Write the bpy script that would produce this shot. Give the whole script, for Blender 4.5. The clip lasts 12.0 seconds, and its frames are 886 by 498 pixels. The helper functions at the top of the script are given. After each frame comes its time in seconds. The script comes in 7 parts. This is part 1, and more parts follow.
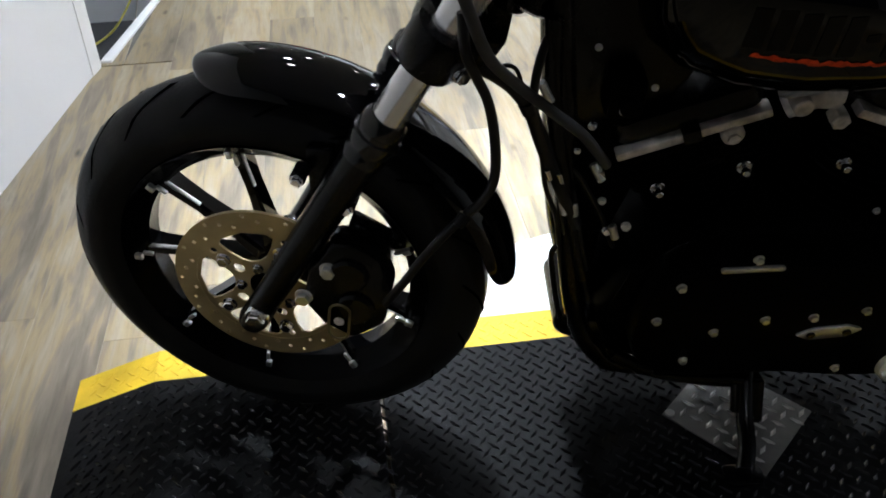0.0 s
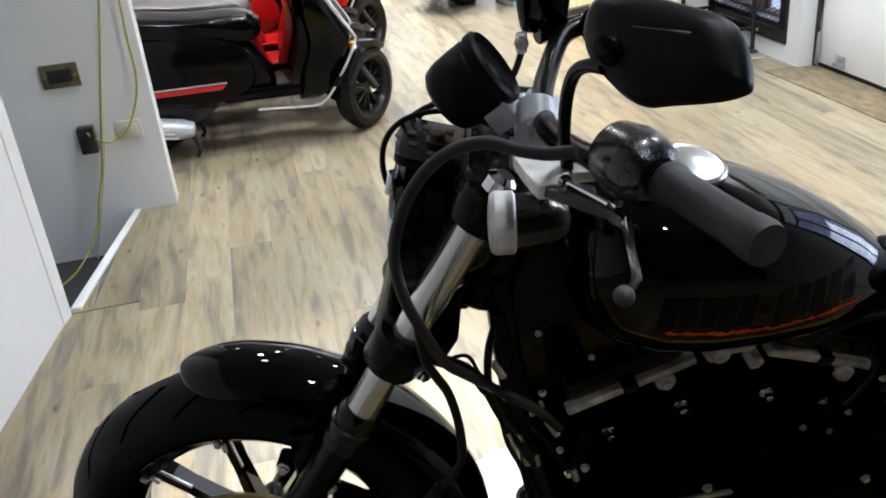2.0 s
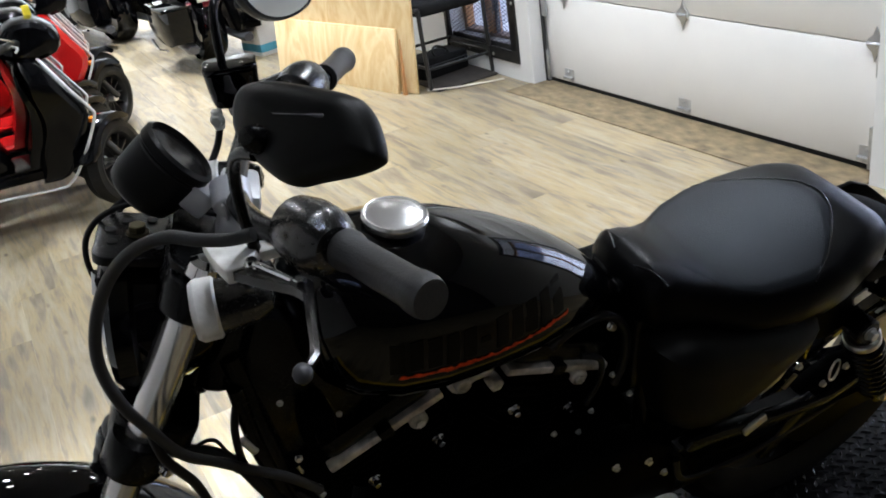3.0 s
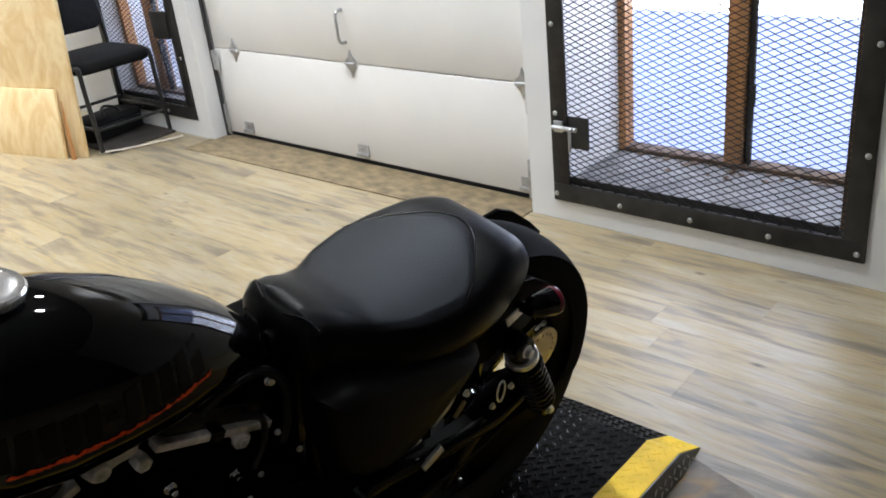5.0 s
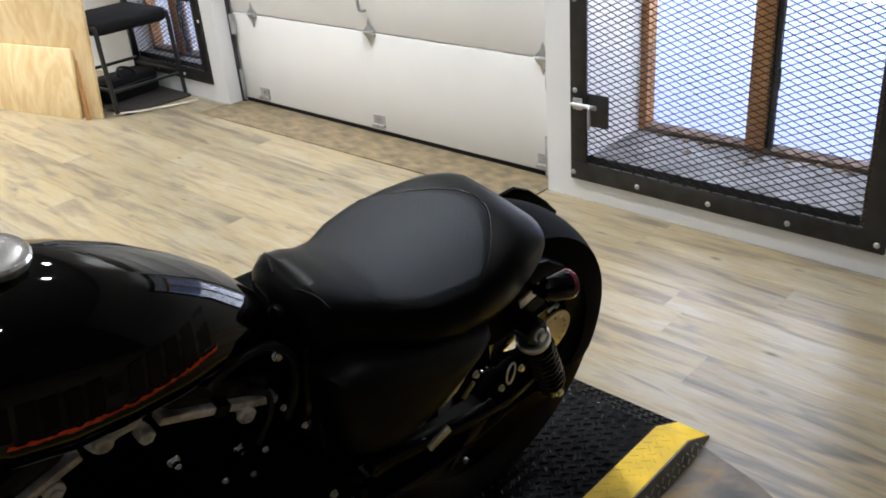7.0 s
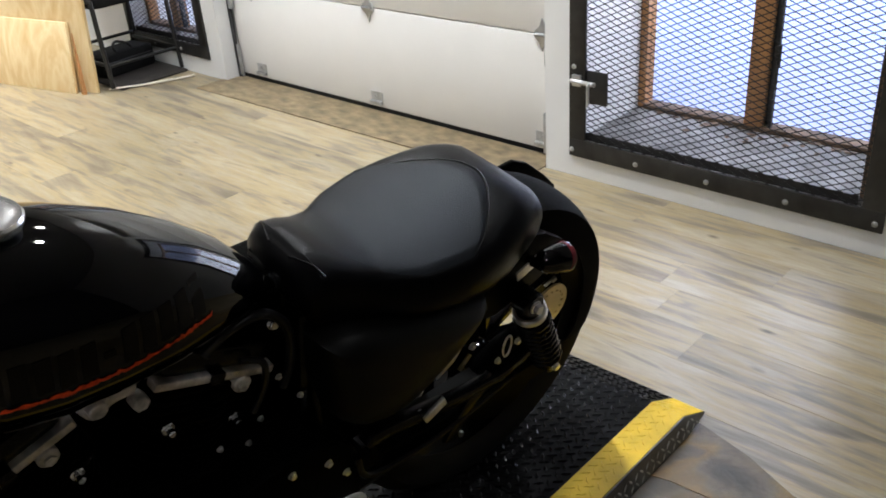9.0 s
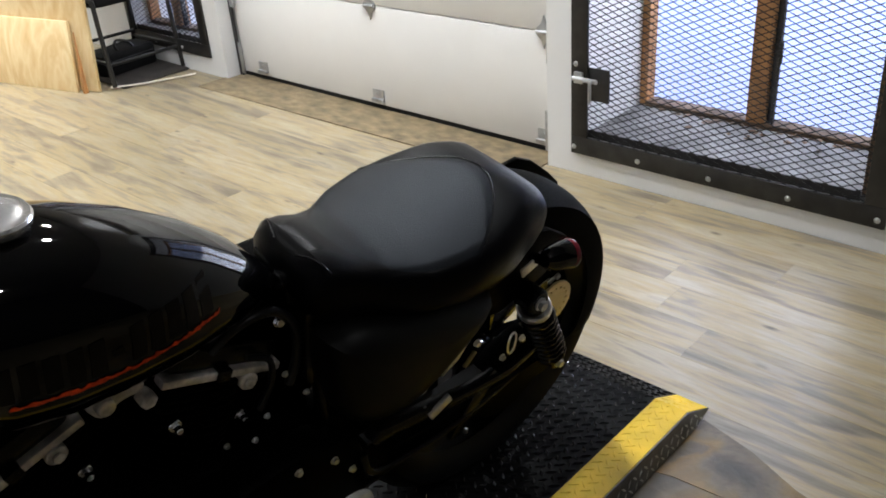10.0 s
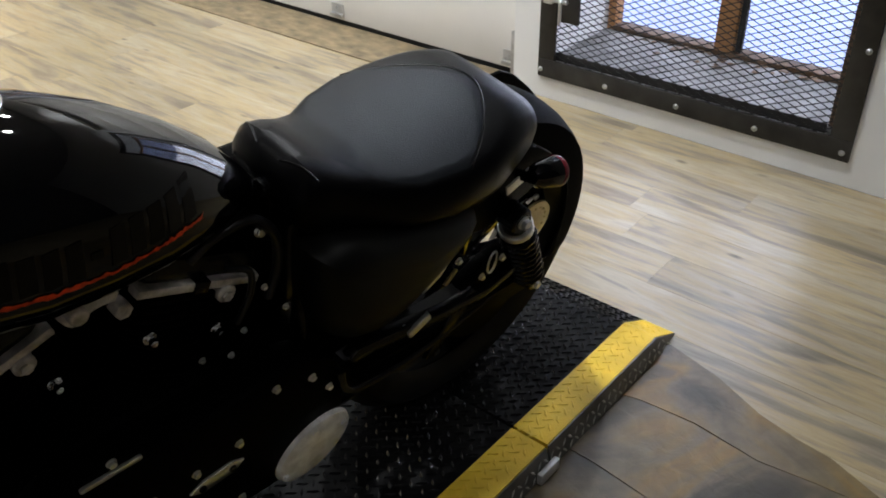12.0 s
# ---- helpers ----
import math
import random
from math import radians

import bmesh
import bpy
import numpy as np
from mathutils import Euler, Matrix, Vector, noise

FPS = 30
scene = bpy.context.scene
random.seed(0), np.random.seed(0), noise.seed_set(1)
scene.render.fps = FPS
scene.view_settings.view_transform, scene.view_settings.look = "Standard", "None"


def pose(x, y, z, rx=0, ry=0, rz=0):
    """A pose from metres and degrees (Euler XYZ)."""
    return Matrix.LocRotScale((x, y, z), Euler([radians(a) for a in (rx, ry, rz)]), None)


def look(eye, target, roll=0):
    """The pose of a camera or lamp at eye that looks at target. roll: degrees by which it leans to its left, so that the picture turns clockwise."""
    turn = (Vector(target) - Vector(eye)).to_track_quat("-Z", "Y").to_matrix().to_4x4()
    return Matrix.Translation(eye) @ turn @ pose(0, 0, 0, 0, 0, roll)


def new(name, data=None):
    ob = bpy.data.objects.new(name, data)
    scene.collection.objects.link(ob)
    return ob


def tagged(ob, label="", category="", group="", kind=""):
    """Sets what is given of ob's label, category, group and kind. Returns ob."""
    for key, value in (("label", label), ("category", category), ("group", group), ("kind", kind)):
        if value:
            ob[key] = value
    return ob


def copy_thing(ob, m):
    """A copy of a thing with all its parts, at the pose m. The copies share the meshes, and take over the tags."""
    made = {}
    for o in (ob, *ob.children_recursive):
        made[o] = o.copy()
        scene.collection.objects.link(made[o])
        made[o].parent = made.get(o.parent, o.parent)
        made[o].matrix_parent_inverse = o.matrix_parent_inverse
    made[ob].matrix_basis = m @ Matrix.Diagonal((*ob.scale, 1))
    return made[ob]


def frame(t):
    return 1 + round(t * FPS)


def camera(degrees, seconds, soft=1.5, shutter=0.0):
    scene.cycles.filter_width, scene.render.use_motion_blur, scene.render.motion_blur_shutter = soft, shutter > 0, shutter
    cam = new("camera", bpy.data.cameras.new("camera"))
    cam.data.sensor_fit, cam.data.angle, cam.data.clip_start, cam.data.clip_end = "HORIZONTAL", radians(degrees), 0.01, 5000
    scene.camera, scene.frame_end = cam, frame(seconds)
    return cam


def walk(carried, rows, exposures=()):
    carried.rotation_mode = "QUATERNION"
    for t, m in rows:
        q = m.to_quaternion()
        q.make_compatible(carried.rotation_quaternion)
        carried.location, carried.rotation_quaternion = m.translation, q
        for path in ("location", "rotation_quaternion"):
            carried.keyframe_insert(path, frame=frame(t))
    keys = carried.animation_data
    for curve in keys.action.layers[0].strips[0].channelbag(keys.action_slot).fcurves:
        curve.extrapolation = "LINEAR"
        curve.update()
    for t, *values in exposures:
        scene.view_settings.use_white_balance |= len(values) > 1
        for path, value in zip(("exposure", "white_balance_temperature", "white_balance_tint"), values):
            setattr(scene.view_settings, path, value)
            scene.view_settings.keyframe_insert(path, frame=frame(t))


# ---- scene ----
cam = camera(53.5, 12.0, soft=1.8)
METRES, EYE, TILT, LEAN, TURN = 8.0, 1.5, 0.0, 0.0, 0.0
PATH = [
    (0, (0.135, -1.112, 1.152), (0.343, 0.476, -0.047), -1.1),
    (0.5, (0.087, -1.106, 1.159), (0.126, 0.513, -0.014), -0.9),
    (1, (0.069, -1.114, 1.18), (0.028, 0.543, 0.06), -0.8),
    (1.5, (0.096, -1.132, 1.262), (0.167, 0.558, 0.195), -5.1),
    (2, (0.136, -1.143, 1.35), (0.48, 0.608, 0.447), -5.6),
    (2.5, (0.188, -1.159, 1.387), (0.802, 0.552, 0.554), -7.6),
    (3, (0.229, -1.184, 1.378), (1.007, 0.434, 0.497), -9.1),
    (3.5, (0.278, -1.2, 1.365), (1.248, 0.3, 0.466), -9.8),
    (3.7, (0.293, -1.212, 1.364), (1.331, 0.248, 0.475), -9.9),
    (5.3, (0.356, -1.191, 1.329), (1.68, 0.032, 0.462), -5.6),
    (5.5, (0.368, -1.182, 1.333), (1.677, 0.04, 0.442), -4.7),
    (6, (0.366, -1.173, 1.336), (1.658, 0.072, 0.452), -5.1),
    (6.5, (0.367, -1.17, 1.327), (1.644, 0.068, 0.413), -4.3),
    (7, (0.356, -1.178, 1.329), (1.624, 0.077, 0.423), -4.8),
    (8.8, (0.353, -1.177, 1.312), (1.599, 0.069, 0.367), -4.4),
    (9, (0.355, -1.177, 1.311), (1.611, 0.061, 0.367), -4.3),
    (9.5, (0.346, -1.176, 1.316), (1.59, 0.09, 0.394), -4.4),
    (10, (0.348, -1.174, 1.312), (1.601, 0.063, 0.364), -4.5),
    (10.5, (0.342, -1.178, 1.311), (1.569, 0.09, 0.369), -4.6),
    (11, (0.323, -1.163, 1.307), (1.514, 0.121, 0.342), -4.5),
    (11.5, (0.303, -1.137, 1.304), (1.522, 0.1, 0.312), -3.5),
    (12, (0.329, -1.102, 1.271), (1.602, -0.014, 0.178), -0.9),
]
walk(cam, [(t, look(eye, target, roll)) for t, eye, target, roll in PATH], exposures=[(0.0, 0.20, 6160, 12), (0.5, 0.36, 6160, 12), (1.4, 0.50, 6220, 12), (2.0, 0.18, 6240, 12), (2.5, 0.06, 6260, 12), (5.5, 0.02, 6600, 12), (12.0, -0.02, 6720, 12)])

# ---------------------------------------------------------------- light
world = bpy.data.worlds.new("world")
scene.world = world
world.use_nodes = True
wbg = world.node_tree.nodes["Background"]
wsky = world.node_tree.nodes.new("ShaderNodeTexSky")
wsky.sky_type = "NISHITA"
wsky.sun_disc = False
wsky.sun_elevation = radians(28)
wsky.sun_rotation = radians(60)
world.node_tree.links.new(wsky.outputs[0], wbg.inputs[0])
wbg.inputs[1].default_value = 0.08

CEIL = 2.75
SPOT_W = 18.2
# place on the ceiling, share of the power, beam in degrees; a narrow beam is turned towards the platform
# only a few spots are known; near, narrow-beam and far ones are added fill
SPOTS = [(0.28, 1.10, 0.55, 36), (0.85, -0.30, 0.22, 118), (1.05, -1.95, 0.21, 118), (-0.1, 3.7, 1.3, 118), (0.30, 1.85, 0.80, 118), (2.42, 1.35, 0.95, 118), (2.05, 0.35, 1.15, 118), (2.05, 2.3, 1.0, 118), (0.75, 2.8, 0.85, 118), (1.2, 4.5, 1.8, 118), (1.5, 6.2, 2.2, 118), (2.0, 3.9, 0.8, 118), (0.6, 5.4, 2.2, 118), (1.9, 7.9, 6.5, 118)]


def lamp(name, size, power, m, colour=(0.88, 0.95, 1.0), size_y=None, shape="DISK", spread=180):
    d = bpy.data.lights.new(name, "AREA")
    d.shape, d.size, d.energy, d.color = shape, size, power, colour
    d.spread = radians(spread)
    if size_y:
        d.size_y = size_y
    ob = new(name, d)
    ob.matrix_world = m
    return ob


# ---------------------------------------------------------------- materials
def nodes_of(name):
    m = bpy.data.materials.new(name)
    m.use_nodes = True
    nt = m.node_tree
    return m, nt, nt.nodes["Principled BSDF"], nt.nodes.new, nt.links.new


def ramp_of(nt, fac, stops):
    r = nt.nodes.new("ShaderNodeValToRGB")
    while len(r.color_ramp.elements) < len(stops):
        r.color_ramp.elements.new(0.5)
    for e, (p, c) in zip(r.color_ramp.elements, stops):
        e.position, e.color = p, (*c, 1)
    nt.links.new(fac, r.inputs[0])
    return r.outputs[0]


def grainy(name, colour, rough=0.5, metal=0.0, vary=0.25, scale=18.0, fine=220.0, bump=0.15, coat=0.0, spec=0.5, stretch=(1, 1, 1), random_tint=0.0):
    """A surface with blotches at one scale and grain at another, in object space."""
    m, nt, p, node, link = nodes_of(name)
    co = node("ShaderNodeTexCoord")
    mp = node("ShaderNodeMapping")
    mp.inputs["Scale"].default_value = stretch
    link(co.outputs["Object"], mp.inputs[0])
    big, small = node("ShaderNodeTexNoise"), node("ShaderNodeTexNoise")
    big.inputs["Scale"].default_value, small.inputs["Scale"].default_value = scale, fine
    big.inputs["Detail"].default_value, small.inputs["Detail"].default_value = 5, 3
    for n in (big, small):
        link(mp.outputs[0], n.inputs[0])
    lo = tuple(c * (1 - vary) for c in colour)
    hi = tuple(min(1, c * (1 + vary)) for c in colour)
    c = ramp_of(nt, big.outputs[0], [(0.3, lo), (0.7, hi)])
    if random_tint:
        info = node("ShaderNodeObjectInfo")
        hsv = node("ShaderNodeHueSaturation")
        mr = node("ShaderNodeMapRange")
        mr.inputs[3].default_value, mr.inputs[4].default_value = 1 - random_tint, 1 + random_tint
        link(info.outputs["Random"], mr.inputs[0])
        link(mr.outputs[0], hsv.inputs["Value"])
        link(c, hsv.inputs["Color"])
        c = hsv.outputs[0]
    link(c, p.inputs["Base Color"])
    mr = node("ShaderNodeMapRange")
    mr.inputs[3].default_value, mr.inputs[4].default_value = max(0.02, rough * 0.8), min(1, rough * 1.2)
    link(small.outputs[0], mr.inputs[0])
    link(mr.outputs[0], p.inputs["Roughness"])
    p.inputs["Metallic"].default_value = metal
    p.inputs["Specular IOR Level"].default_value = spec
    p.inputs["Coat Weight"].default_value = coat
    p.inputs["Coat Roughness"].default_value = 0.05
    if bump:
        b = node("ShaderNodeBump")
        b.inputs["Strength"].default_value, b.inputs["Distance"].default_value = bump, 0.002
        link(small.outputs[0], b.inputs["Height"])
        link(b.outputs[0], p.inputs["Normal"])
    return m


def glowing(name, colour, strength):
    m, nt, p, node, link = nodes_of(name)
    p.inputs["Base Color"].default_value = (*colour, 1)
    p.inputs["Emission Color"].default_value = (*colour, 1)
    p.inputs["Emission Strength"].default_value = strength
    return m


def wood(name, cols, scale, rough=0.45, ring=6.0, per_object=True, along=1, stretch=0.09, tint=0.08, spec=0.5, swirl=1.4, knots=0.0, grain=0.0):
    """Streaky boards: noise drawn out along one axis, shifted for each piece."""
    m, nt, p, node, link = nodes_of(name)
    co, mp, info = node("ShaderNodeTexCoord"), node("ShaderNodeMapping"), node("ShaderNodeObjectInfo")
    st = [scale, scale, scale]
    st[along] = scale * stretch
    mp.inputs["Scale"].default_value = st
    if per_object:
        cx = node("ShaderNodeCombineXYZ")
        mul = node("ShaderNodeMath")
        mul.operation = "MULTIPLY"
        mul.inputs[1].default_value = 71.0
        link(info.outputs["Random"], mul.inputs[0])
        for k in range(3):
            link(mul.outputs[0], cx.inputs[k])
        link(cx.outputs[0], mp.inputs["Location"])
    link(co.outputs["Object"], mp.inputs[0])
    a, b, f = node("ShaderNodeTexNoise"), node("ShaderNodeTexNoise"), node("ShaderNodeTexNoise")
    a.inputs["Scale"].default_value, a.inputs["Detail"].default_value, a.inputs["Distortion"].default_value = 1.0, 4, swirl
    b.inputs["Scale"].default_value, b.inputs["Detail"].default_value, b.inputs["Distortion"].default_value = ring, 6, 0.6
    f.inputs["Scale"].default_value, f.inputs["Detail"].default_value = 40.0, 4
    for n in (a, b, f):
        link(mp.outputs[0], n.inputs[0])
    mix = node("ShaderNodeMath")
    mix.operation = "MULTIPLY_ADD"
    mix.inputs[1].default_value = 0.45
    link(b.outputs[0], mix.inputs[0])
    half = node("ShaderNodeMath")
    half.operation = "MULTIPLY"
    half.inputs[1].default_value = 0.55
    link(a.outputs[0], half.inputs[0])
    link(half.outputs[0], mix.inputs[2])
    c = ramp_of(nt, mix.outputs[0], cols)
    if per_object:
        hsv, mr = node("ShaderNodeHueSaturation"), node("ShaderNodeMapRange")
        mr.inputs[3].default_value, mr.inputs[4].default_value = 1 - tint, 1 + tint
        link(info.outputs["Random"], mr.inputs[0])
        link(mr.outputs[0], hsv.inputs["Value"])
        link(c, hsv.inputs["Color"])
        c = hsv.outputs[0]
    if grain:
        g, gx_, gm = node("ShaderNodeTexNoise"), node("ShaderNodeMix"), node("ShaderNodeMapping")
        gm.inputs["Scale"].default_value = (1.0, 0.55, 1.0)
        link(mp.outputs[0], gm.inputs[0])
        link(gm.outputs[0], g.inputs[0])
        g.inputs["Scale"].default_value, g.inputs["Detail"].default_value, g.inputs["Roughness"].default_value = 11.0, 5, 0.72
        gx_.data_type, gx_.blend_type = "RGBA", "MULTIPLY"
        gx_.inputs[0].default_value = grain
        link(c, gx_.inputs[6])
        link(ramp_of(nt, g.outputs[0], [(0.30, (0.30, 0.29, 0.27)), (0.44, (0.80, 0.79, 0.77)), (0.56, (1.0, 1.0, 1.0)), (0.70, (1.25, 1.25, 1.25))]), gx_.inputs[7])
        c = gx_.outputs[2]
    if knots:
        mk, vo, kr, wob = node("ShaderNodeMapping"), node("ShaderNodeTexVoronoi"), node("ShaderNodeMapRange"), node("ShaderNodeMix")
        mk.inputs["Scale"].default_value = (13.0, 5.0, 1.0)
        link(cx.outputs[0], mk.inputs["Location"])
        link(co.outputs["Object"], mk.inputs[0])
        wob.data_type = "VECTOR"
        wob.inputs[0].default_value = 0.16
        link(mk.outputs[0], wob.inputs[4])
        link(b.outputs["Color"], wob.inputs[5])
        vo.inputs["Scale"].default_value = 1.2
        link(wob.outputs[1], vo.inputs["Vector"])
        link(vo.outputs["Distance"], kr.inputs[0])
        kr.inputs[1].default_value, kr.inputs[2].default_value = 0.03, 0.14
        kr.inputs[3].default_value, kr.inputs[4].default_value = knots, 0.0
        sep, gate = node("ShaderNodeSeparateColor"), node("ShaderNodeMath")
        link(vo.outputs["Color"], sep.inputs[0])
        gate.operation = "MULTIPLY"
        link(sep.outputs[0], gate.inputs[0])
        link(kr.outputs[0], gate.inputs[1])
        dark = node("ShaderNodeMix")
        dark.data_type, dark.blend_type = "RGBA", "MIX"
        link(gate.outputs[0], dark.inputs[0])
        link(c, dark.inputs[6])
        dark.inputs[7].default_value = (0.045, 0.034, 0.022, 1)
        c = dark.outputs[2]
    link(c, p.inputs["Base Color"])
    mr2 = node("ShaderNodeMapRange")
    mr2.inputs[3].default_value, mr2.inputs[4].default_value = rough * 0.75, rough * 1.25
    link(f.outputs[0], mr2.inputs[0])
    link(mr2.outputs[0], p.inputs["Roughness"])
    p.inputs["Specular IOR Level"].default_value = spec
    bp = node("ShaderNodeBump")
    bp.inputs["Strength"].default_value, bp.inputs["Distance"].default_value = 0.12, 0.0015
    link(f.outputs[0], bp.inputs["Height"])
    link(bp.outputs[0], p.inputs["Normal"])
    return m


def stone(name):
    m, nt, p, node, link = nodes_of(name)
    co, a, b = node("ShaderNodeTexCoord"), node("ShaderNodeTexNoise"), node("ShaderNodeTexNoise")
    info, mp = node("ShaderNodeObjectInfo"), node("ShaderNodeMapping")
    cx, mul = node("ShaderNodeCombineXYZ"), node("ShaderNodeMath")
    mul.operation = "MULTIPLY"
    mul.inputs[1].default_value = 37.0
    link(info.outputs["Random"], mul.inputs[0])
    for k in range(3):
        link(mul.outputs[0], cx.inputs[k])
    link(cx.outputs[0], mp.inputs["Location"])
    link(co.outputs["Object"], mp.inputs[0])
    for n, s, d, w in ((a, 3.0, 8, 1.9), (b, 26.0, 8, 0.5)):
        link(mp.outputs[0], n.inputs[0])
        n.inputs["Scale"].default_value, n.inputs["Detail"].default_value, n.inputs["Distortion"].default_value = s, d, w
    c1 = ramp_of(nt, a.outputs[0], [(0.30, (0.020, 0.014, 0.007)), (0.42, (0.060, 0.045, 0.024)), (0.50, (0.120, 0.090, 0.048)), (0.56, (0.150, 0.098, 0.034)), (0.62, (0.185, 0.105, 0.024)), (0.68, (0.098, 0.072, 0.036)), (0.80, (0.045, 0.034, 0.018))])
    c2 = ramp_of(nt, b.outputs[0], [(0.3, (0.6, 0.6, 0.6)), (0.7, (1, 1, 1))])
    mx = node("ShaderNodeMix")
    mx.data_type, mx.blend_type = "RGBA", "MULTIPLY"
    mx.inputs[0].default_value = 0.8
    link(c1, mx.inputs[6])
    link(c2, mx.inputs[7])
    link(mx.outputs[2], p.inputs["Base Color"])
    p.inputs["Roughness"].default_value = 0.42
    bp = node("ShaderNodeBump")
    bp.inputs["Strength"].default_value, bp.inputs["Distance"].default_value = 0.35, 0.004
    link(b.outputs[0], bp.inputs["Height"])
    link(bp.outputs[0], p.inputs["Normal"])
    return m


def glass(name, colour=(0.9, 0.95, 1.0), rough=0.0):
    m, nt, p, node, link = nodes_of(name)
    p.inputs["Base Color"].default_value = (*colour, 1)
    p.inputs["Transmission Weight"].default_value = 1.0
    p.inputs["Roughness"].default_value = rough
    p.inputs["IOR"].default_value = 1.45
    return m


M = {}
M["paint"] = grainy("black_gloss_paint", (0.0010, 0.0010, 0.0013), 0.03, 0, 0.2, 3, 400, 0.0, coat=0.0, spec=0.34)
M["satin"] = grainy("black_satin", (0.0016, 0.0016, 0.0019), 0.26, 0, 0.3, 20, 500, 0.05, spec=0.20)
M["wrinkle"] = grainy("black_wrinkle_coat", (0.0008, 0.0008, 0.0008), 0.36, 0, 0.3, 30, 700, 0.2, spec=0.014)
M["rubber"] = grainy("tyre_rubber", (0.0075, 0.0075, 0.0078), 0.5, 0, 0.4, 12, 300, 0.2, spec=0.16)
M["hose"] = grainy("black_hose", (0.004, 0.004, 0.005), 0.35, 0, 0.2, 30, 400, 0.05, spec=0.3)
M["grip"] = grainy("grip_rubber", (0.024, 0.024, 0.0255), 0.5, 0, 0.15, 30, 400, 0.25, spec=0.45)
M["leather"] = grainy("black_vinyl", (0.0028, 0.0028, 0.0033), 0.42, 0, 0.2, 8, 420, 0.35, spec=0.155)
# darker copy of the seat vinyl; paints the shade on rim and skirt
M["shadedvinyl"] = grainy("shaded_black_vinyl", (0.0012, 0.0012, 0.0016), 0.32, 0, 0.2, 8, 420, 0.2, spec=0.085)
M["cover"] = grainy("black_textured_plastic", (0.0026, 0.0026, 0.0024), 0.42, 0, 0.2, 10, 600, 0.2, spec=0.14)
M["chrome"] = grainy("chrome", (0.75, 0.75, 0.76), 0.12, 1.0, 0.1, 10, 200, 0.0)
M["tube"] = grainy("polished_fork_tube", (0.80, 0.79, 0.78), 0.20, 0.85, 0.06, 10, 200, 0.02)
M["alu"] = grainy("machined_aluminium", (0.72, 0.72, 0.71), 0.30, 0.9, 0.15, 40, 300, 0.08)
M["castalu"] = grainy("cast_aluminium", (0.84, 0.82, 0.79), 0.40, 0.15, 0.25, 40, 300, 0.15)
M["disc"] = grainy("bronze_brake_disc", (0.50, 0.40, 0.21), 0.34, 0.6, 0.22, 14, 300, 0.05)
M["greymetal"] = grainy("grey_satin_metal", (0.10, 0.10, 0.11), 0.36, 0.6, 0.12, 20, 300, 0.05)
M["orange"] = grainy("orange_decal", (0.92, 0.058, 0.010), 0.35, 0, 0.6, 90, 300, 0.0, spec=0.2)
M["decal"] = grainy("dark_grey_decal", (0.0050, 0.0038, 0.0026), 0.40, 0, 0.5, 60, 300, 0.0, spec=0.10)
M["lens"] = grainy("smoked_lens", (0.006, 0.005, 0.005), 0.16, 0, 0.1, 20, 300, 0.0, spec=0.2)
M["redlens"] = grainy("red_lens", (0.09, 0.006, 0.012), 0.12, 0, 0.1, 20, 300, 0.0)
M["amber"] = grainy("amber_lens", (0.75, 0.22, 0.02), 0.2, 0, 0.1, 20, 300, 0.0)
M["mirror"] = grainy("mirror_glass", (0.80, 0.82, 0.82), 0.02, 1.0, 0.02, 3, 200, 0.0)
M["plate"] = grainy("black_painted_tread_plate", (0.0045, 0.0045, 0.0048), 0.42, 0.0, 0.8, 7, 160, 0.25, spec=0.055)
# worn tread bars, also lightened to paint the glints on their edges
M["wornglint"] = grainy("worn_glint_tread", (0.012, 0.012, 0.0125), 0.24, 0.1, 0.9, 9, 160, 0.1, spec=0.22)
M["bareplate"] = grainy("bare_tread_plate", (0.52, 0.52, 0.50), 0.36, 0.25, 0.3, 14, 200, 0.1)
M["yellow"] = grainy("yellow_safety_paint", (0.64, 0.42, 0.022), 0.5, 0, 0.28, 9, 180, 0.2, spec=0.25)
M["wall"] = grainy("white_wall_paint", (0.73, 0.735, 0.74), 0.55, 0, 0.035, 2.2, 120, 0.06)
M["greywall"] = grainy("pale_grey_wall_paint", (0.75, 0.745, 0.73), 0.55, 0, 0.05, 2.5, 120, 0.06)
M["trim"] = grainy("white_trim_paint", (0.76, 0.76, 0.75), 0.45, 0, 0.06, 6, 150, 0.05)
# ceiling out of view; its grey is chosen to cut bounced fill
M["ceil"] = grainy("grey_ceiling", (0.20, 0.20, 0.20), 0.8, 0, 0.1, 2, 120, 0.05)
M["door"] = grainy("white_door_panel", (0.76, 0.75, 0.73), 0.42, 0, 0.03, 3, 260, 0.05)
M["steel"] = grainy("dark_mill_steel", (0.035, 0.034, 0.034), 0.45, 0.6, 0.4, 12, 200, 0.1)
M["galv"] = grainy("galvanised_steel", (0.50, 0.51, 0.52), 0.38, 0.9, 0.2, 25, 260, 0.08)
M["mesh"] = grainy("expanded_mesh_steel", (0.03, 0.03, 0.032), 0.5, 0.3, 0.3, 20, 200, 0.0)
M["sill"] = grainy("dirty_grey_sill", (0.21, 0.21, 0.215), 0.7, 0, 0.45, 9, 90, 0.4)
M["brownwood"] = grainy("brown_window_wood", (0.46, 0.215, 0.075), 0.5, 0, 0.3, 14, 160, 0.2, stretch=(1, 1, 0.15))
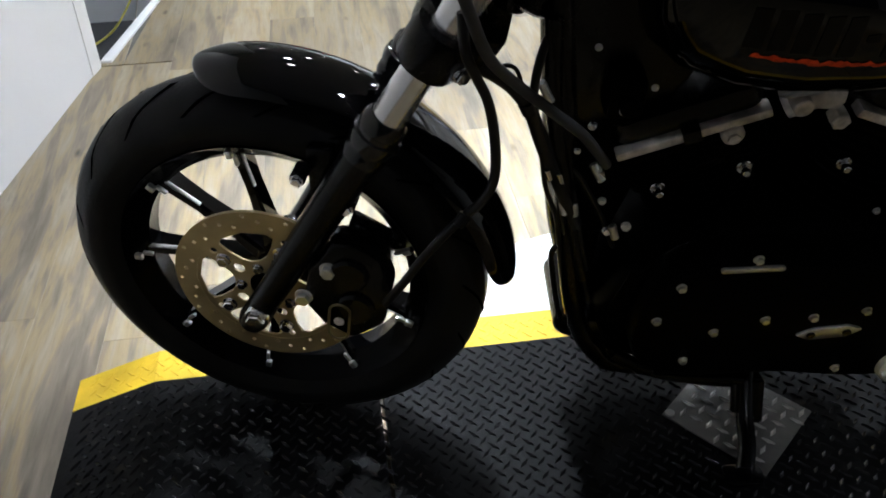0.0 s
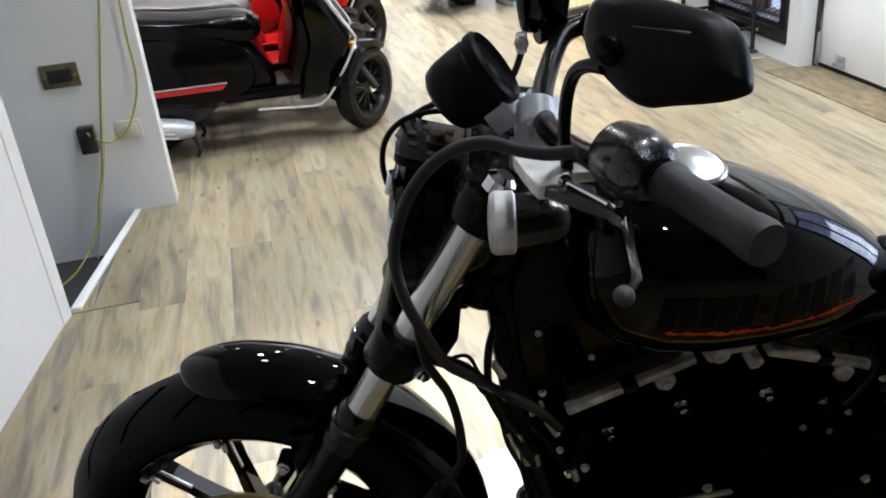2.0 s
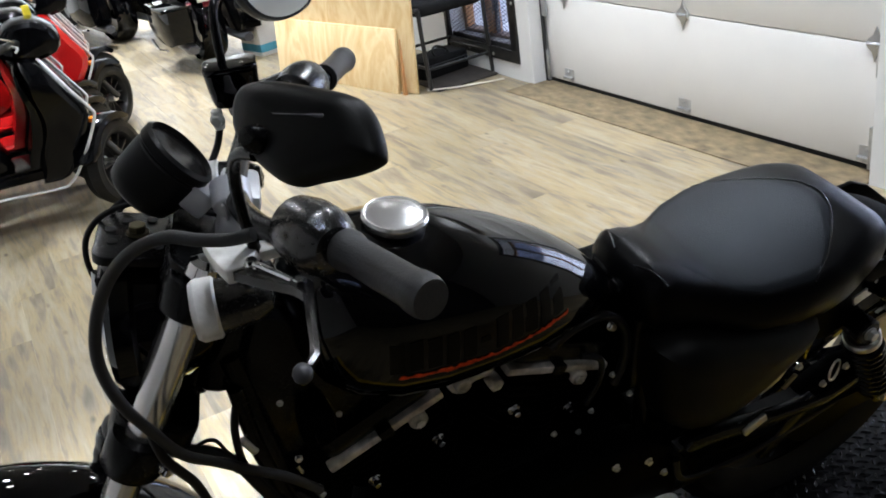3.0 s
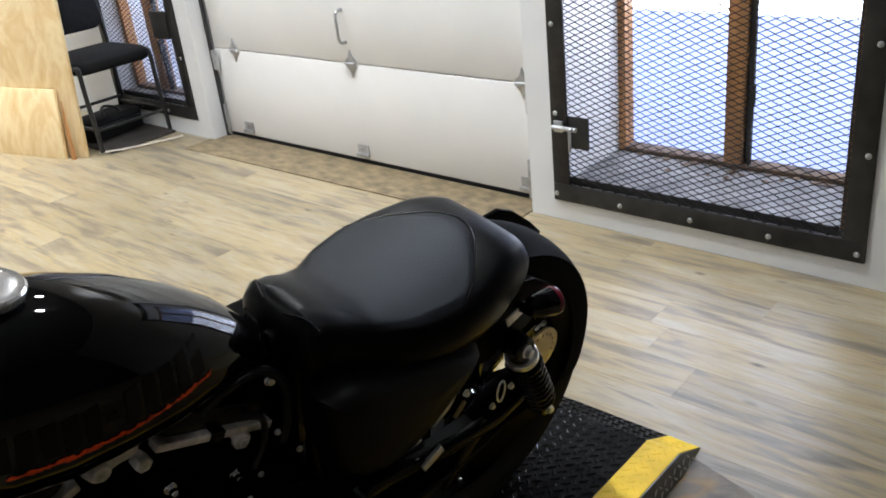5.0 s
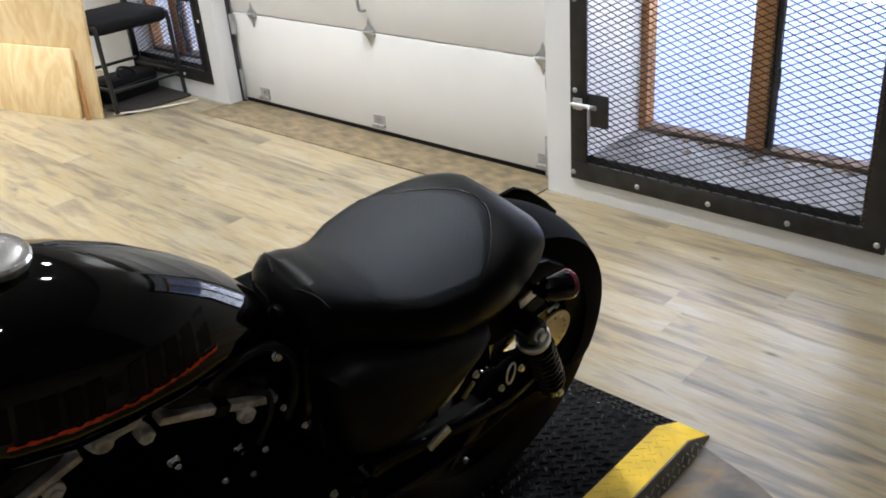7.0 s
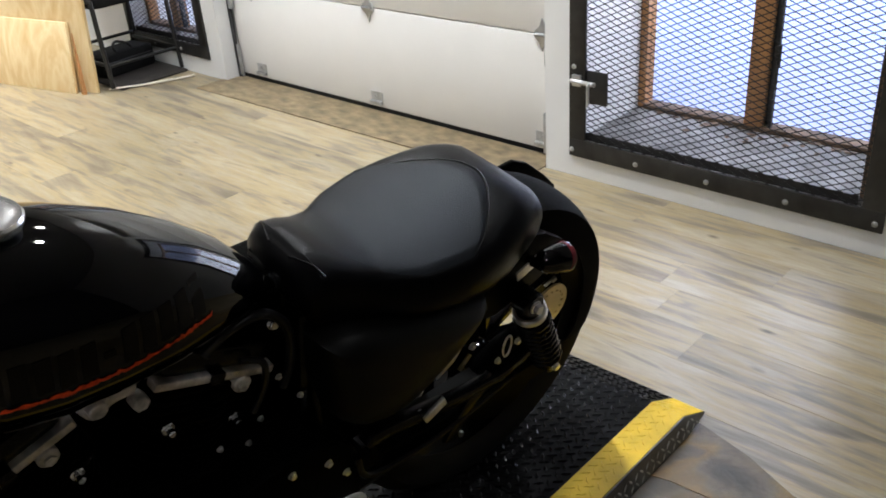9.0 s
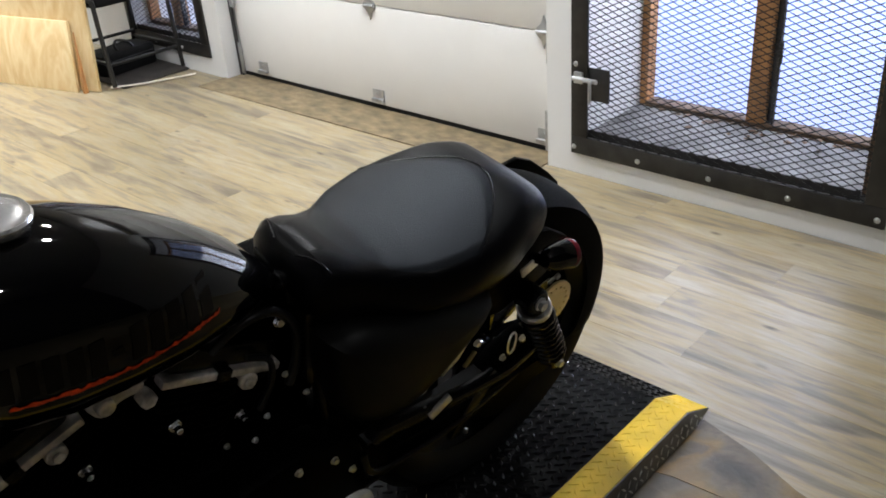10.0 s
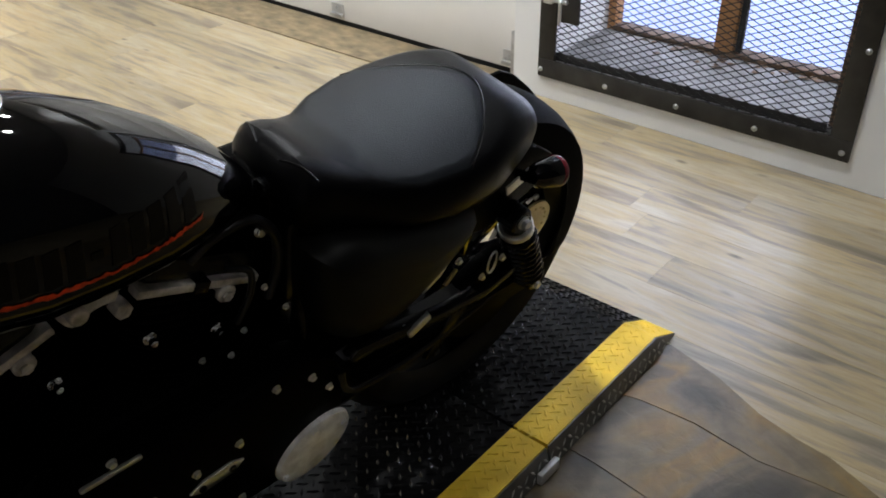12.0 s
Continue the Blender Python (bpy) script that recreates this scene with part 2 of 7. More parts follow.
M["plank"] = wood("vinyl_plank", [(0.27, (0.090, 0.070, 0.046)), (0.37, (0.146, 0.119, 0.085)), (0.44, (0.205, 0.172, 0.126)), (0.50, (0.300, 0.232, 0.128)), (0.55, (0.292, 0.243, 0.168)), (0.60, (0.325, 0.276, 0.195)), (0.67, (0.203, 0.176, 0.142)), (0.78, (0.122, 0.100, 0.074))], 12.0, 0.33, ring=2.4, stretch=0.13, tint=0.17, spec=0.5, swirl=1.1, knots=1.0, grain=0.36)
M["ply"] = wood("pine_plywood", [(0.30, (0.46, 0.26, 0.09)), (0.40, (0.66, 0.45, 0.21)), (0.50, (0.76, 0.60, 0.35)), (0.58, (0.66, 0.46, 0.22)), (0.72, (0.79, 0.66, 0.42))], 2.6, 0.5, ring=2.4, along=2, stretch=0.42, swirl=3.4)
M["osb"] = grainy("worn_plywood_sill", (0.175, 0.131, 0.074), 0.65, 0, 0.42, 26, 120, 0.2, stretch=(1, 0.5, 1))
M["charcoal"] = grainy("charcoal_dark", (0.03, 0.03, 0.033), 0.7, 0, 0.1, 3, 120, 0.05)
M["dark"] = grainy("dark_gap", (0.01, 0.01, 0.01), 0.8)
M["alcovefloor"] = grainy("grey_concrete", (0.12, 0.12, 0.12), 0.7, 0, 0.3, 8, 90, 0.2)
M["stone"] = stone("slate_look_vinyl")
M["cord"] = grainy("yellow_cord", (0.40, 0.36, 0.05), 0.45, 0, 0.1, 20, 200, 0.0)
M["brass"] = grainy("aged_brass", (0.20, 0.17, 0.10), 0.4, 0.8, 0.3, 30, 200, 0.05)
M["ivory"] = grainy("ivory_plastic", (0.62, 0.58, 0.50), 0.4, 0, 0.05, 20, 200, 0.0)
M["blackplastic"] = grainy("black_plastic", (0.012, 0.012, 0.012), 0.35, 0, 0.2, 20, 300, 0.05)
M["red"] = grainy("red_gloss_paint", (0.55, 0.012, 0.012), 0.15, 0, 0.1, 4, 300, 0.0, coat=0.5)
M["scblack"] = grainy("scooter_black_paint", (0.002, 0.002, 0.0025), 0.14, 0, 0.15, 4, 300, 0.0, spec=0.15)
M["brownseat"] = grainy("taupe_vinyl_seat", (0.10, 0.08, 0.07), 0.45, 0, 0.15, 10, 400, 0.15)
M["cloth"] = grainy("black_seat_fabric", (0.006, 0.006, 0.007), 0.8, 0, 0.3, 40, 700, 0.3, spec=0.2)
M["paper"] = grainy("white_printed_card", (0.70, 0.70, 0.70), 0.5, 0, 0.08, 10, 200, 0.05)
M["blue"] = grainy("blue_print", (0.08, 0.35, 0.50), 0.5, 0, 0.1, 10, 200, 0.0)
M["yellowtag"] = grainy("yellow_tag", (0.75, 0.60, 0.03), 0.5, 0, 0.1, 10, 200, 0.0)
M["white"] = grainy("white_plastic", (0.75, 0.75, 0.74), 0.3, 0, 0.05, 10, 200, 0.0)
M["sky"] = glowing("bright_sky", (0.60, 0.70, 1.0), 1.02)
M["bulb"] = glowing("lamp_lens", (1.0, 0.98, 0.95), 60.0)
M["housing"] = grainy("matte_black_housing", (0.017, 0.017, 0.018), 0.42, 0, 0.12, 12, 600, 0.12, spec=0.40)
M["fendercoat"] = grainy("black_textured_fender", (0.0010, 0.0010, 0.0011), 0.72, 0, 0.2, 12, 700, 0.15, spec=0.03)
M["groove"] = grainy("tread_groove_shade", (0.0008, 0.0008, 0.0008), 0.9, 0, 0.2, 12, 300, 0.0, spec=0.0)
M["padplate"] = grainy("dull_tread_plate", (0.17, 0.17, 0.165), 0.42, 0.8, 0.35, 16, 200, 0.15)
M["railwood"] = grainy("weathered_brown_wood", (0.12, 0.075, 0.045), 0.6, 0, 0.5, 12, 120, 0.3)
M["mat"] = grainy("dark_brown_mat", (0.022, 0.017, 0.014), 0.85, 0, 0.4, 14, 300, 0.3)
M["edgetrim"] = grainy("polished_edge_trim", (0.62, 0.62, 0.62), 0.3, 0.3, 0.08, 20, 200, 0.0)
M["brushed"] = grainy("brushed_grey_metal", (0.58, 0.59, 0.63), 0.40, 0.35, 0.12, 20, 300, 0.05)
M["switch"] = grainy("black_switch_plastic", (0.006, 0.006, 0.0066), 0.26, 0, 0.06, 20, 300, 0.02, spec=1.0)
M["mirrorshell"] = grainy("black_mirror_plastic", (0.0035, 0.0035, 0.0038), 0.40, 0, 0.2, 20, 600, 0.08, spec=0.16)
M["strip"] = grainy("machined_gasket_metal", (0.66, 0.62, 0.58), 0.38, 0.40, 0.45, 45, 300, 0.15)
M["lever"] = grainy("polished_black_lever", (0.004, 0.004, 0.0045), 0.18, 0, 0.2, 20, 400, 0.05, spec=0.5)
M["sheet"] = grainy("pale_bare_aluminium", (0.76, 0.76, 0.75), 0.40, 0.1, 0.10, 14, 200, 0.05)
M["rimpaint"] = grainy("black_wheel_paint", (0.0010, 0.0010, 0.0012), 0.16, 0, 0.2, 6, 400, 0.02, spec=0.09)
M["pane"] = glass("window_glass")

# blue specular tint paints the window's cool sheen on the vinyl
M["leather"].node_tree.nodes["Principled BSDF"].inputs["Specular Tint"].default_value = (0.72, 0.84, 1.0, 1)


# ---------------------------------------------------------------- shapes
def mesh_of(verts, faces):
    bm = bmesh.new()
    vs = [bm.verts.new(v) for v in verts]
    for f in faces:
        try:
            bm.faces.new([vs[i] for i in f])
        except ValueError:
            pass
    bmesh.ops.recalc_face_normals(bm, faces=bm.faces)
    return bm


def join(*bms):
    out = bmesh.new()
    for b in bms:
        me = bpy.data.meshes.new("tmp")
        b.to_mesh(me)
        b.free()
        out.from_mesh(me)
        bpy.data.meshes.remove(me)
    return out


def moved(bm, m):
    bm.transform(m)
    return bm


def box(x0, y0, z0, x1, y1, z1, bevel=0.0, seg=2):
    bm = bmesh.new()
    bmesh.ops.create_cube(bm, size=1)
    bm.transform(Matrix.Translation(((x0 + x1) / 2, (y0 + y1) / 2, (z0 + z1) / 2)) @ Matrix.Diagonal((x1 - x0, y1 - y0, z1 - z0, 1)))
    if bevel:
        bmesh.ops.bevel(bm, geom=bm.edges[:], offset=bevel, segments=seg, affect="EDGES", profile=0.5)
    return bm


def frame_at(a, b):
    """A pose at a whose z axis points to b."""
    return Matrix.Translation(a) @ (Vector(b) - Vector(a)).to_track_quat("Z", "Y").to_matrix().to_4x4()


def lathe(profile, n=32, m=None):
    """Turn rows of (radius, height) about z; ends at radius 0 close it."""
    rings, verts, faces = [], [], []
    for r, z in profile:
        if r < 1e-6:
            rings.append([len(verts)] * n)
            verts.append((0, 0, z))
        else:
            rings.append(list(range(len(verts), len(verts) + n)))
            verts += [(r * math.cos(2 * math.pi * k / n), r * math.sin(2 * math.pi * k / n), z) for k in range(n)]
    for a, b in zip(rings, rings[1:]):
        for k in range(n):
            j = (k + 1) % n
            f = [a[k], a[j], b[j], b[k]]
            f = [v for i, v in enumerate(f) if v not in f[:i]]
            if len(f) > 2:
                faces.append(f)
    bm = mesh_of(verts, faces)
    return moved(bm, m) if m else bm


def rod(a, b, r, r2=None, n=16, bevel=0.0):
    """A round bar from a to b, its ends closed and slightly rounded."""
    r2 = r if r2 is None else r2
    h = (Vector(b) - Vector(a)).length
    e = bevel or min(r, r2, h) * 0.15
    return lathe([(0, 0), (max(r - e, 1e-5), 0), (r, e), (r2, h - e), (max(r2 - e, 1e-5), h), (0, h)], n, frame_at(a, b))


def bolt(p, way, r, h=None, n=6):
    """A hexagon head with a low washer."""
    h = h or r * 0.9
    a = Vector(p)
    w = Vector(way).normalized()
    return join(rod(a, a + w * h * 0.3, r * 1.25, n=14), rod(a + w * h * 0.3, a + w * h * 1.3, r, n=n))


def smooth_path(pts, sub=6):
    pts = [Vector(p) for p in pts]
    if len(pts) < 3:
        return pts
    out = []
    for i in range(len(pts) - 1):
        p0, p1, p2, p3 = pts[max(i - 1, 0)], pts[i], pts[i + 1], pts[min(i + 2, len(pts) - 1)]
        for k in range(sub):
            t = k / sub
            out.append(0.5 * ((2 * p1) + (p2 - p0) * t + (2 * p0 - 5 * p1 + 4 * p2 - p3) * t * t + (3 * p1 - p0 - 3 * p2 + p3) * t ** 3))
    return out + [pts[-1]]


def tube(pts, r, n=10, sub=6):
    """A bent round tube through the points."""
    path = smooth_path(pts, sub)
    verts, faces, up = [], [], Vector((0.123, 0.456, 0.88)).normalized()
    for i, p in enumerate(path):
        d = (path[min(i + 1, len(path) - 1)] - path[max(i - 1, 0)]).normalized()
        s = d.cross(up).normalized()
        u = s.cross(d)
        up = u
        verts += [p + r * (math.cos(2 * math.pi * k / n) * s + math.sin(2 * math.pi * k / n) * u) for k in range(n)]
    for i in range(len(path) - 1):
        for k in range(n):
            j = (k + 1) % n
            faces.append([i * n + k, i * n + j, (i + 1) * n + j, (i + 1) * n + k])
    faces += [list(range(n))[::-1], list(range((len(path) - 1) * n, len(path) * n))]
    return mesh_of(verts, faces)


def loft(rings, closed=True, caps=True):
    n = len(rings[0])
    verts = [p for r in rings for p in r]
    faces = []
    for i in range(len(rings) - 1):
        for k in range(n if closed else n - 1):
            j = (k + 1) % n
            faces.append([i * n + k, i * n + j, (i + 1) * n + j, (i + 1) * n + k])
    if caps and closed:
        faces += [list(range(n))[::-1], list(range((len(rings) - 1) * n, len(rings) * n))]
    return mesh_of(verts, faces)


def oval(cx, cy, cz, w, top, bot, n=28, e=2.4, shift=0.0):
    """A cross-section at x = cx: half width w, from bot to top, squarish by e. shift slides its widest line up or down."""
    pts = []
    for k in range(n):
        a = 2 * math.pi * k / n
        c, s = math.cos(a), math.sin(a)
        y = w * math.copysign(abs(c) ** (2 / e), c)
        z = math.copysign(abs(s) ** (2 / e), s)
        zz = cz + shift + (top - cz - shift) * z if z > 0 else cz + shift + (cz + shift - bot) * z
        pts.append((cx, cy + y, zz))
    return pts


def slab(outline, z0, z1, bevel=0.0, seg=2):
    """A flat plate with the given outline in x, y, from z0 to z1."""
    bm = bmesh.new()
    f = bm.faces.new([bm.verts.new((x, y, z0)) for x, y in outline])
    ext = bmesh.ops.extrude_face_region(bm, geom=[f])
    bmesh.ops.translate(bm, vec=(0, 0, z1 - z0), verts=[v for v in ext["geom"] if isinstance(v, bmesh.types.BMVert)])
    bmesh.ops.recalc_face_normals(bm, faces=bm.faces)
    if bevel:
        bmesh.ops.bevel(bm, geom=bm.edges[:], offset=bevel, segments=seg, affect="EDGES", profile=0.5)
    return bm


def pierced(outline, holes, thick):
    """A flat plate in x, y with holes through it, centred on z = 0."""
    bm = bmesh.new()
    edges = []
    for loop in [outline] + holes:
        vs = [bm.verts.new((x, y, -thick / 2)) for x, y in loop]
        edges += [bm.edges.new((a, b)) for a, b in zip(vs, vs[1:] + vs[:1])]
    bmesh.ops.triangle_fill(bm, use_beauty=True, use_dissolve=False, edges=edges)
    ext = bmesh.ops.extrude_face_region(bm, geom=bm.faces[:])
    bmesh.ops.translate(bm, vec=(0, 0, thick), verts=[v for v in ext["geom"] if isinstance(v, bmesh.types.BMVert)])
    bmesh.ops.recalc_face_normals(bm, faces=bm.faces)
    return bm


def side_slab(outline, y0, y1, bevel=0.0):
    """A plate with the given outline in x, z, from y0 to y1."""
    bm = slab([(x, z) for x, z in outline], y0, y1, bevel)
    return moved(bm, Matrix(((1, 0, 0, 0), (0, 0, 1, 0), (0, 1, 0, 0), (0, 0, 0, 1))))


def arc(cx, cy, r, a0, a1, n):
    return [(cx + r * math.cos(radians(a0 + (a1 - a0) * k / n)), cy + r * math.sin(radians(a0 + (a1 - a0) * k / n))) for k in range(n + 1)]


def rounded(x0, y0, x1, y1, r, n=5):
    return arc(x1 - r, y1 - r, r, 0, 90, n) + arc(x0 + r, y1 - r, r, 90, 180, n) + arc(x0 + r, y0 + r, r, 180, 270, n) + arc(x1 - r, y0 + r, r, 270, 360, n)


def finish(bm, name, material, flat=False):
    bmesh.ops.recalc_face_normals(bm, faces=bm.faces)
    me = bpy.data.meshes.new(name)
    bm.to_mesh(me)
    bm.free()
    me.materials.append(material)
    if not flat:
        me.polygons.foreach_set("use_smooth", [True] * len(me.polygons))
        me.set_sharp_from_angle(angle=radians(38))
    return me


def part(name, bm, material, parent, label="", m=None, flat=False):
    """One mesh object under a thing or under a part."""
    if m is not None:
        bm.transform(m)
    ob = new(name, finish(bm, name, material, flat))
    ob.parent = parent
    if label:
        tagged(ob, label)
    return ob


def thing(name, label, category, m=None, group="", kind=""):
    ob = new(name)
    ob.empty_display_size = 0.1
    if m is not None:
        ob.matrix_world = m
    return tagged(ob, label, category, group, kind)


def solid(name, bm, material, label="", category="", kind="", group="", flat=False):
    return tagged(new(name, finish(bm, name, material, flat)), label, category, group, kind)


# ---------------------------------------------------------------- setting
WX = 2.803          # inner face of the wall with the roller door
FAR, BACK, LEFT = 9.0, -3.2, -1.6


def wall_line(y):
    """x of the partition's face at y."""
    return -0.573 - (1.496 - y) * 0.168


# the floor round the niche, whose own floor lies a step lower
FL = [(-2.2, BACK - 0.2), (3.24, BACK - 0.2), (3.24, FAR + 0.2), (-2.2, FAR + 0.2), (-2.2, 2.36), (-0.427, 2.36), (-0.427, 2.305), (-0.576, 1.512), (-0.640, 1.505), (-2.2, 1.505)]
solid("floor", slab(FL, -0.25, -0.004), M["alcovefloor"], "grey sub-floor under the planks", "floor", "structure", flat=True)
solid("ceiling", box(-2.2, BACK - 0.2, CEIL, 3.24, FAR + 0.2, CEIL + 0.1), M["ceil"], "unseen flat ceiling, grey to hold down bounced light", "ceiling", "structure")

# the partition beside the motorcycle, its end at y = 1.50
PA = [(wall_line(BACK), BACK), (wall_line(1.495), 1.495), (wall_line(1.495) - 0.11, 1.51), (wall_line(BACK) - 0.11, BACK)]
solid("wall_partition", slab(PA, -0.25, CEIL), M["wall"], "white painted partition wall", "wall", "structure", flat=True)
# the cross wall behind the niche, and the wall behind the scooters
solid("wall_niche", join(box(LEFT, 2.305, -0.25, -0.4275, 2.355, 0.0), box(LEFT, 2.305, 0.0, -0.259, 2.415, CEIL)), M["greywall"], "pale grey painted cross wall with sockets", "wall", "structure", flat=True)
solid("wall_niche_side", box(LEFT - 0.12, 1.506, -0.25, LEFT, 2.415, CEIL), M["wall"], "white painted niche side wall", "wall", "structure", flat=True)
solid("wall_west", box(-0.95, 2.415, 0, -0.83, FAR, CEIL), M["wall"], "white painted side wall", "wall", "structure", flat=True)
solid("wall_far", box(LEFT, FAR, 0, 4.0, FAR + 0.15, CEIL), M["wall"], "white painted far wall", "wall", "structure", flat=True)
# added behind the camera; its darkness keeps reflections on the motorcycle black
solid("wall_back", box(-2.2, BACK - 0.15, 0, 4.0, BACK, CEIL), M["charcoal"], "unseen back wall, dark so that black parts reflect dark", "wall", "structure", flat=True)
solid("niche_floor", slab([(LEFT, 1.507), (-0.640, 1.507), (-0.578, 1.514), (-0.429, 2.304), (LEFT, 2.304)], -0.24, -0.168), M["charcoal"], "dark sunken floor of the niche", "floor", "structure")
solid("corner_trim", slab([(-0.5790, 1.440), (-0.5665, 1.500), (-0.5700, 1.518), (-0.690, 1.532), (-0.690, 1.514), (-0.5760, 1.4985), (-0.5850, 1.440)], 0, CEIL), M["trim"], "white corner bead on the partition's end", "trim", "structure")
solid("threshold", slab([(-0.5745, 1.530), (-0.540, 1.530), (-0.402, 2.300), (-0.4255, 2.300)], -0.003, 0.008, 0.002), M["trim"], "narrow white threshold strip on the floor", "trim", "structure")

# the wall with the roller door: door opening y 0.72..2.83, window openings beside it
W1 = (-0.478, 0.497, 0.140, 2.0)
W2 = (2.880, 3.565, 0.155, 2.0)
WT = 0.44
solid("wall_east", join(
    box(WX, BACK, 0, WX + WT, W1[0], CEIL), box(WX, W1[1], 0, WX + WT, 0.662, CEIL), box(WX, W1[0], 0, WX + WT, W1[1], W1[2]), box(WX, W1[0], W1[3], WX + WT, W1[1], CEIL),
    box(WX, 0.662, 2.15, WX + WT, 2.711, CEIL),
    box(WX, 2.711, 0, WX + WT, W2[0], CEIL), box(WX, W2[0], 0, WX + WT, W2[1], W2[2]), box(WX, W2[0], W2[3], WX + WT, W2[1], CEIL), box(WX, W2[1], 0, WX + WT, FAR, CEIL)),
    M["wall"], "white painted wall with door and window openings", "wall", "structure", flat=True)
solid("backdrop", box(3.95, -3, -1.2, 4.0, 7, 4), M["sky"], "bright hazy daylight outside", "backdrop", "structure", flat=True)
lamp("window_daylight", 0.95, 42, pose(WX + WT + 0.25, 0.05, 1.1, 0, 90, 0), (0.84, 0.90, 1.0), 1.8, "RECTANGLE")
lamp("window_daylight", 0.7, 22, pose(WX + WT + 0.25, 3.36, 1.1, 0, 90, 0), (0.84, 0.90, 1.0), 1.8, "RECTANGLE")


# roller door of hinged panels
def garage_door():
    X = WX + 0.095
    door = thing("roller_door", "white sectional overhead door, closed, with galvanised hinges", "door", kind="structure")
    zs = [0.022, 0.468, 0.92, 1.37, 1.82, 2.16]
    for a, b in zip(zs, zs[1:]):
        panel = part("panel", box(X, 0.682, a + 0.002, X + 0.045, 2.69, b - 0.002, 0.004), M["door"], door)
    part("bottom_seal", box(X + 0.002, 0.682, 0.004, X + 0.04, 2.69, 0.022, 0.004), M["rubber"], door, "black rubber bottom seal")
    for y in (0.742, 1.668, 2.515):
        for z in zs[1:-1]:
            dia = [(y, z + 0.062), (y + 0.012, z + 0.03), (y + 0.034, z + 0.012), (y + 0.034, z - 0.012), (y + 0.012, z - 0.03), (y, z - 0.062), (y - 0.012, z - 0.03), (y - 0.034, z - 0.012), (y - 0.034, z + 0.012), (y - 0.012, z + 0.03)]
            h = moved(slab(dia, 0, 0.006, 0.0015), Matrix(((0, 0, -1, X), (1, 0, 0, 0), (0, 1, 0, 0), (0, 0, 0, 1))))
            hinge = part("hinge", join(h, rod((X - 0.010, y - 0.03, z), (X - 0.010, y + 0.03, z), 0.007)), M["galv"], door, "galvanised hinge")
    part("lift_handle", tube([(X, 1.684, 0.56), (X - 0.035, 1.684, 0.57), (X - 0.04, 1.684, 0.63), (X - 0.035, 1.684, 0.69), (X, 1.684, 0.70)], 0.007), M["galv"], door, "bent steel lift handle")
    for y in (0.742, 1.668, 2.515):
        part("bottom_bracket", join(box(X - 0.02, y - 0.035, 0.04, X, y + 0.035, 0.055, 0.002), box(X - 0.006, y - 0.035, 0.04, X, y + 0.035, 0.095, 0.002), bolt((X - 0.006, y, 0.078), (-1, 0, 0), 0.007)), M["galv"], door, "galvanised bottom bracket")
    for y, s in ((0.672, 1), (2.701, -1)):
        part("track", join(box(X - 0.015, y - 0.006, 0.10, X + 0.05, y + 0.006, 2.2), box(X - 0.03, y - 0.012 + s * 0.02, 0.02, X - 0.01, y + 0.012 + s * 0.04, 0.18, 0.003), box(X - 0.028, y + s * 0.03 - 0.015, 0.36, X - 0.012, y + s * 0.03 + 0.015, 0.46, 0.003)), M["galv"], door, "galvanised guide track")
    part("jamb_seal", box(X - 0.02, 2.684, 0.0, X - 0.012, 2.708, 2.15), M["steel"], door, "dark weather strip")


garage_door()
solid("door_sill", slab([(2.636, 2.742), (2.664, 0.668), (WX + 0.096, 0.668), (WX + 0.096, 2.708), (2.802, 2.708), (2.802, 2.742)], 0.0, 0.006, 0.002), M["osb"], "worn brown plywood sheet before the roller door", "board")


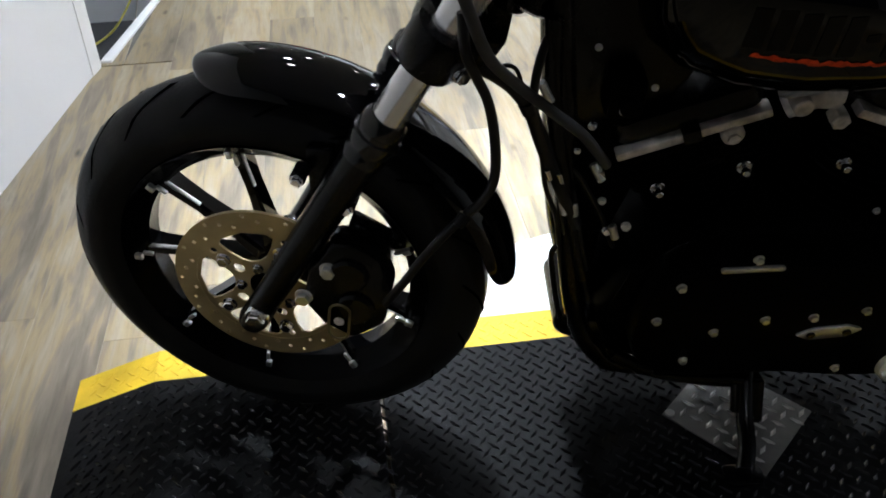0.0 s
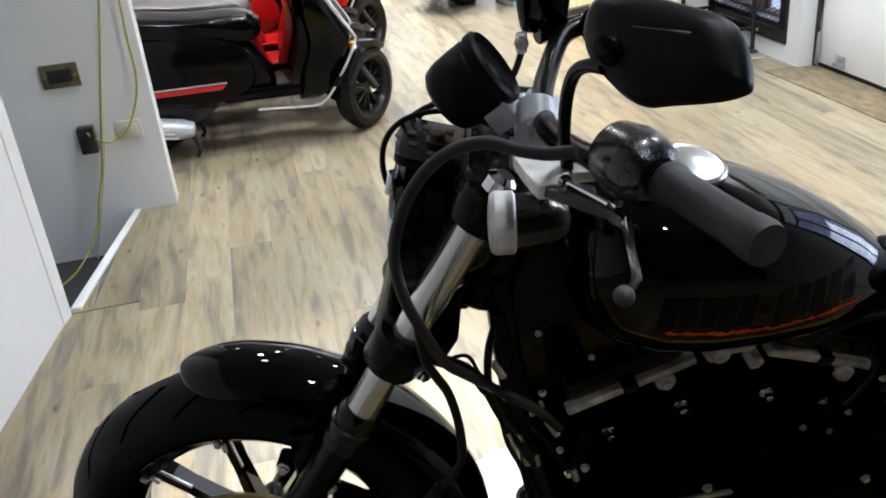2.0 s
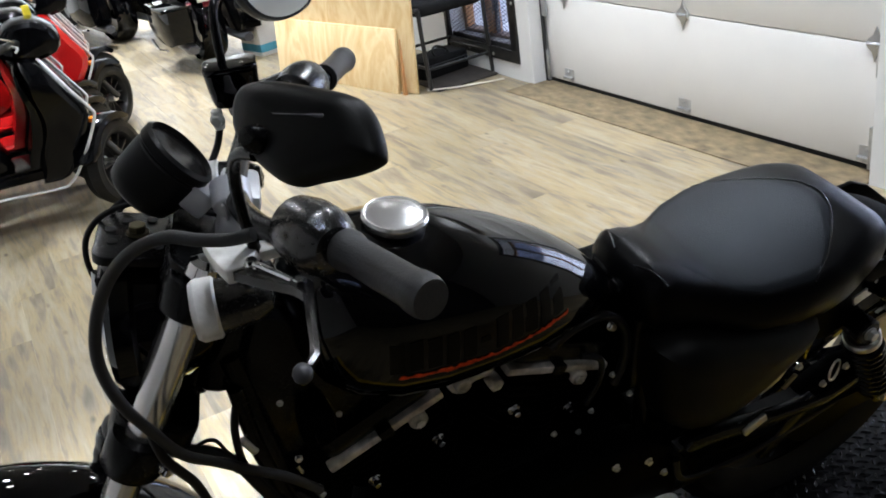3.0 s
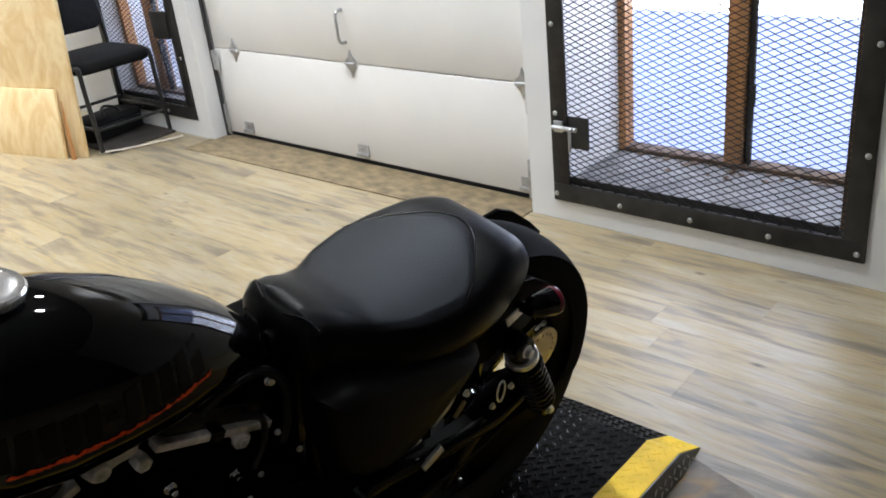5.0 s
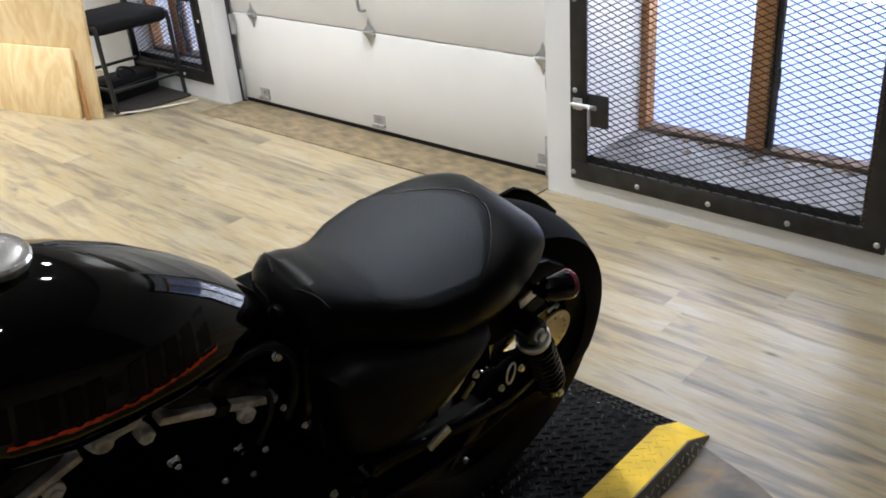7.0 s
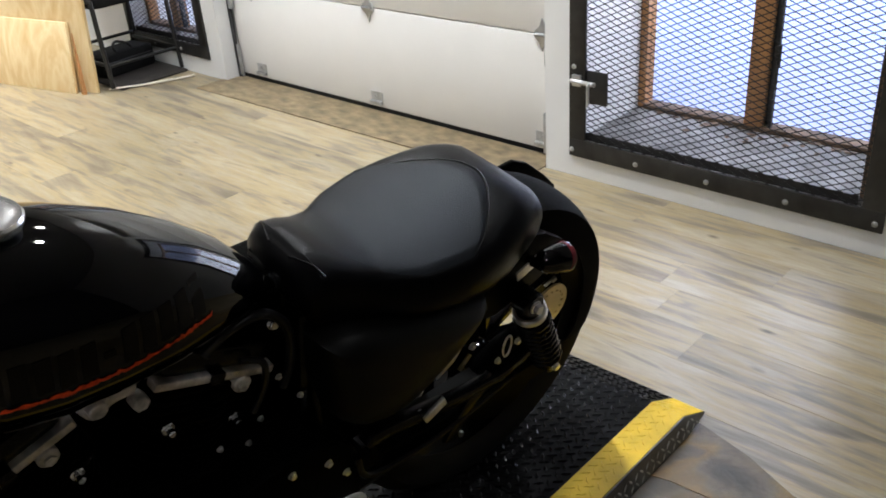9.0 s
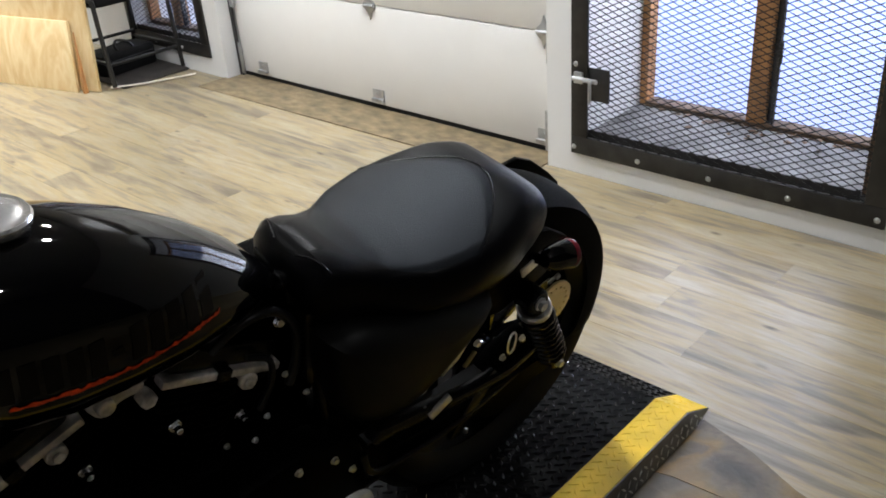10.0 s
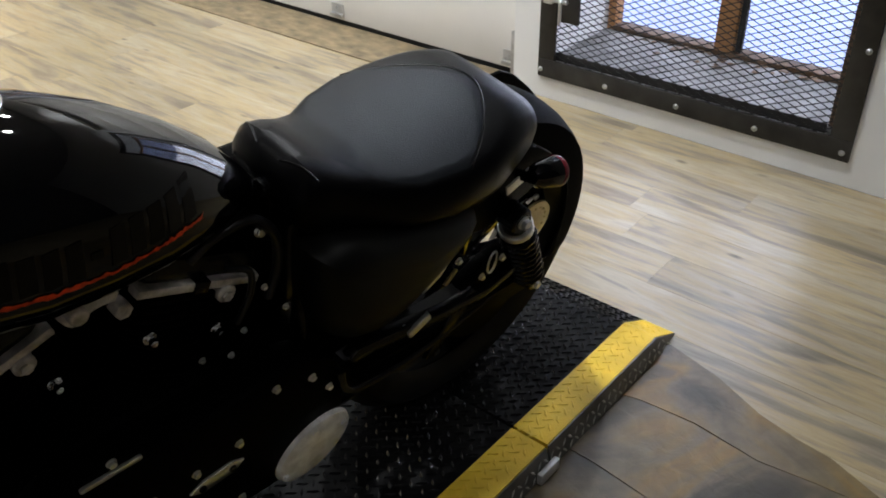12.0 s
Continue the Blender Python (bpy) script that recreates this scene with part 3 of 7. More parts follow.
def barred_window(name, w, latch=True, depth=0.36):
    """A deep reveal with a wooden sash at its outer end, and a steel frame with expanded mesh before it."""
    y0, y1, z0, z1 = w
    XW = WX + depth
    win = thing(name, "brown wooden window behind a steel security mesh", "window", kind="structure")
    part("sill", box(WX + 0.016, y0, z0 + 0.001, XW + 0.05, y1, z0 + 0.022, 0.004), M["sill"], win, "dirty grey sill")
    t = 0.030
    ym = y0 + (y1 - y0) * 0.505
    fr = join(box(XW, y0, z0 + 0.02, XW + 0.06, y0 + t, z1), box(XW, y1 - t, z0 + 0.02, XW + 0.06, y1, z1), box(XW, y0 + t, z1 - t, XW + 0.06, y1 - t, z1))
    frame_ob = part("window_frame", fr, M["brownwood"], win, "brown stained wooden frame")
    part("bottom_rail", box(XW - 0.012, y0 + t, z0 + 0.02, XW + 0.06, y1 - t, z0 + 0.040, 0.003), M["railwood"], win, "weathered brown bottom rail")
    part("mullion", box(XW - 0.012, ym - 0.012, z0 + 0.036, XW + 0.055, ym + 0.056, z1 - t, 0.004), M["brownwood"], win, "brown mullion")
    part("meeting_stile", join(box(XW + 0.004, ym - 0.026, z0 + 0.040, XW + 0.030, ym - 0.013, z1 - t, 0.003), box(XW - 0.004, ym - 0.038, z0 + 0.040, XW + 0.014, ym - 0.028, z1 - t, 0.002)), M["steel"], win, "dark metal sash stile")
    part("casement_stay", join(box(XW - 0.022, ym - 0.052, 0.40, XW - 0.010, ym - 0.038, 0.47, 0.002), rod((XW - 0.02, ym - 0.045, 0.34), (XW - 0.02, ym - 0.045, 0.42), 0.004)), M["steel"], win)
    for a, b in ((y0 + t, ym - 0.030), (ym + 0.056, y1 - t)):
        pane = part("pane", box(XW + 0.025, a, z0 + 0.038, XW + 0.031, b, z1 - t), M["pane"], win, flat=True)
        pane.visible_shadow = False
    part("jamb_lining", box(WX + 0.014, y0, z0 + 0.022, WX + 0.060, y0 + 0.030, z1, 0.002), M["railwood"], win, "weathered wooden jamb lining")
    part("mesh_border", box(WX + 0.0115, y0 + 0.031, z0 + 0.001, WX + 0.0145, y1, z0 + 0.030), M["mesh"], win, "black folded mesh border")
    if depth > 0.2:
        rs = random.Random(8)
        crumbs = [lathe([(0, -0.004), (0.006, -0.002), (0.008, 0.001), (0.004, 0.005), (0, 0.006)], 7, Matrix.Translation((XW - 0.02 - rs.random() ** 2 * 0.12, y0 + 0.08 + rs.random() * (y1 - y0 - 0.16), z0 + 0.025)) @ Matrix.Diagonal((1 + rs.random(), 1 + 1.6 * rs.random(), 0.8, 1))) for k in range(34)]
        tagged(part("debris", join(*crumbs), M["railwood"], win, "dry crumbs on the sill"), kind="stuff")
    f = 0.066
    xo = WX - 0.012
    oy0, oy1, oz0, oz1 = y0 - 0.055, y1 + 0.053, z0 - 0.060, z1 + 0.05
    grille = part("security_frame", join(box(xo, oy0, oz0, WX - 0.001, oy1, oz0 + f, 0.002), box(xo, oy0, oz1 - f, WX - 0.001, oy1, oz1, 0.002), box(xo, oy0, oz0 + f, WX - 0.001, oy0 + f, oz1 - f, 0.002), box(xo, oy1 - f, oz0 + f, WX - 0.001, oy1, oz1 - f, 0.002)), M["steel"], win, "dark flat-bar steel frame")
    for k in range(5):
        y = oy1 - 0.012 - k * 0.262
        if y > oy0:
            part("carriage_bolt", lathe([(0, 0.006), (0.005, 0.0052), (0.009, 0.002), (0.0095, 0)], 12, pose(xo, y, oz0 + 0.026, 0, -90, 0)), M["galv"], grille)
    for k in range(6):
        for y in (oy1 - 0.02, oy0 + 0.02):
            part("carriage_bolt", lathe([(0, 0.006), (0.005, 0.0052), (0.009, 0.002), (0.0095, 0)], 12, pose(xo, y, oz0 + 0.33 + k * 0.31, 0, -90, 0)), M["galv"], grille)
    # expanded metal: zigzag strands that meet at the nodes of the diamonds
    sw, sh, th = 0.0240, 0.0108, 0.0018
    ny, nz = int((oy1 - oy0) / (2 * sw)), int((oz1 - oz0) / (2 * sh))
    verts, faces = [], []
    xm = WX + 0.008
    for j in range(nz):
        zc = oz0 + 0.02 + j * 2 * sh
        for i in range(ny):
            yc = oy0 + 0.02 + i * 2 * sw
            for ya, za, yb, zb in ((yc, zc, yc + sw, zc + sh), (yc + sw, zc + sh, yc + 2 * sw, zc), (yc, zc, yc + sw, zc - sh), (yc + sw, zc - sh, yc + 2 * sw, zc)):
                n = len(verts)
                verts += [(xm - th, ya, za - th), (xm - th, ya, za + th), (xm + th, ya, za), (xm - th, yb, zb - th), (xm - th, yb, zb + th), (xm + th, yb, zb)]
                faces += [(n, n + 1, n + 4, n + 3), (n + 1, n + 2, n + 5, n + 4), (n + 2, n, n + 3, n + 5)]
    me = bpy.data.meshes.new("mesh")
    me.from_pydata(verts, [], faces)
    me.materials.append(M["mesh"])
    ob = new("expanded_mesh", me)
    ob.parent = win
    tagged(ob, "black expanded steel mesh", kind="stuff")
    if latch:
        lp = part("latch_plate", box(WX - 0.002, y1 - 0.095, 0.285, WX + 0.006, y1 + 0.0, 0.40, 0.002), M["steel"], win, "dark latch plate")
        part("latch", join(box(xo - 0.012, y1 + 0.0, 0.345, xo - 0.001, y1 + 0.035, 0.385, 0.002), rod((xo - 0.012, y1 - 0.06, 0.362), (xo - 0.012, y1 + 0.04, 0.362), 0.008), tube([(xo - 0.012, y1 - 0.045, 0.362), (xo - 0.03, y1 - 0.045, 0.362), (xo - 0.034, y1 - 0.047, 0.335), (xo - 0.034, y1 - 0.047, 0.29)], 0.006)), M["galv"], win, "galvanised slide bolt latch")
    else:
        part("latch_plate", box(WX - 0.02, y0 + 0.02, 0.52, WX - 0.002, y0 + 0.16, 0.66, 0.003), M["steel"], win, "black lock box")


barred_window("window_1", W1)
barred_window("window_2", W2, latch=False, depth=0.10)


# ---------------------------------------------------------------- the motorcycle
ZP = 0.055
BIKE = pose(0.026, 0.0, 0.020, 0, 0, -4.8) @ pose(0, 0, 0, 12.5, 0, 0)
STEER = Matrix.Translation((0.07, 0, 0.335)) @ Matrix.Rotation(radians(-15), 4, (math.sin(radians(30)), 0, math.cos(radians(30)))) @ Matrix.Translation((-0.07, 0, -0.335))
ON_Y = Matrix.Rotation(radians(90), 4, "X")     # turns a lathe's axis from z to -y
bike = thing("motorcycle", "black cruiser motorcycle leaning on its side stand", "motorcycle", BIKE)


def sp(name, bm, material, parent=bike, label=""):
    """A part of the steered front end."""
    return part(name, bm, material, parent, label, STEER)


def fp(name, bm, material, parent=bike, label=""):
    return part(name, bm, material, parent, label)


def fork_at(z, y):
    return (0.005 + 0.577 * (z - 0.34), y, z)


def wheel(put, centre, R, hw, rim_r, phase, name, disc_side):
    c = Matrix.Translation(centre) @ ON_Y
    tyre_prof = [(rim_r - 0.004, -hw * 0.62), (rim_r + 0.02, -hw * 0.93), ((R + rim_r) / 2, -hw), (R - 0.030, -hw * 0.9), (R - 0.012, -hw * 0.66), (R - 0.003, -hw * 0.33), (R, 0)]
    tyre_prof = tyre_prof + [(r, -h) for r, h in tyre_prof[-2::-1]]
    rim_prof = [(rim_r - 0.028, -0.016), (rim_r - 0.016, -0.028), (rim_r - 0.006, -0.034), (rim_r + 0.002, -0.044), (rim_r + 0.004, -0.038), (rim_r - 0.006, -0.028), (rim_r - 0.022, -0.010), (rim_r - 0.026, 0)]
    rim_prof = rim_prof + [(r, -h) for r, h in rim_prof[-2::-1]] + [rim_prof[0]]
    rim = put(name, lathe(rim_prof, 64, c), M["rimpaint"], bike, "gloss black cast wheel with thin spokes")
    put("tyre", lathe(tyre_prof, 72, c), M["rubber"], rim, "black rubber tyre with slanted grooves")
    put("hub", lathe([(0, -0.062), (0.030, -0.062), (0.034, -0.05), (0.030, -0.02), (0.030, 0.02), (0.034, 0.05), (0.030, 0.062), (0, 0.062)], 28, c), M["paint"], rim)
    cx, cy, cz = centre
    for k in range(9):
        a = radians(phase + 40 * k)
        turn = Matrix.Translation(centre) @ Matrix.Rotation(-a, 4, "Y")
        # local z runs outwards, y across, x along the rim
        prof = [(0.028, 0.013, 0.020), (0.075, 0.0095, 0.014), (0.14, 0.0078, 0.012), (0.180, 0.0080, 0.014), (rim_r - 0.014, 0.0105, 0.017)]
        rings = [[(w, d, r), (w * 0.6, d + 0.004, r), (-w * 0.6, d + 0.004, r), (-w, d, r), (-w, -d, r), (-w * 0.6, -d - 0.004, r), (w * 0.6, -d - 0.004, r), (w, -d, r)] for r, w, d in prof]
        put("spoke", moved(loft(rings), turn), M["paint"], rim)
        y = -0.036
        tip = join(box(-0.0045, y - 0.002, rim_r - 0.021, 0.0045, y + 0.006, rim_r - 0.009, 0.0015), box(0.001, y + 0.004, rim_r - 0.036, 0.006, y + 0.010, rim_r - 0.020, 0.0012))
        put("spoke_tip", moved(tip, turn), M["alu"], rim, "machined bright spoke tip")
        edge = loft([[(w + 0.0006, -d - 0.001, r), (w + 0.0006, -d + 0.002, r), (w - 0.0022, -d - 0.0032, r), (w - 0.0012, -d - 0.0040, r)] for r, w, d in prof[2:]])
        put("spoke_edge", moved(edge, turn), M["alu"], rim, "machined bright spoke edge")
    # tread grooves: slanted flat strips, the grooves' shade put into black colour
    verts, faces = [], []
    for k in range(18):
        for s in (-1, 1):
            n0 = len(verts)
            a0 = 2 * math.pi * (k + (0.5 if s > 0 else 0)) / 18
            for i in range(9):
                u = i / 8
                h = s * hw * (0.10 + 0.78 * u)
                a = a0 + 0.30 * u ** 1.3
                q = abs(h) / hw
                r = (R - 0.012 * (q / 0.66) ** 2 if q < 0.66 else R - 0.012 - 0.018 * (q - 0.66) / 0.24) + 0.0008
                wd = 0.022 * (1 - 0.5 * u)
                for e in (-1, 1):
                    verts.append((r * math.cos(a + e * wd), r * math.sin(a + e * wd), h))
            faces += [(n0 + 2 * i, n0 + 2 * i + 1, n0 + 2 * i + 3, n0 + 2 * i + 2) for i in range(8)]
    tagged(put("tread_pattern", moved(mesh_of(verts, faces), c), M["groove"], rim), "slanted black strips painting the shaded tread grooves", kind="stuff")
    # drilled disc with open carrier
    y, k_ = disc_side * 0.062, 0.925
    flat_y = Matrix.Translation((cx, y, cz)) @ ON_Y @ Matrix.Diagonal((k_, k_, 1, 1))
    ring_o, ring_i = 0.147, 0.113
    spots = [(2 * math.pi * k / 40, (0.121, 0.130, 0.139)[k % 3]) for k in range(40)]
    holes = [[(r * math.cos(a) + 0.0036 * math.cos(b), r * math.sin(a) + 0.0036 * math.sin(b)) for b in [math.pi * j / 4 for j in range(8)]] for a, r in spots]
    disc = put("brake_disc", moved(pierced([(ring_o * math.cos(2 * math.pi * k / 72), ring_o * math.sin(2 * math.pi * k / 72)) for k in range(72)], [[(ring_i * math.cos(2 * math.pi * k / 60), ring_i * math.sin(2 * math.pi * k / 60)) for k in range(60)]] + holes, 0.005), flat_y), M["disc"], rim, "bronze-coloured drilled brake disc")
    windows = []
    for k in range(5):
        a = 72 * k + 105
        windows.append([(r * math.cos(radians(a + d)), r * math.sin(radians(a + d))) for r, d in ((0.062, -19), (0.084, -25), (0.102, -26), (0.1075, -20), (0.109, 0), (0.1075, 20), (0.102, 26), (0.084, 25), (0.062, 19), (0.053, 8), (0.053, -8))])
        for d, r, q in ((36, 0.100, 0.0060), (36, 0.054, 0.0095)):
            windows.append([(r * math.cos(radians(a + d)) + q * math.cos(math.pi * j / 5), r * math.sin(radians(a + d)) + q * math.sin(math.pi * j / 5)) for j in range(10)])
    put("disc_carrier", moved(pierced([(0.1145 * math.cos(2 * math.pi * k / 60), 0.1145 * math.sin(2 * math.pi * k / 60)) for k in range(60)], [[(0.030 * math.cos(2 * math.pi * k / 24), 0.030 * math.sin(2 * math.pi * k / 24)) for k in range(24)]] + windows, 0.0036), flat_y), M["disc"], rim, "open bronze disc carrier")
    for k in range(5):
        for r, q, dk in ((0.080, 0.0090, 36), (0.041, 0.0065, 0)):
            a = radians(72 * k + 105 + dk)
            put("disc_bolt", bolt((cx + r * k_ * math.cos(a), y + disc_side * 0.003, cz + r * k_ * math.sin(a)), (0, disc_side, 0), q), M["chrome"], rim)
    return rim


wheel(sp, (0.012, 0, 0.360), 0.304, 0.056, 0.222, 10, "front_wheel", -1)


# fender: an arched shell with rounded sides
def fender(put, centre, r, hw, a0, a1, name, label, drop=0.035, n=36, taper=True, material="paint"):
    rows = []
    for i in range(n + 1):
        u = 0.5 - 0.5 * math.cos(math.pi * i / n)
        a = radians(a0 + (a1 - a0) * u)
        end = min(u, 1 - u) * 7.5
        k = min(1.0, end) if taper else 1.0
        k = math.sqrt(max(0.0, 1 - (1 - k) ** 2)) if taper else 1.0
        w, d = hw * (0.04 + 0.96 * k), drop * k
        sec = []
        for j in range(17):
            b = math.pi * (j / 16)
            y = -w * math.cos(b)
            q = abs(y) / w
            rr = r - 0.023 * k * q ** 2.2 - 0.006 * (1 - k)
            if j in (0, 16):
                rr -= d
            elif j in (1, 15):
                rr = r - 0.025 * k - d * 0.35 - 0.006 * (1 - k)
            sec.append((centre[0] + rr * math.cos(a), centre[1] + y, centre[2] + rr * math.sin(a)))
        rows.append(sec)
    bm = loft(rows, closed=False, caps=False)
    bmesh.ops.solidify(bm, geom=bm.faces[:], thickness=0.003)
    return put(name, bm, M[material], bike, label)


fender(sp, (0.019, 0, 0.360), 0.339, 0.061, 104, 3, "front_fender", "gloss black chopped front fender", drop=0.006)

# fork
for s in (-1, 1):
    y = 0.090 * s
    a, b, c, d = fork_at(0.338, y), fork_at(0.650, y), fork_at(0.682, y), fork_at(0.985, y)
    dirn = (Vector(d) - Vector(a)).normalized()
    leg = sp("fork_leg", lathe([(0, -0.03), (0.019, -0.03), (0.022, -0.018), (0.0205, 0.05), (0.0225, 0.16), (0.0243, 0.29), (0.0243, 0.360), (0, 0.360)], 24, frame_at(a, b)), M["satin"], bike, "black fork slider")
    sp("dust_cap", lathe([(0.0245, -0.030), (0.0275, -0.027), (0.0275, -0.016), (0.0260, -0.014), (0.0260, -0.008), (0.0300, -0.005), (0.0312, 0.004), (0.0300, 0.012), (0.0268, 0.014), (0.0268, 0.020), (0.0285, 0.022), (0.0275, 0.032), (0.0225, 0.040)], 28, frame_at(b, c)), M["lever"], leg, "black dust cap")
    sp("fork_tube", rod(Vector(b) + dirn * 0.02, d, 0.0208, n=28), M["tube"], leg, "bright polished fork tube")
    pin = Vector(fork_at(0.345, y))
    sp("axle_nut", join(rod(pin + Vector((0.0, s * 0.014, 0)), pin + Vector((0.0, s * 0.023, 0)), 0.017, n=20), rod(pin + Vector((0, s * 0.023, 0)), pin + Vector((0, s * 0.032, 0)), 0.013, n=6)), M["chrome"], leg, "bright axle nut")
    cl = Vector(fork_at(0.776, y))
    clamp = sp("lower_clamp", lathe([(0.021, -0.027), (0.034, -0.025), (0.037, -0.018), (0.037, 0.020), (0.034, 0.026), (0.021, 0.028)], 28, frame_at(cl, cl + dirn)), M["satin"], bike, "black lower fork clamp")
    sp("clamp_bolt", bolt(cl + Vector((0.030, s * 0.022, -0.018)), (0.5, s * 0.8, -0.2), 0.008), M["chrome"], clamp)
    cu = Vector(fork_at(0.968, y))
    sp("upper_clamp", lathe([(0.021, -0.022), (0.033, -0.020), (0.035, 0.012), (0.031, 0.020), (0, 0.022)], 28, frame_at(cu, cu + dirn)), M["satin"], bike, "black upper fork clamp")
up = Vector((0.5, 0, 0.866))
for z, nm in ((0.785, "lower_yoke"), (0.968, "upper_yoke")):
    p = Vector(fork_at(z, 0)) + Vector((0.02, 0, 0))
    sp(nm, moved(slab(rounded(-0.055, -0.100, 0.045, 0.100, 0.035), -0.020, 0.020, 0.006), Matrix.Translation(p) @ Matrix.Rotation(radians(30), 4, "Y")), M["satin"], bike, "black fork yoke")
sp("steering_stem", rod(Vector((0.315, 0, 0.79)), Vector((0.43, 0, 0.99)), 0.028), M["satin"])

# front caliper with hose
cal = [(0.086, 0.395), (0.112, 0.352), (0.152, 0.330), (0.196, 0.365), (0.208, 0.435), (0.196, 0.480), (0.165, 0.506), (0.132, 0.505), (0.118, 0.478), (0.098, 0.452)]
CAL = STEER @ Matrix.Translation((-0.008, 0.020, -0.007))
caliper = part("brake_caliper", join(side_slab(cal, -0.128, -0.086, 0.008), side_slab([(0.12, 0.36), (0.19, 0.375), (0.195, 0.46), (0.14, 0.49)], -0.070, -0.034, 0.006), rod((0.155, -0.136, 0.455), (0.155, -0.085, 0.455), 0.026), rod((0.160, -0.136, 0.395), (0.160, -0.085, 0.395), 0.026)), M["satin"], bike, "black two-piece brake caliper", CAL)
for x, z in ((0.127, 0.458), (0.088, 0.404)):
    part("caliper_bolt", bolt((x, -0.127, z), (0, -1, 0), 0.010), M["alu"], caliper, "", CAL)
ring = [(x, z) for x, z in arc(0.139, 0.391, 0.014, -10, 170, 8)] + [(x, z) for x, z in arc(0.134, 0.352, 0.014, 170, 350, 8)]
part("caliper_badge", join(tube([(x, -0.137, z) for x, z in ring + ring[:1]], 0.0018, 6, 1)), M["brass"], caliper, "thin gold oval outline", CAL)
part("caliper_pin", rod((0.136, -0.137, 0.371), (0.136, -0.134, 0.371), 0.007), M["castalu"], caliper, "", CAL)
sp("brake_hose", tube([(0.29, -0.135, 0.84), (0.295, -0.14, 0.80), (0.306, -0.135, 0.77), (0.318, -0.13, 0.74), (0.327, -0.13, 0.695), (0.329, -0.13, 0.645), (0.318, -0.13, 0.612), (0.293, -0.13, 0.580), (0.256, -0.132, 0.527), (0.223, -0.13, 0.467), (0.195, -0.12, 0.415)], 0.0058), M["hose"], bike, "black brake hose")
sp("hose_clip", rod((0.290, -0.137, 0.575), (0.298, -0.130, 0.588), 0.0075), M["hose"], bike, "small hose fitting")
part("fork_bracket", join(box(0.10, -0.09, 0.54, 0.135, -0.07, 0.62, 0.004), rod((0.155, -0.118, 0.556), (0.155, -0.09, 0.556), 0.010), rod((0.096, -0.118, 0.592), (0.096, -0.09, 0.592), 0.010)), M["satin"], bike, "", CAL)
for x, z in ((0.155, 0.556), (0.096, 0.592)):
    part("bracket_bolt", bolt((x, -0.118, z), (0, -1, 0), 0.007), M["chrome"], bike, "", CAL)

# bright nuts and cable ends about the yokes
for x, y, z in ((0.262, 0.045, 0.99), (0.278, 0.075, 0.99), (0.352, 0.030, 0.995), (0.366, 0.020, 0.995), (0.342, -0.010, 0.99), (0.358, -0.045, 0.99)):
    sp("yoke_nut", bolt((x, y, z), (-0.3, -0.35, 0.9), 0.0052), M["chrome"], bike, "small bright nut")
sp("fork_cap", lathe([(0, 0.020), (0.010, 0.020), (0.017, 0.014), (0.019, 0.0)], 20, frame_at(fork_at(0.990, -0.090), fork_at(1.05, -0.090))), M["chrome"], bike, "bright fork cap")
sp("fork_cap", lathe([(0, 0.020), (0.010, 0.020), (0.017, 0.014), (0.019, 0.0)], 20, frame_at(fork_at(0.990, 0.090), fork_at(1.05, 0.090))), M["chrome"], bike, "bright fork cap")

# headlight, gauge, bars
hl = Vector((0.318, 0, 0.898))
ax = Vector((-1, 0, 0.10)).normalized()
head = sp("headlight", lathe([(0, -0.075), (0.035, -0.070), (0.065, -0.048), (0.082, -0.012), (0.086, 0.025), (0.092, 0.030), (0.093, 0.050), (0.086, 0.058), (0.082, 0.056)], 40, frame_at(hl, hl + ax)), M["paint"], bike, "black round headlight")
sp("headlight_lens", lathe([(0.083, 0.055), (0.06, 0.066), (0.03, 0.072), (0, 0.074)], 40, frame_at(hl, hl + ax)), M["pane"], head, "clear headlight lens")
sp("reflector", lathe([(0.080, 0.050), (0.05, 0.02), (0.02, 0.0), (0, -0.005)], 32, frame_at(hl, hl + ax)), M["chrome"], head)
brk = sp("headlight_bracket", join(moved(slab(rounded(-0.05, -0.055, 0.055, 0.055, 0.015), -0.006, 0.006, 0.002), Matrix.Translation((0.315, 0, 0.998)) @ Matrix.Rotation(radians(14), 4, "Y")), box(0.262, -0.05, 0.93, 0.272, 0.05, 0.985, 0.003)), M["satin"], bike, "black drilled headlight bracket")
sp("bracket_nut", bolt((0.311, 0, 1.006), (0.2, 0, 1), 0.010), M["brass"], brk, "brassy hexagon nut")
# dark discs laid on top paint the shade of the drilled holes
sp("bracket_holes", join(*[lathe([(0, 0.001), (0.006, 0.001), (0.006, 0.0)], 12, Matrix.Translation((0.315 + 0.034 * math.cos(a), 0.036 * math.sin(a), 1.0045 - 0.034 * math.cos(a) * 0.25)) @ Matrix.Rotation(radians(14), 4, "Y")) for a in [0.5, 1.3, 2.1, 2.9, 3.7, 4.5, 5.3, 6.0]]), M["dark"], brk)
g0, g1 = Vector((0.344, 0, 1.068)), Vector((0.409, 0, 1.116))
gw = (g1 - g0).normalized()
gauge = sp("speedometer", lathe([(0, -0.030), (0.036, -0.029), (0.044, -0.023), (0.0475, -0.010), (0.0490, 0.012), (0.0490, 0.030), (0.0475, 0.0315), (0.0475, 0.034), (0.0508, 0.036), (0.0508, 0.046), (0.046, 0.050), (0.044, 0.044)], 40, frame_at(g0, g1) @ Matrix.Diagonal((0.88, 0.88, 0.95, 1))), M["mirrorshell"], bike, "black speedometer pod with a raised rim")
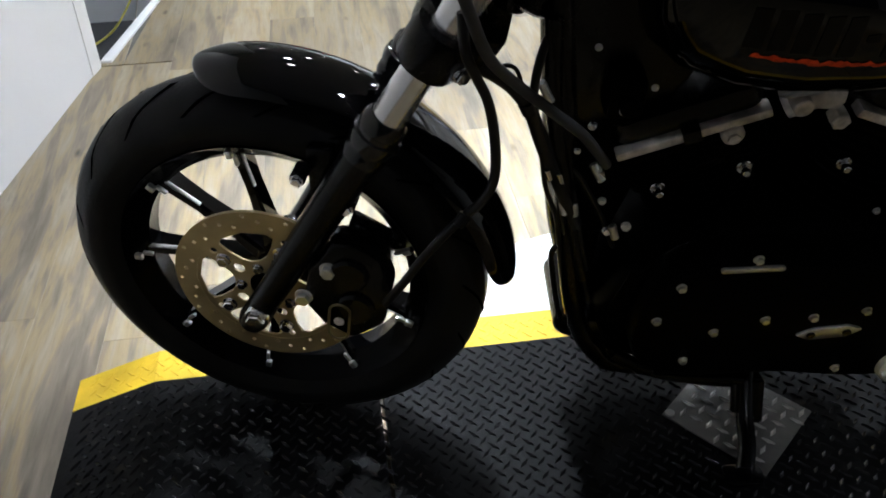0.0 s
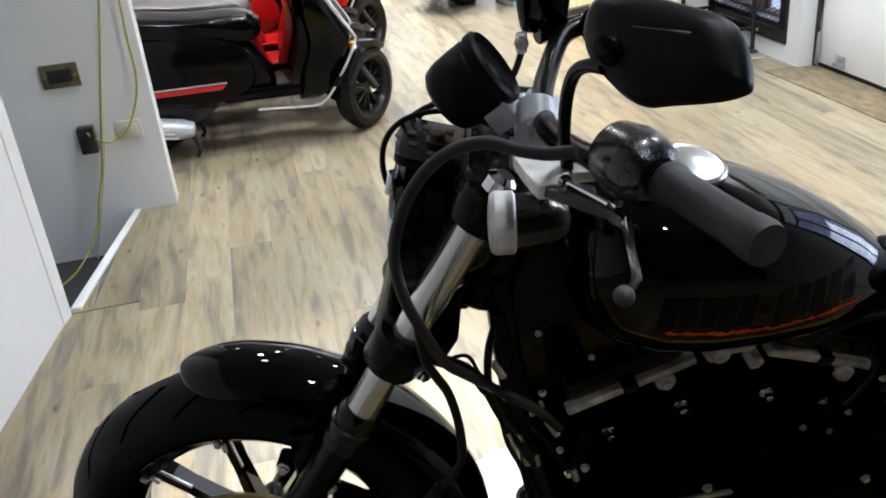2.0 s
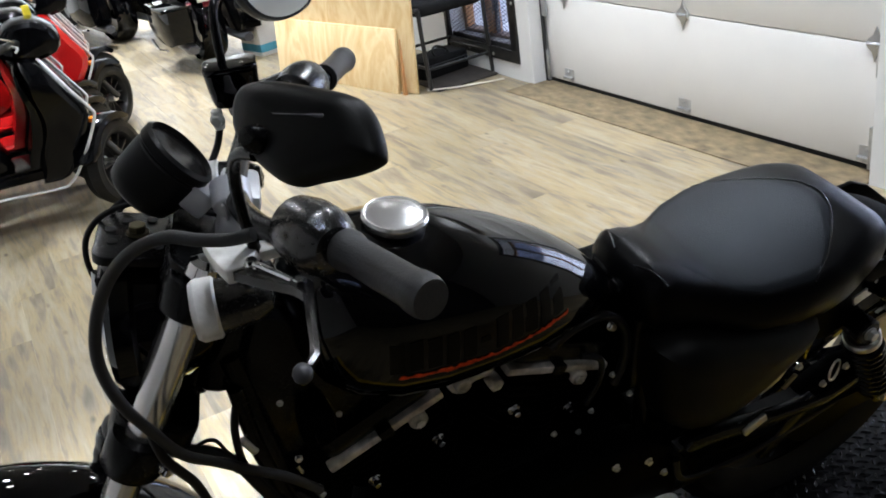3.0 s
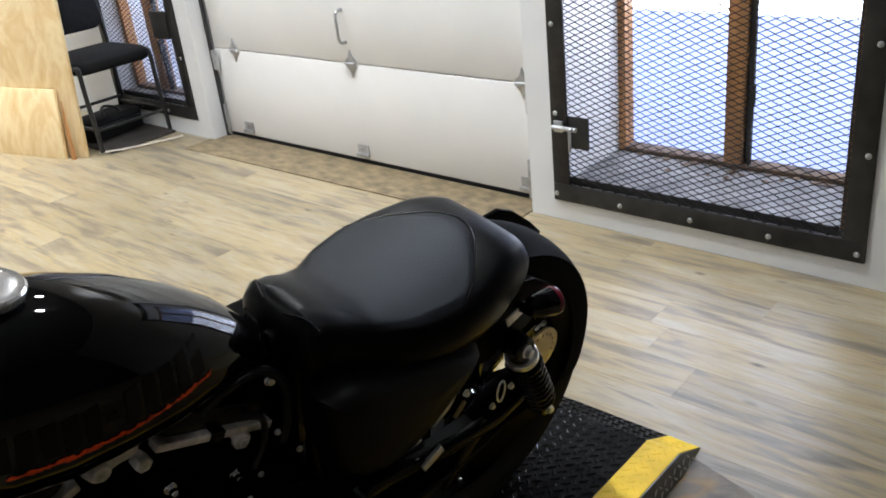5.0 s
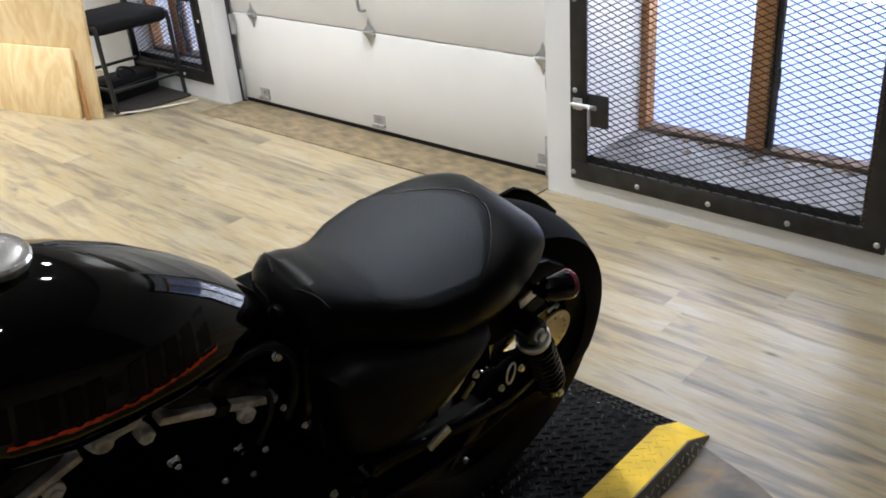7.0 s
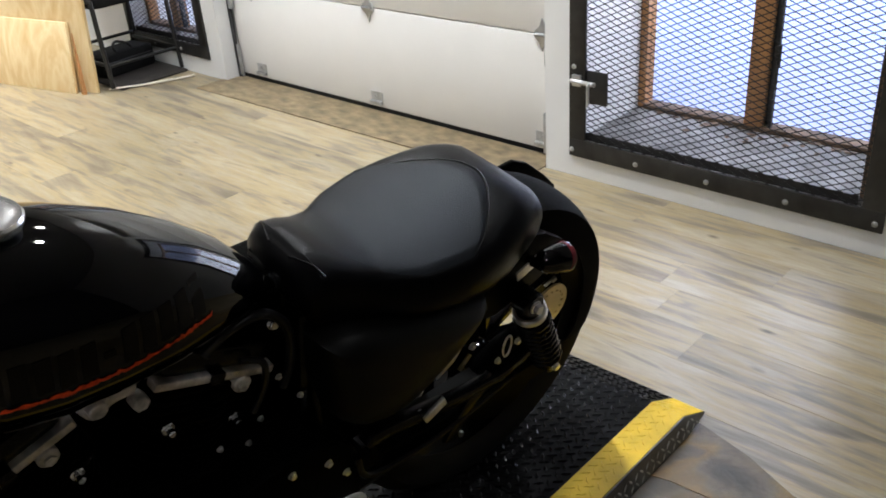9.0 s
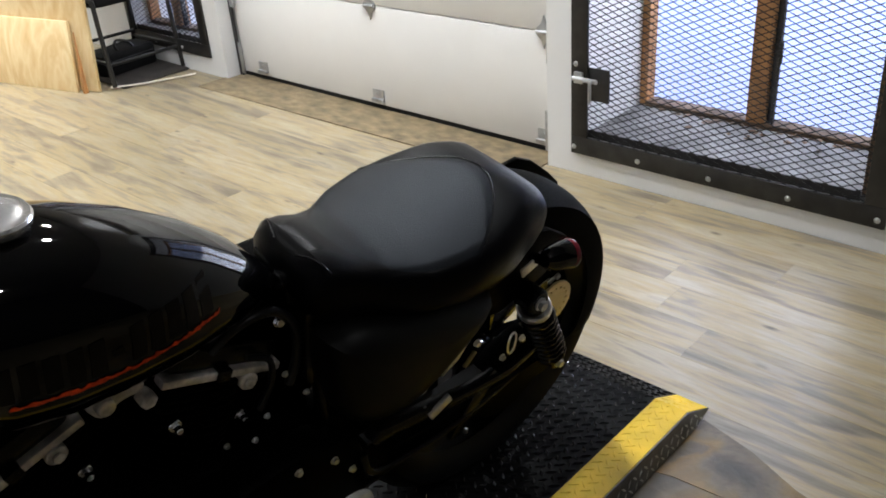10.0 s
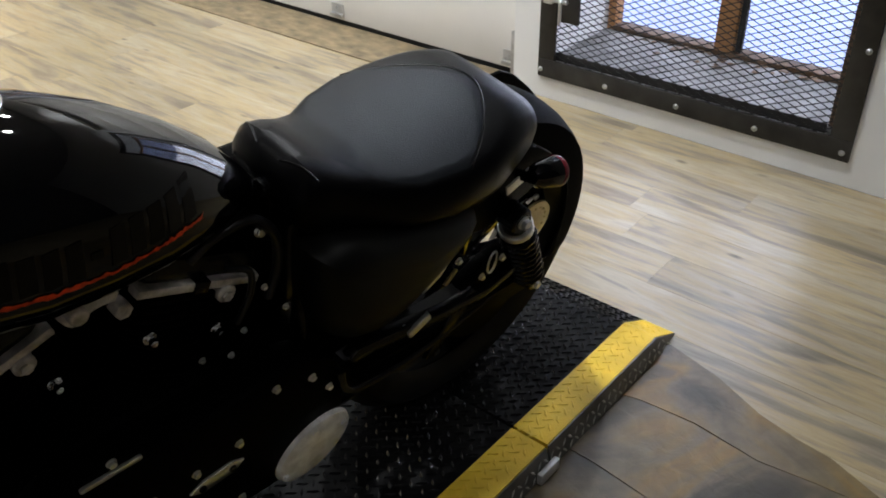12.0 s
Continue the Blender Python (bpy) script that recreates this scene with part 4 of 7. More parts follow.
sp("gauge_glass", lathe([(0.0445, 0.044), (0, 0.046)], 32, frame_at(g0, g1) @ Matrix.Diagonal((0.88, 0.88, 0.95, 1))), M["lens"], gauge, "dark gauge glass")
riser = sp("riser", join(moved(box(-0.022, -0.040, -0.055, 0.022, 0.040, 0.035, 0.008), Matrix.Translation((0.425, 0, 1.015)) @ Matrix.Rotation(radians(18), 4, "Y")), moved(box(-0.016, -0.03, 0.0, 0.016, 0.03, 0.06, 0.006), Matrix.Translation((0.395, 0, 1.03)) @ Matrix.Rotation(radians(-35), 4, "Y"))), M["brushed"], bike, "grey ribbed handlebar riser")
cap_at = Matrix.Translation((0.424, -0.040, 1.043)) @ Matrix.Rotation(radians(38), 4, "X") @ Matrix.Rotation(radians(90), 4, "X")
rcap = sp("riser_cap", lathe([(0, 0.010), (0.019, 0.010), (0.0235, 0.007), (0.025, 0.001), (0.025, -0.020), (0, -0.020)], 28, cap_at @ Matrix.Diagonal((0.88, 1.08, 1, 1))), M["brushed"], riser, "rounded pale riser clamp")
for dx in (-0.009, -0.002, 0.005, 0.012):
    sp("rib", moved(box(-0.0018, -0.019, 0.009, 0.0018, 0.019, 0.0135, 0.001), cap_at @ Matrix.Translation((dx, 0, 0))), M["brushed"], riser)
bars = sp("handlebar", tube([(0.600, 0.385, 1.045), (0.555, 0.26, 1.060), (0.50, 0.222, 1.065), (0.463, 0.18, 1.064), (0.443, 0.10, 1.056), (0.430, 0, 1.050), (0.435, -0.08, 1.053), (0.465, -0.17, 1.066), (0.523, -0.24, 1.077), (0.578, -0.352, 1.083)], 0.0125, 14), M["satin"], bike, "black low handlebar")
for a, b in (((0.529, -0.252, 1.078), (0.580, -0.357, 1.083)), ((0.558, 0.268, 1.059), (0.606, 0.402, 1.043))):
    sp("grip", lathe([(0.012, -0.004), (0.0195, -0.003), (0.0195, 0.004), (0.0168, 0.008), (0.0172, 0.096), (0.0186, 0.102), (0.0190, 0.114), (0.017, 0.121), (0, 0.122)], 28, frame_at(a, b)), M["grip"], bars, "black rubber grip")
for s, x, z, y in ((-1, 0.503, 1.082, -0.222), (1, 0.525, 1.066, 0.222)):
    sp("switch_housing", moved(lathe([(0, -0.036), (0.018, -0.036), (0.030, -0.028), (0.034, -0.006), (0.033, 0.014), (0.030, 0.024), (0.020, 0.034), (0, 0.035)], 24), Matrix.Translation((x, y, z)) @ Matrix.Rotation(radians(62 * s), 4, "Z") @ Matrix.Rotation(radians(90), 4, "Y")), M["switch"], bars, "black switch housing")
    sp("switch_button", moved(box(-0.007, -0.005, -0.006, 0.007, 0.005, 0.006, 0.002), Matrix.Translation((x + 0.004, y - 0.028, z + 0.008))), M["alu"], bars)
perch = sp("clutch_perch", join(slab([(0.397, -0.161), (0.412, -0.153), (0.440, -0.162), (0.452, -0.188), (0.442, -0.222), (0.420, -0.228), (0.407, -0.195)], 1.050, 1.066, 0.004), slab([(0.446, -0.176), (0.470, -0.178), (0.478, -0.196), (0.452, -0.200)], 1.052, 1.064, 0.003)), M["castalu"], bars, "satin silver clutch lever perch")
sp("clutch_lever", loft([[(x + dx, y, z + dz) for dx, dz in ((-0.0042 * w, -0.005), (0.0042 * w, -0.005), (0.0036 * w, 0.004), (-0.0036 * w, 0.004))] for x, y, z, w in ((0.424, -0.212, 1.058, 2.4), (0.440, -0.232, 1.060, 2.3), (0.462, -0.256, 1.062, 1.9), (0.482, -0.276, 1.064, 1.6), (0.489, -0.290, 1.064, 1.1))]), M["lever"], bars, "polished black clutch lever root")
sp("lever_link", join(rod((0.446, -0.226, 1.068), (0.478, -0.268, 1.068), 0.0032, n=10), bolt((0.444, -0.224, 1.066), (0, 0, 1), 0.0055), bolt((0.484, -0.274, 1.066), (0, 0, 1), 0.0058)), M["chrome"], bars, "bright lever pivot")
sp("lever_blade", loft([[(x + dx * w, y, z + dz * w) for dx, dz in ((-0.0045, -0.003), (0.0, -0.0045), (0.0045, -0.003), (0.0045, 0.002), (0.0, 0.004), (-0.0045, 0.002))] for x, y, z, w in ((0.489, -0.274, 1.064, 1.15), (0.489, -0.300, 1.064, 1.0), (0.488, -0.335, 1.065, 0.85), (0.488, -0.362, 1.066, 0.8), (0.487, -0.378, 1.066, 0.9), (0.480, -0.392, 1.066, 0.9))]), M["lever"], bars, "black lever blade, worn at its tip")
sp("lever_ball", lathe([(0, -0.007), (0.004, -0.006), (0.0065, -0.003), (0.0072, 0), (0.0065, 0.003), (0.004, 0.006), (0, 0.007)], 16, Matrix.Translation((0.476, -0.397, 1.066)) @ Matrix.Diagonal((1.1, 1.25, 1.1, 1))), M["greymetal"], bars, "polished lever ball end")
sp("master_cylinder", join(loft([[(0.438 + x * k, 0.222 + y * k, z) for x, y in rounded(-0.035, -0.029, 0.035, 0.029, 0.016)] for k, z in ((0.62, 1.060), (0.80, 1.063), (0.88, 1.072), (0.95, 1.090), (1.0, 1.108))]), rod((0.43, 0.20, 1.058), (0.49, 0.235, 1.062), 0.012)), M["paint"], bars, "black brake fluid reservoir")
sp("reservoir_lid", moved(slab(rounded(-0.0355, -0.0295, 0.0355, 0.0295, 0.016), 0.023, 0.031, 0.0028), Matrix.Translation((0.438, 0.222, 1.085))), M["paint"], bars)
sp("banjo_bolt", join(rod((0.410, 0.196, 1.038), (0.410, 0.196, 1.064), 0.0075), bolt((0.410, 0.192, 1.052), (-0.3, -1, 0), 0.008)), M["alu"], bars, "bright banjo bolt")
sp("front_brake_line", tube([(0.410, 0.196, 1.040), (0.400, 0.185, 1.015), (0.375, 0.15, 0.985), (0.345, 0.10, 0.96)], 0.0048), M["hose"], bars, "black brake line")
sp("brake_lever", loft([[(x + dx, y, z + dz) for dx, dz in ((-0.006, -0.005), (0.006, -0.005), (0.006, 0.005), (-0.006, 0.005))] for x, y, z in ((0.45, 0.24, 1.06), (0.475, 0.30, 1.055), (0.515, 0.36, 1.045), (0.53, 0.41, 1.03))]), M["satin"], bars, "black brake lever")

# mirrors
def mirror(name, hub, turn, stem, flip):
    pts = [(-0.041, 0.013), (-0.046, 0.030), (-0.044, 0.042), (-0.033, 0.049), (-0.008, 0.053), (0.036, 0.052), (0.069, 0.049), (0.085, 0.040), (0.097, 0.026), (0.107, 0.008), (0.104, 0.0), (0.086, -0.010), (0.054, -0.021), (0.037, -0.027), (0.020, -0.026), (0.0, -0.018), (-0.026, -0.004)]
    if flip < 0:
        pts = [(-0.030, 0.022), (-0.026, 0.044), (0.002, 0.052), (0.045, 0.048), (0.085, 0.034), (0.104, 0.012), (0.110, -0.018), (0.103, -0.034), (0.070, -0.042), (0.030, -0.040), (-0.004, -0.026), (-0.026, 0.0)]
        pts = [(-x * 0.93, z * 0.93) for x, z in pts]
    sm = smooth_path([(x, 0, z) for x, z in pts + pts[:1]], 4)[:-1]
    out = [(v.x, v.z) for v in sm]
    cx = sum(p[0] for p in out) / len(out)
    cz = sum(p[1] for p in out) / len(out)
    def ringat(k, y):
        return [(cx + (x - cx) * k, y, cz + (z - cz) * k) for x, z in out]
    shell = loft([ringat(0.30, -0.017), ringat(0.62, -0.0155), ringat(0.86, -0.011), ringat(0.97, -0.004), ringat(1.0, 0.004), ringat(0.985, 0.010)])
    m = STEER @ Matrix.Translation(hub) @ turn
    mir = part(name, shell, M["mirrorshell"], bike, "black mirror housing", m)
    part("mirror_glass", loft([ringat(0.90, 0.0102), ringat(0.89, 0.0118)]), M["mirror"], mir, "silver mirror glass", m)
    # grey bar paints the bright reflection along the shell's crease
    part("crease", box(min(0.010 * flip, 0.060 * flip), -0.0172, 0.0195, max(0.010 * flip, 0.060 * flip), -0.0130, 0.0235, 0.002), M["greymetal"], mir, "", m @ Matrix.Rotation(radians(-5 * flip), 4, "Y"))
    part("ball_joint", lathe([(0, 0.016), (0.008, 0.014), (0.012, 0.006), (0.012, 0)], 18, Matrix.Translation((0.0, -0.014, 0)) @ ON_Y), M["satin"], mir, "", m)
    sp("mirror_stem", tube(stem, 0.0060), M["satin"], mir, "black curved mirror stem")


mirror("mirror", (0.481, -0.2575, 1.189), pose(0, 0, 0, 0, 0, -42) @ pose(0, 0, 0, -40), [(0.448, -0.190, 1.060), (0.444, -0.196, 1.100), (0.445, -0.208, 1.140), (0.450, -0.226, 1.168), (0.459, -0.245, 1.181), (0.470, -0.264, 1.186)], 1)
mirror("mirror", (0.482, 0.285, 1.174), pose(0, 0, 0, 14, 0, 226), [(0.429, 0.222, 1.115), (0.430, 0.224, 1.165), (0.436, 0.240, 1.190), (0.452, 0.272, 1.192), (0.474, 0.292, 1.178)], -1)

# front turn signals
for s in (-1, 1):
    z = 0.994 if s < 0 else 0.975
    sig = sp("turn_signal", lathe([(0, -0.034), (0.012, -0.031), (0.020, -0.018), (0.023, 0.006), (0.0235, 0.018)], 26, frame_at((0.412, 0.166 * s, z), (0.37, 0.168 * s, z)) @ Matrix.Diagonal((1.2, 1.2, 1.25, 1))), M["switch"], bike, "black bullet turn signal")
    # the clear lens gets pale metal colour to paint its bright reflection
    sp("signal_rim", lathe([(0.0235, 0.010), (0.0262, 0.012), (0.0266, 0.026), (0.0235, 0.030), (0.012, 0.0315), (0, 0.032)], 26, frame_at((0.412, 0.166 * s, z), (0.37, 0.168 * s, z)) @ Matrix.Diagonal((1.2, 1.2, 1.25, 1))), M["castalu"], sig, "clear signal lens, coloured pale for its reflection")
    sp("signal_stem", rod((0.418, 0.16 * s, z), (0.44, 0.11 * s, z + 0.02), 0.010), M["satin"], sig)

# cables on the bars
sp("clutch_cable", tube([(0.452, -0.232, 1.100), (0.428, -0.222, 1.094), (0.402, -0.212, 1.094), (0.375, -0.20, 1.096), (0.343, -0.195, 1.086), (0.313, -0.19, 1.058), (0.291, -0.19, 1.018), (0.280, -0.19, 0.972), (0.286, -0.19, 0.922), (0.300, -0.17, 0.862), (0.318, -0.145, 0.800), (0.345, -0.12, 0.758), (0.385, -0.11, 0.722), (0.42, -0.10, 0.69), (0.45, -0.08, 0.64)], 0.0062, 12), M["grip"], bike, "thick black clutch cable in a wide loop")
for dy, dx in ((0.03, 0.0), (0.055, 0.016), (0.08, 0.032)):
    sp("wire", tube([(0.262 + dx, dy, 0.90), (0.242 + dx, dy, 0.945), (0.246 + dx, dy, 0.992), (0.273 + dx, dy, 1.021), (0.318 + dx * 0.6, dy, 1.030), (0.36, dy * 0.6, 1.022), (0.41, dy * 0.4, 1.00)], 0.0036, 8), M["hose"], bike, "thin black cable")
for p, q in (((0.262, 0.05, 0.955), (0.268, 0.052, 0.985)), ((0.255, -0.02, 0.95), (0.262, -0.02, 0.978)), ((0.275, 0.075, 0.965), (0.282, 0.075, 0.985))):
    sp("cable_connector", rod(p, q, 0.0075), M["chrome"], bike, "bright cable connector")

# frame
frame_ob = fp("frame", join(tube([(0.39, 0, 0.93), (0.45, 0, 0.88), (0.60, 0, 0.80), (0.80, 0, 0.71), (0.95, -0.02, 0.66)], 0.024),
    tube([(0.37, -0.03, 0.84), (0.385, -0.045, 0.70), (0.405, -0.06, 0.52), (0.43, -0.075, 0.34), (0.47, -0.085, 0.23), (0.55, -0.09, 0.185), (0.85, -0.09, 0.175), (1.05, -0.09, 0.25)], 0.015),
    tube([(0.37, 0.03, 0.84), (0.385, 0.045, 0.70), (0.405, 0.06, 0.52), (0.43, 0.075, 0.34), (0.47, 0.085, 0.23), (0.55, 0.09, 0.185), (0.85, 0.09, 0.175), (1.05, 0.09, 0.25)], 0.015),
    rod((0.345, 0, 0.79), (0.42, 0, 0.95), 0.036)), M["satin"], bike, "black tubular frame")

# horn and steering neck shroud fill the space before the engine
fp("neck_shroud", join(side_slab([(0.372, 0.74), (0.388, 0.66), (0.43, 0.625), (0.50, 0.64), (0.54, 0.72), (0.47, 0.86), (0.41, 0.90), (0.385, 0.84)], -0.045, 0.055, 0.012)), M["satin"], bike, "black neck shroud")
fp("coil_cover", side_slab([(0.40, 0.455), (0.47, 0.455), (0.51, 0.62), (0.44, 0.66), (0.395, 0.62)], -0.05, 0.055, 0.008), M["wrinkle"], bike, "black coil cover")
# added block that stops the bright floor showing through behind the engine
fp("airbox", join(box(0.87, -0.045, 0.47, 1.0, 0.085, 0.715, 0.02)), M["wrinkle"], bike, "black oil tank block added to darken the gap behind the engine")

# clips, ties and bolt heads along the front frame tubes
for k, (x, z) in enumerate(((0.409, 0.782), (0.416, 0.673), (0.433, 0.601), (0.403, 0.635), (0.444, 0.548), (0.458, 0.491), (0.479, 0.725), (0.449, 0.693), (0.482, 0.498))):
    fp("cable_clip", bolt((x, -0.078, z), (-0.3 + 0.1 * (k % 4), -1, 0.3), 0.0034 + 0.0010 * (k % 3)), M["chrome" if k % 2 else "alu"], bike, "small bright clip")

# engine
eng = fp("crankcase", join(side_slab([(0.46, 0.32), (0.48, 0.262), (0.52, 0.225), (0.60, 0.19), (0.90, 0.18), (1.02, 0.24), (1.05, 0.40), (0.98, 0.47), (0.80, 0.50), (0.60, 0.50), (0.49, 0.43)], -0.105, 0.12, 0.02)), M["wrinkle"], bike, "black V-twin crankcase")
prim = [(0.505, 0.395), (0.50, 0.33), (0.53, 0.265), (0.60, 0.235), (0.72, 0.235), (0.83, 0.215), (0.93, 0.215), (1.00, 0.27), (1.015, 0.36), (0.985, 0.445), (0.90, 0.485), (0.78, 0.475), (0.66, 0.49), (0.57, 0.485), (0.525, 0.45)]
cover = fp("primary_cover", side_slab([(v.x, v.z) for v in smooth_path([(x, 0, z) for x, z in prim + prim[:1]], 4)[:-1]], -0.150, -0.09, 0.012), M["wrinkle"], bike, "black primary case cover")
for x, z in ((0.547, 0.455), (0.527, 0.385), (0.612, 0.352), (0.678, 0.375), (0.745, 0.375), (0.815, 0.385), (0.583, 0.285), (0.818, 0.245), (0.878, 0.458), (0.943, 0.435), (0.978, 0.388), (0.634, 0.505)):
    fp("cover_bolt", bolt((x, -0.149, z), (0, -1, 0), 0.0058), M["alu"], cover)
fp("cover_groove", side_slab(rounded(0.590, 0.484, 0.672, 0.492, 0.0038), -0.1545, -0.149, 0.001), M["alu"], cover, "bright cast strip")
fp("clutch_inspection_cover", moved(lathe([(0, 0.012), (0.044, 0.012), (0.052, 0.008), (0.054, 0)], 36), Matrix.Translation((0.952, -0.150, 0.262)) @ ON_Y @ Matrix.Rotation(radians(30), 4, "Z") @ Matrix.Diagonal((1.4, 1.05, 1, 1))), M["castalu"], cover, "polished oval inspection cover")
for x, z in ((0.945, 0.312), (0.893, 0.238), (1.005, 0.288)):
    fp("cover_screw", bolt((x, -0.160, z), (0, -1, 0), 0.006), M["castalu"], cover)
fp("timing_plate", side_slab([(0.730, 0.338), (0.752, 0.352), (0.800, 0.356), (0.822, 0.346), (0.804, 0.330), (0.75, 0.326)], -0.155, -0.149, 0.002), M["alu"], cover, "small bright lens-shaped plate")
for x, z in ((0.750, 0.340), (0.800, 0.343)):
    fp("cover_screw", rod((x, -0.158, z), (x, -0.154, z), 0.006), M["satin"], cover)

fp("engine_core", side_slab([(0.56, 0.42), (0.84, 0.42), (0.80, 0.60), (0.72, 0.69), (0.64, 0.69), (0.58, 0.60)], -0.015, 0.07, 0.006), M["wrinkle"], bike, "black casting between the cylinders")


def cylinder(name, base, tilt, length=0.20):
    m = Matrix.Translation(base) @ Matrix.Rotation(radians(tilt), 4, "Y")
    prof = [(0, 0)]
    for k in range(11):
        z = 0.012 + k * length / 12
        prof += [(0.058, z), (0.078, z + 0.002), (0.078, z + 0.006), (0.058, z + 0.008)]
    prof += [(0.05, length), (0, length)]
    c = fp(name, lathe(prof, 36, m), M["wrinkle"], bike, "black finned cylinder")
    for k in range(5):
        part("head_fin", moved(slab(rounded(-0.088, -0.072, 0.088, 0.072, 0.02), length - 0.055 + 0.014 * k, length - 0.047 + 0.014 * k, 0.001), m), M["wrinkle"], c)
    part("head", moved(slab(rounded(-0.07, -0.058, 0.07, 0.058, 0.02), length - 0.06, length + 0.02), m), M["wrinkle"], c, "black finned cylinder head")
    part("rocker_box", moved(join(slab(rounded(-0.092, -0.070, 0.092, 0.070, 0.022), length + 0.032, length + 0.068, 0.008), slab(rounded(-0.088, -0.068, 0.088, 0.068, 0.02), length + 0.014, length + 0.021)), m), M["satin"], c, "black rocker box")
    part("rocker_strip", moved(box(-0.093, -0.077, length + 0.0185, 0.093, -0.055, length + 0.0315, 0.0025), m), M["strip"], c, "bright machined rocker gasket strip")
    part("strip_block", moved(box(-0.012, -0.0805, length + 0.016, 0.010, -0.06, length + 0.035, 0.002), m), M["satin"], c)
    for x, h in ((-0.055, -0.046), (0.052, -0.052)):
        part("plug_bolt", moved(join(rod((x, -0.078, length + h), (x, -0.066, length + h), 0.010, 0.006), rod((x, -0.090, length + h), (x, -0.078, length + h), 0.0055, n=6)), m), M["chrome"], c)
    part("strip_tab", moved(join(rod((0.045, -0.080, length + 0.008), (0.045, -0.06, length + 0.008), 0.014), rod((0.045, -0.084, length + 0.006), (0.045, -0.08, length + 0.006), 0.008, n=6)), m), M["strip"], c, "bright bolted tab")
    return c


cylinder("front_cylinder", (0.614, 0.012, 0.445), -20, 0.18)
cylinder("rear_cylinder", (0.739, 0.002, 0.447), 22, 0.18)
fp("intake", join(tube([(0.648, -0.05, 0.672), (0.675, -0.055, 0.690), (0.705, -0.05, 0.684)], 0.020), rod((0.655, -0.085, 0.690), (0.655, -0.05, 0.690), 0.012), rod((0.708, -0.082, 0.664), (0.708, -0.06, 0.664), 0.012, n=6)), M["strip"], bike, "cast aluminium intake elbow")
fp("injector_wires", join(*[tube([(0.63 + 0.012 * k, -0.07, 0.70), (0.635 + 0.013 * k, -0.085, 0.712 + 0.003 * k), (0.65 + 0.012 * k, -0.08, 0.722), (0.67 + 0.01 * k, -0.05, 0.735)], 0.003, 6) for k in range(4)]), M["galv"], bike, "braided wires")
fp("ignition_coil", join(box(0.43, -0.075, 0.675, 0.475, -0.03, 0.73, 0.008), rod((0.455, -0.085, 0.70), (0.455, -0.075, 0.70), 0.012)), M["wrinkle"], bike)
fp("oil_filter", join(rod((0.455, -0.055, 0.255), (0.455, 0.065, 0.255), 0.042, n=28), side_slab([(0.450, 0.27), (0.465, 0.235), (0.50, 0.212), (0.56, 0.215), (0.56, 0.25), (0.50, 0.29), (0.455, 0.30)], -0.085, -0.04, 0.012)), M["satin"], bike, "black oil filter")
fp("regulator_guard", tube([(0.405, -0.072, 0.465), (0.392, -0.075, 0.455), (0.392, -0.076, 0.425), (0.412, -0.078, 0.315), (0.424, -0.078, 0.300), (0.432, -0.076, 0.315), (0.418, -0.072, 0.44), (0.405, -0.072, 0.465)], 0.0042, 8), M["satin"], bike, "black wire guard loop")
fp("regulator", side_slab([(0.425, 0.46), (0.425, 0.345), (0.440, 0.310), (0.460, 0.30), (0.460, 0.46)], -0.05, 0.035, 0.006), M["wrinkle"], bike, "black finned regulator")
for k, pts in enumerate(([(0.375, -0.035, 0.80), (0.352, -0.058, 0.755), (0.349, -0.064, 0.690), (0.366, -0.064, 0.645), (0.385, -0.066, 0.60), (0.392, -0.07, 0.55), (0.40, -0.07, 0.50), (0.43, -0.08, 0.42), (0.45, -0.085, 0.35)],
                          [(0.385, -0.035, 0.80), (0.365, -0.055, 0.750), (0.372, -0.06, 0.690), (0.396, -0.062, 0.607), (0.421, -0.065, 0.566), (0.452, -0.07, 0.503), (0.47, -0.08, 0.46)],
                          [(0.38, -0.03, 0.79), (0.365, -0.05, 0.73), (0.376, -0.06, 0.63), (0.41, -0.07, 0.55), (0.425, -0.08, 0.48), (0.44, -0.085, 0.42)])):
    fp("wiring_loom", tube(pts, (0.0052, 0.0036, 0.0028)[k]), M["hose"], bike, "black wiring loom")
fp("clutch_hose", tube([(0.275, -0.072, 0.764), (0.304, -0.070, 0.744), (0.326, -0.070, 0.722), (0.345, -0.070, 0.690), (0.360, -0.070, 0.645), (0.376, -0.070, 0.602), (0.395, -0.072, 0.555), (0.418, -0.075, 0.500)], 0.0085, 12), M["hose"], bike, "thick black sleeved hose")
fp("switch_lead", tube([(0.300, -0.068, 0.752), (0.316, -0.070, 0.757), (0.326, -0.070, 0.749), (0.333, -0.071, 0.728), (0.345, -0.072, 0.700)], 0.0026, 8), M["hose"], bike, "thin black lead")
fp("switch_lead", tube([(0.352, -0.072, 0.668), (0.362, -0.073, 0.628), (0.372, -0.073, 0.570), (0.390, -0.074, 0.515), (0.402, -0.075, 0.44), (0.420, -0.075, 0.33)], 0.0034, 8), M["hose"], bike, "thin black lead")
fp("hose_clamp", rod((0.338, -0.072, 0.708), (0.345, -0.072, 0.692), 0.0105), M["satin"], bike)
for x, z, r in ((0.371, 0.600, 0.0055), (0.386, 0.594, 0.006), (0.4135, 0.655, 0.0045), (0.436, 0.597, 0.0075)):
    fp("lead_connector", rod((x - 0.002, -0.080, z + 0.008), (x + 0.003, -0.082, z - 0.007), r * 0.75, r * 0.6), M["chrome"], bike, "bright lead connector")
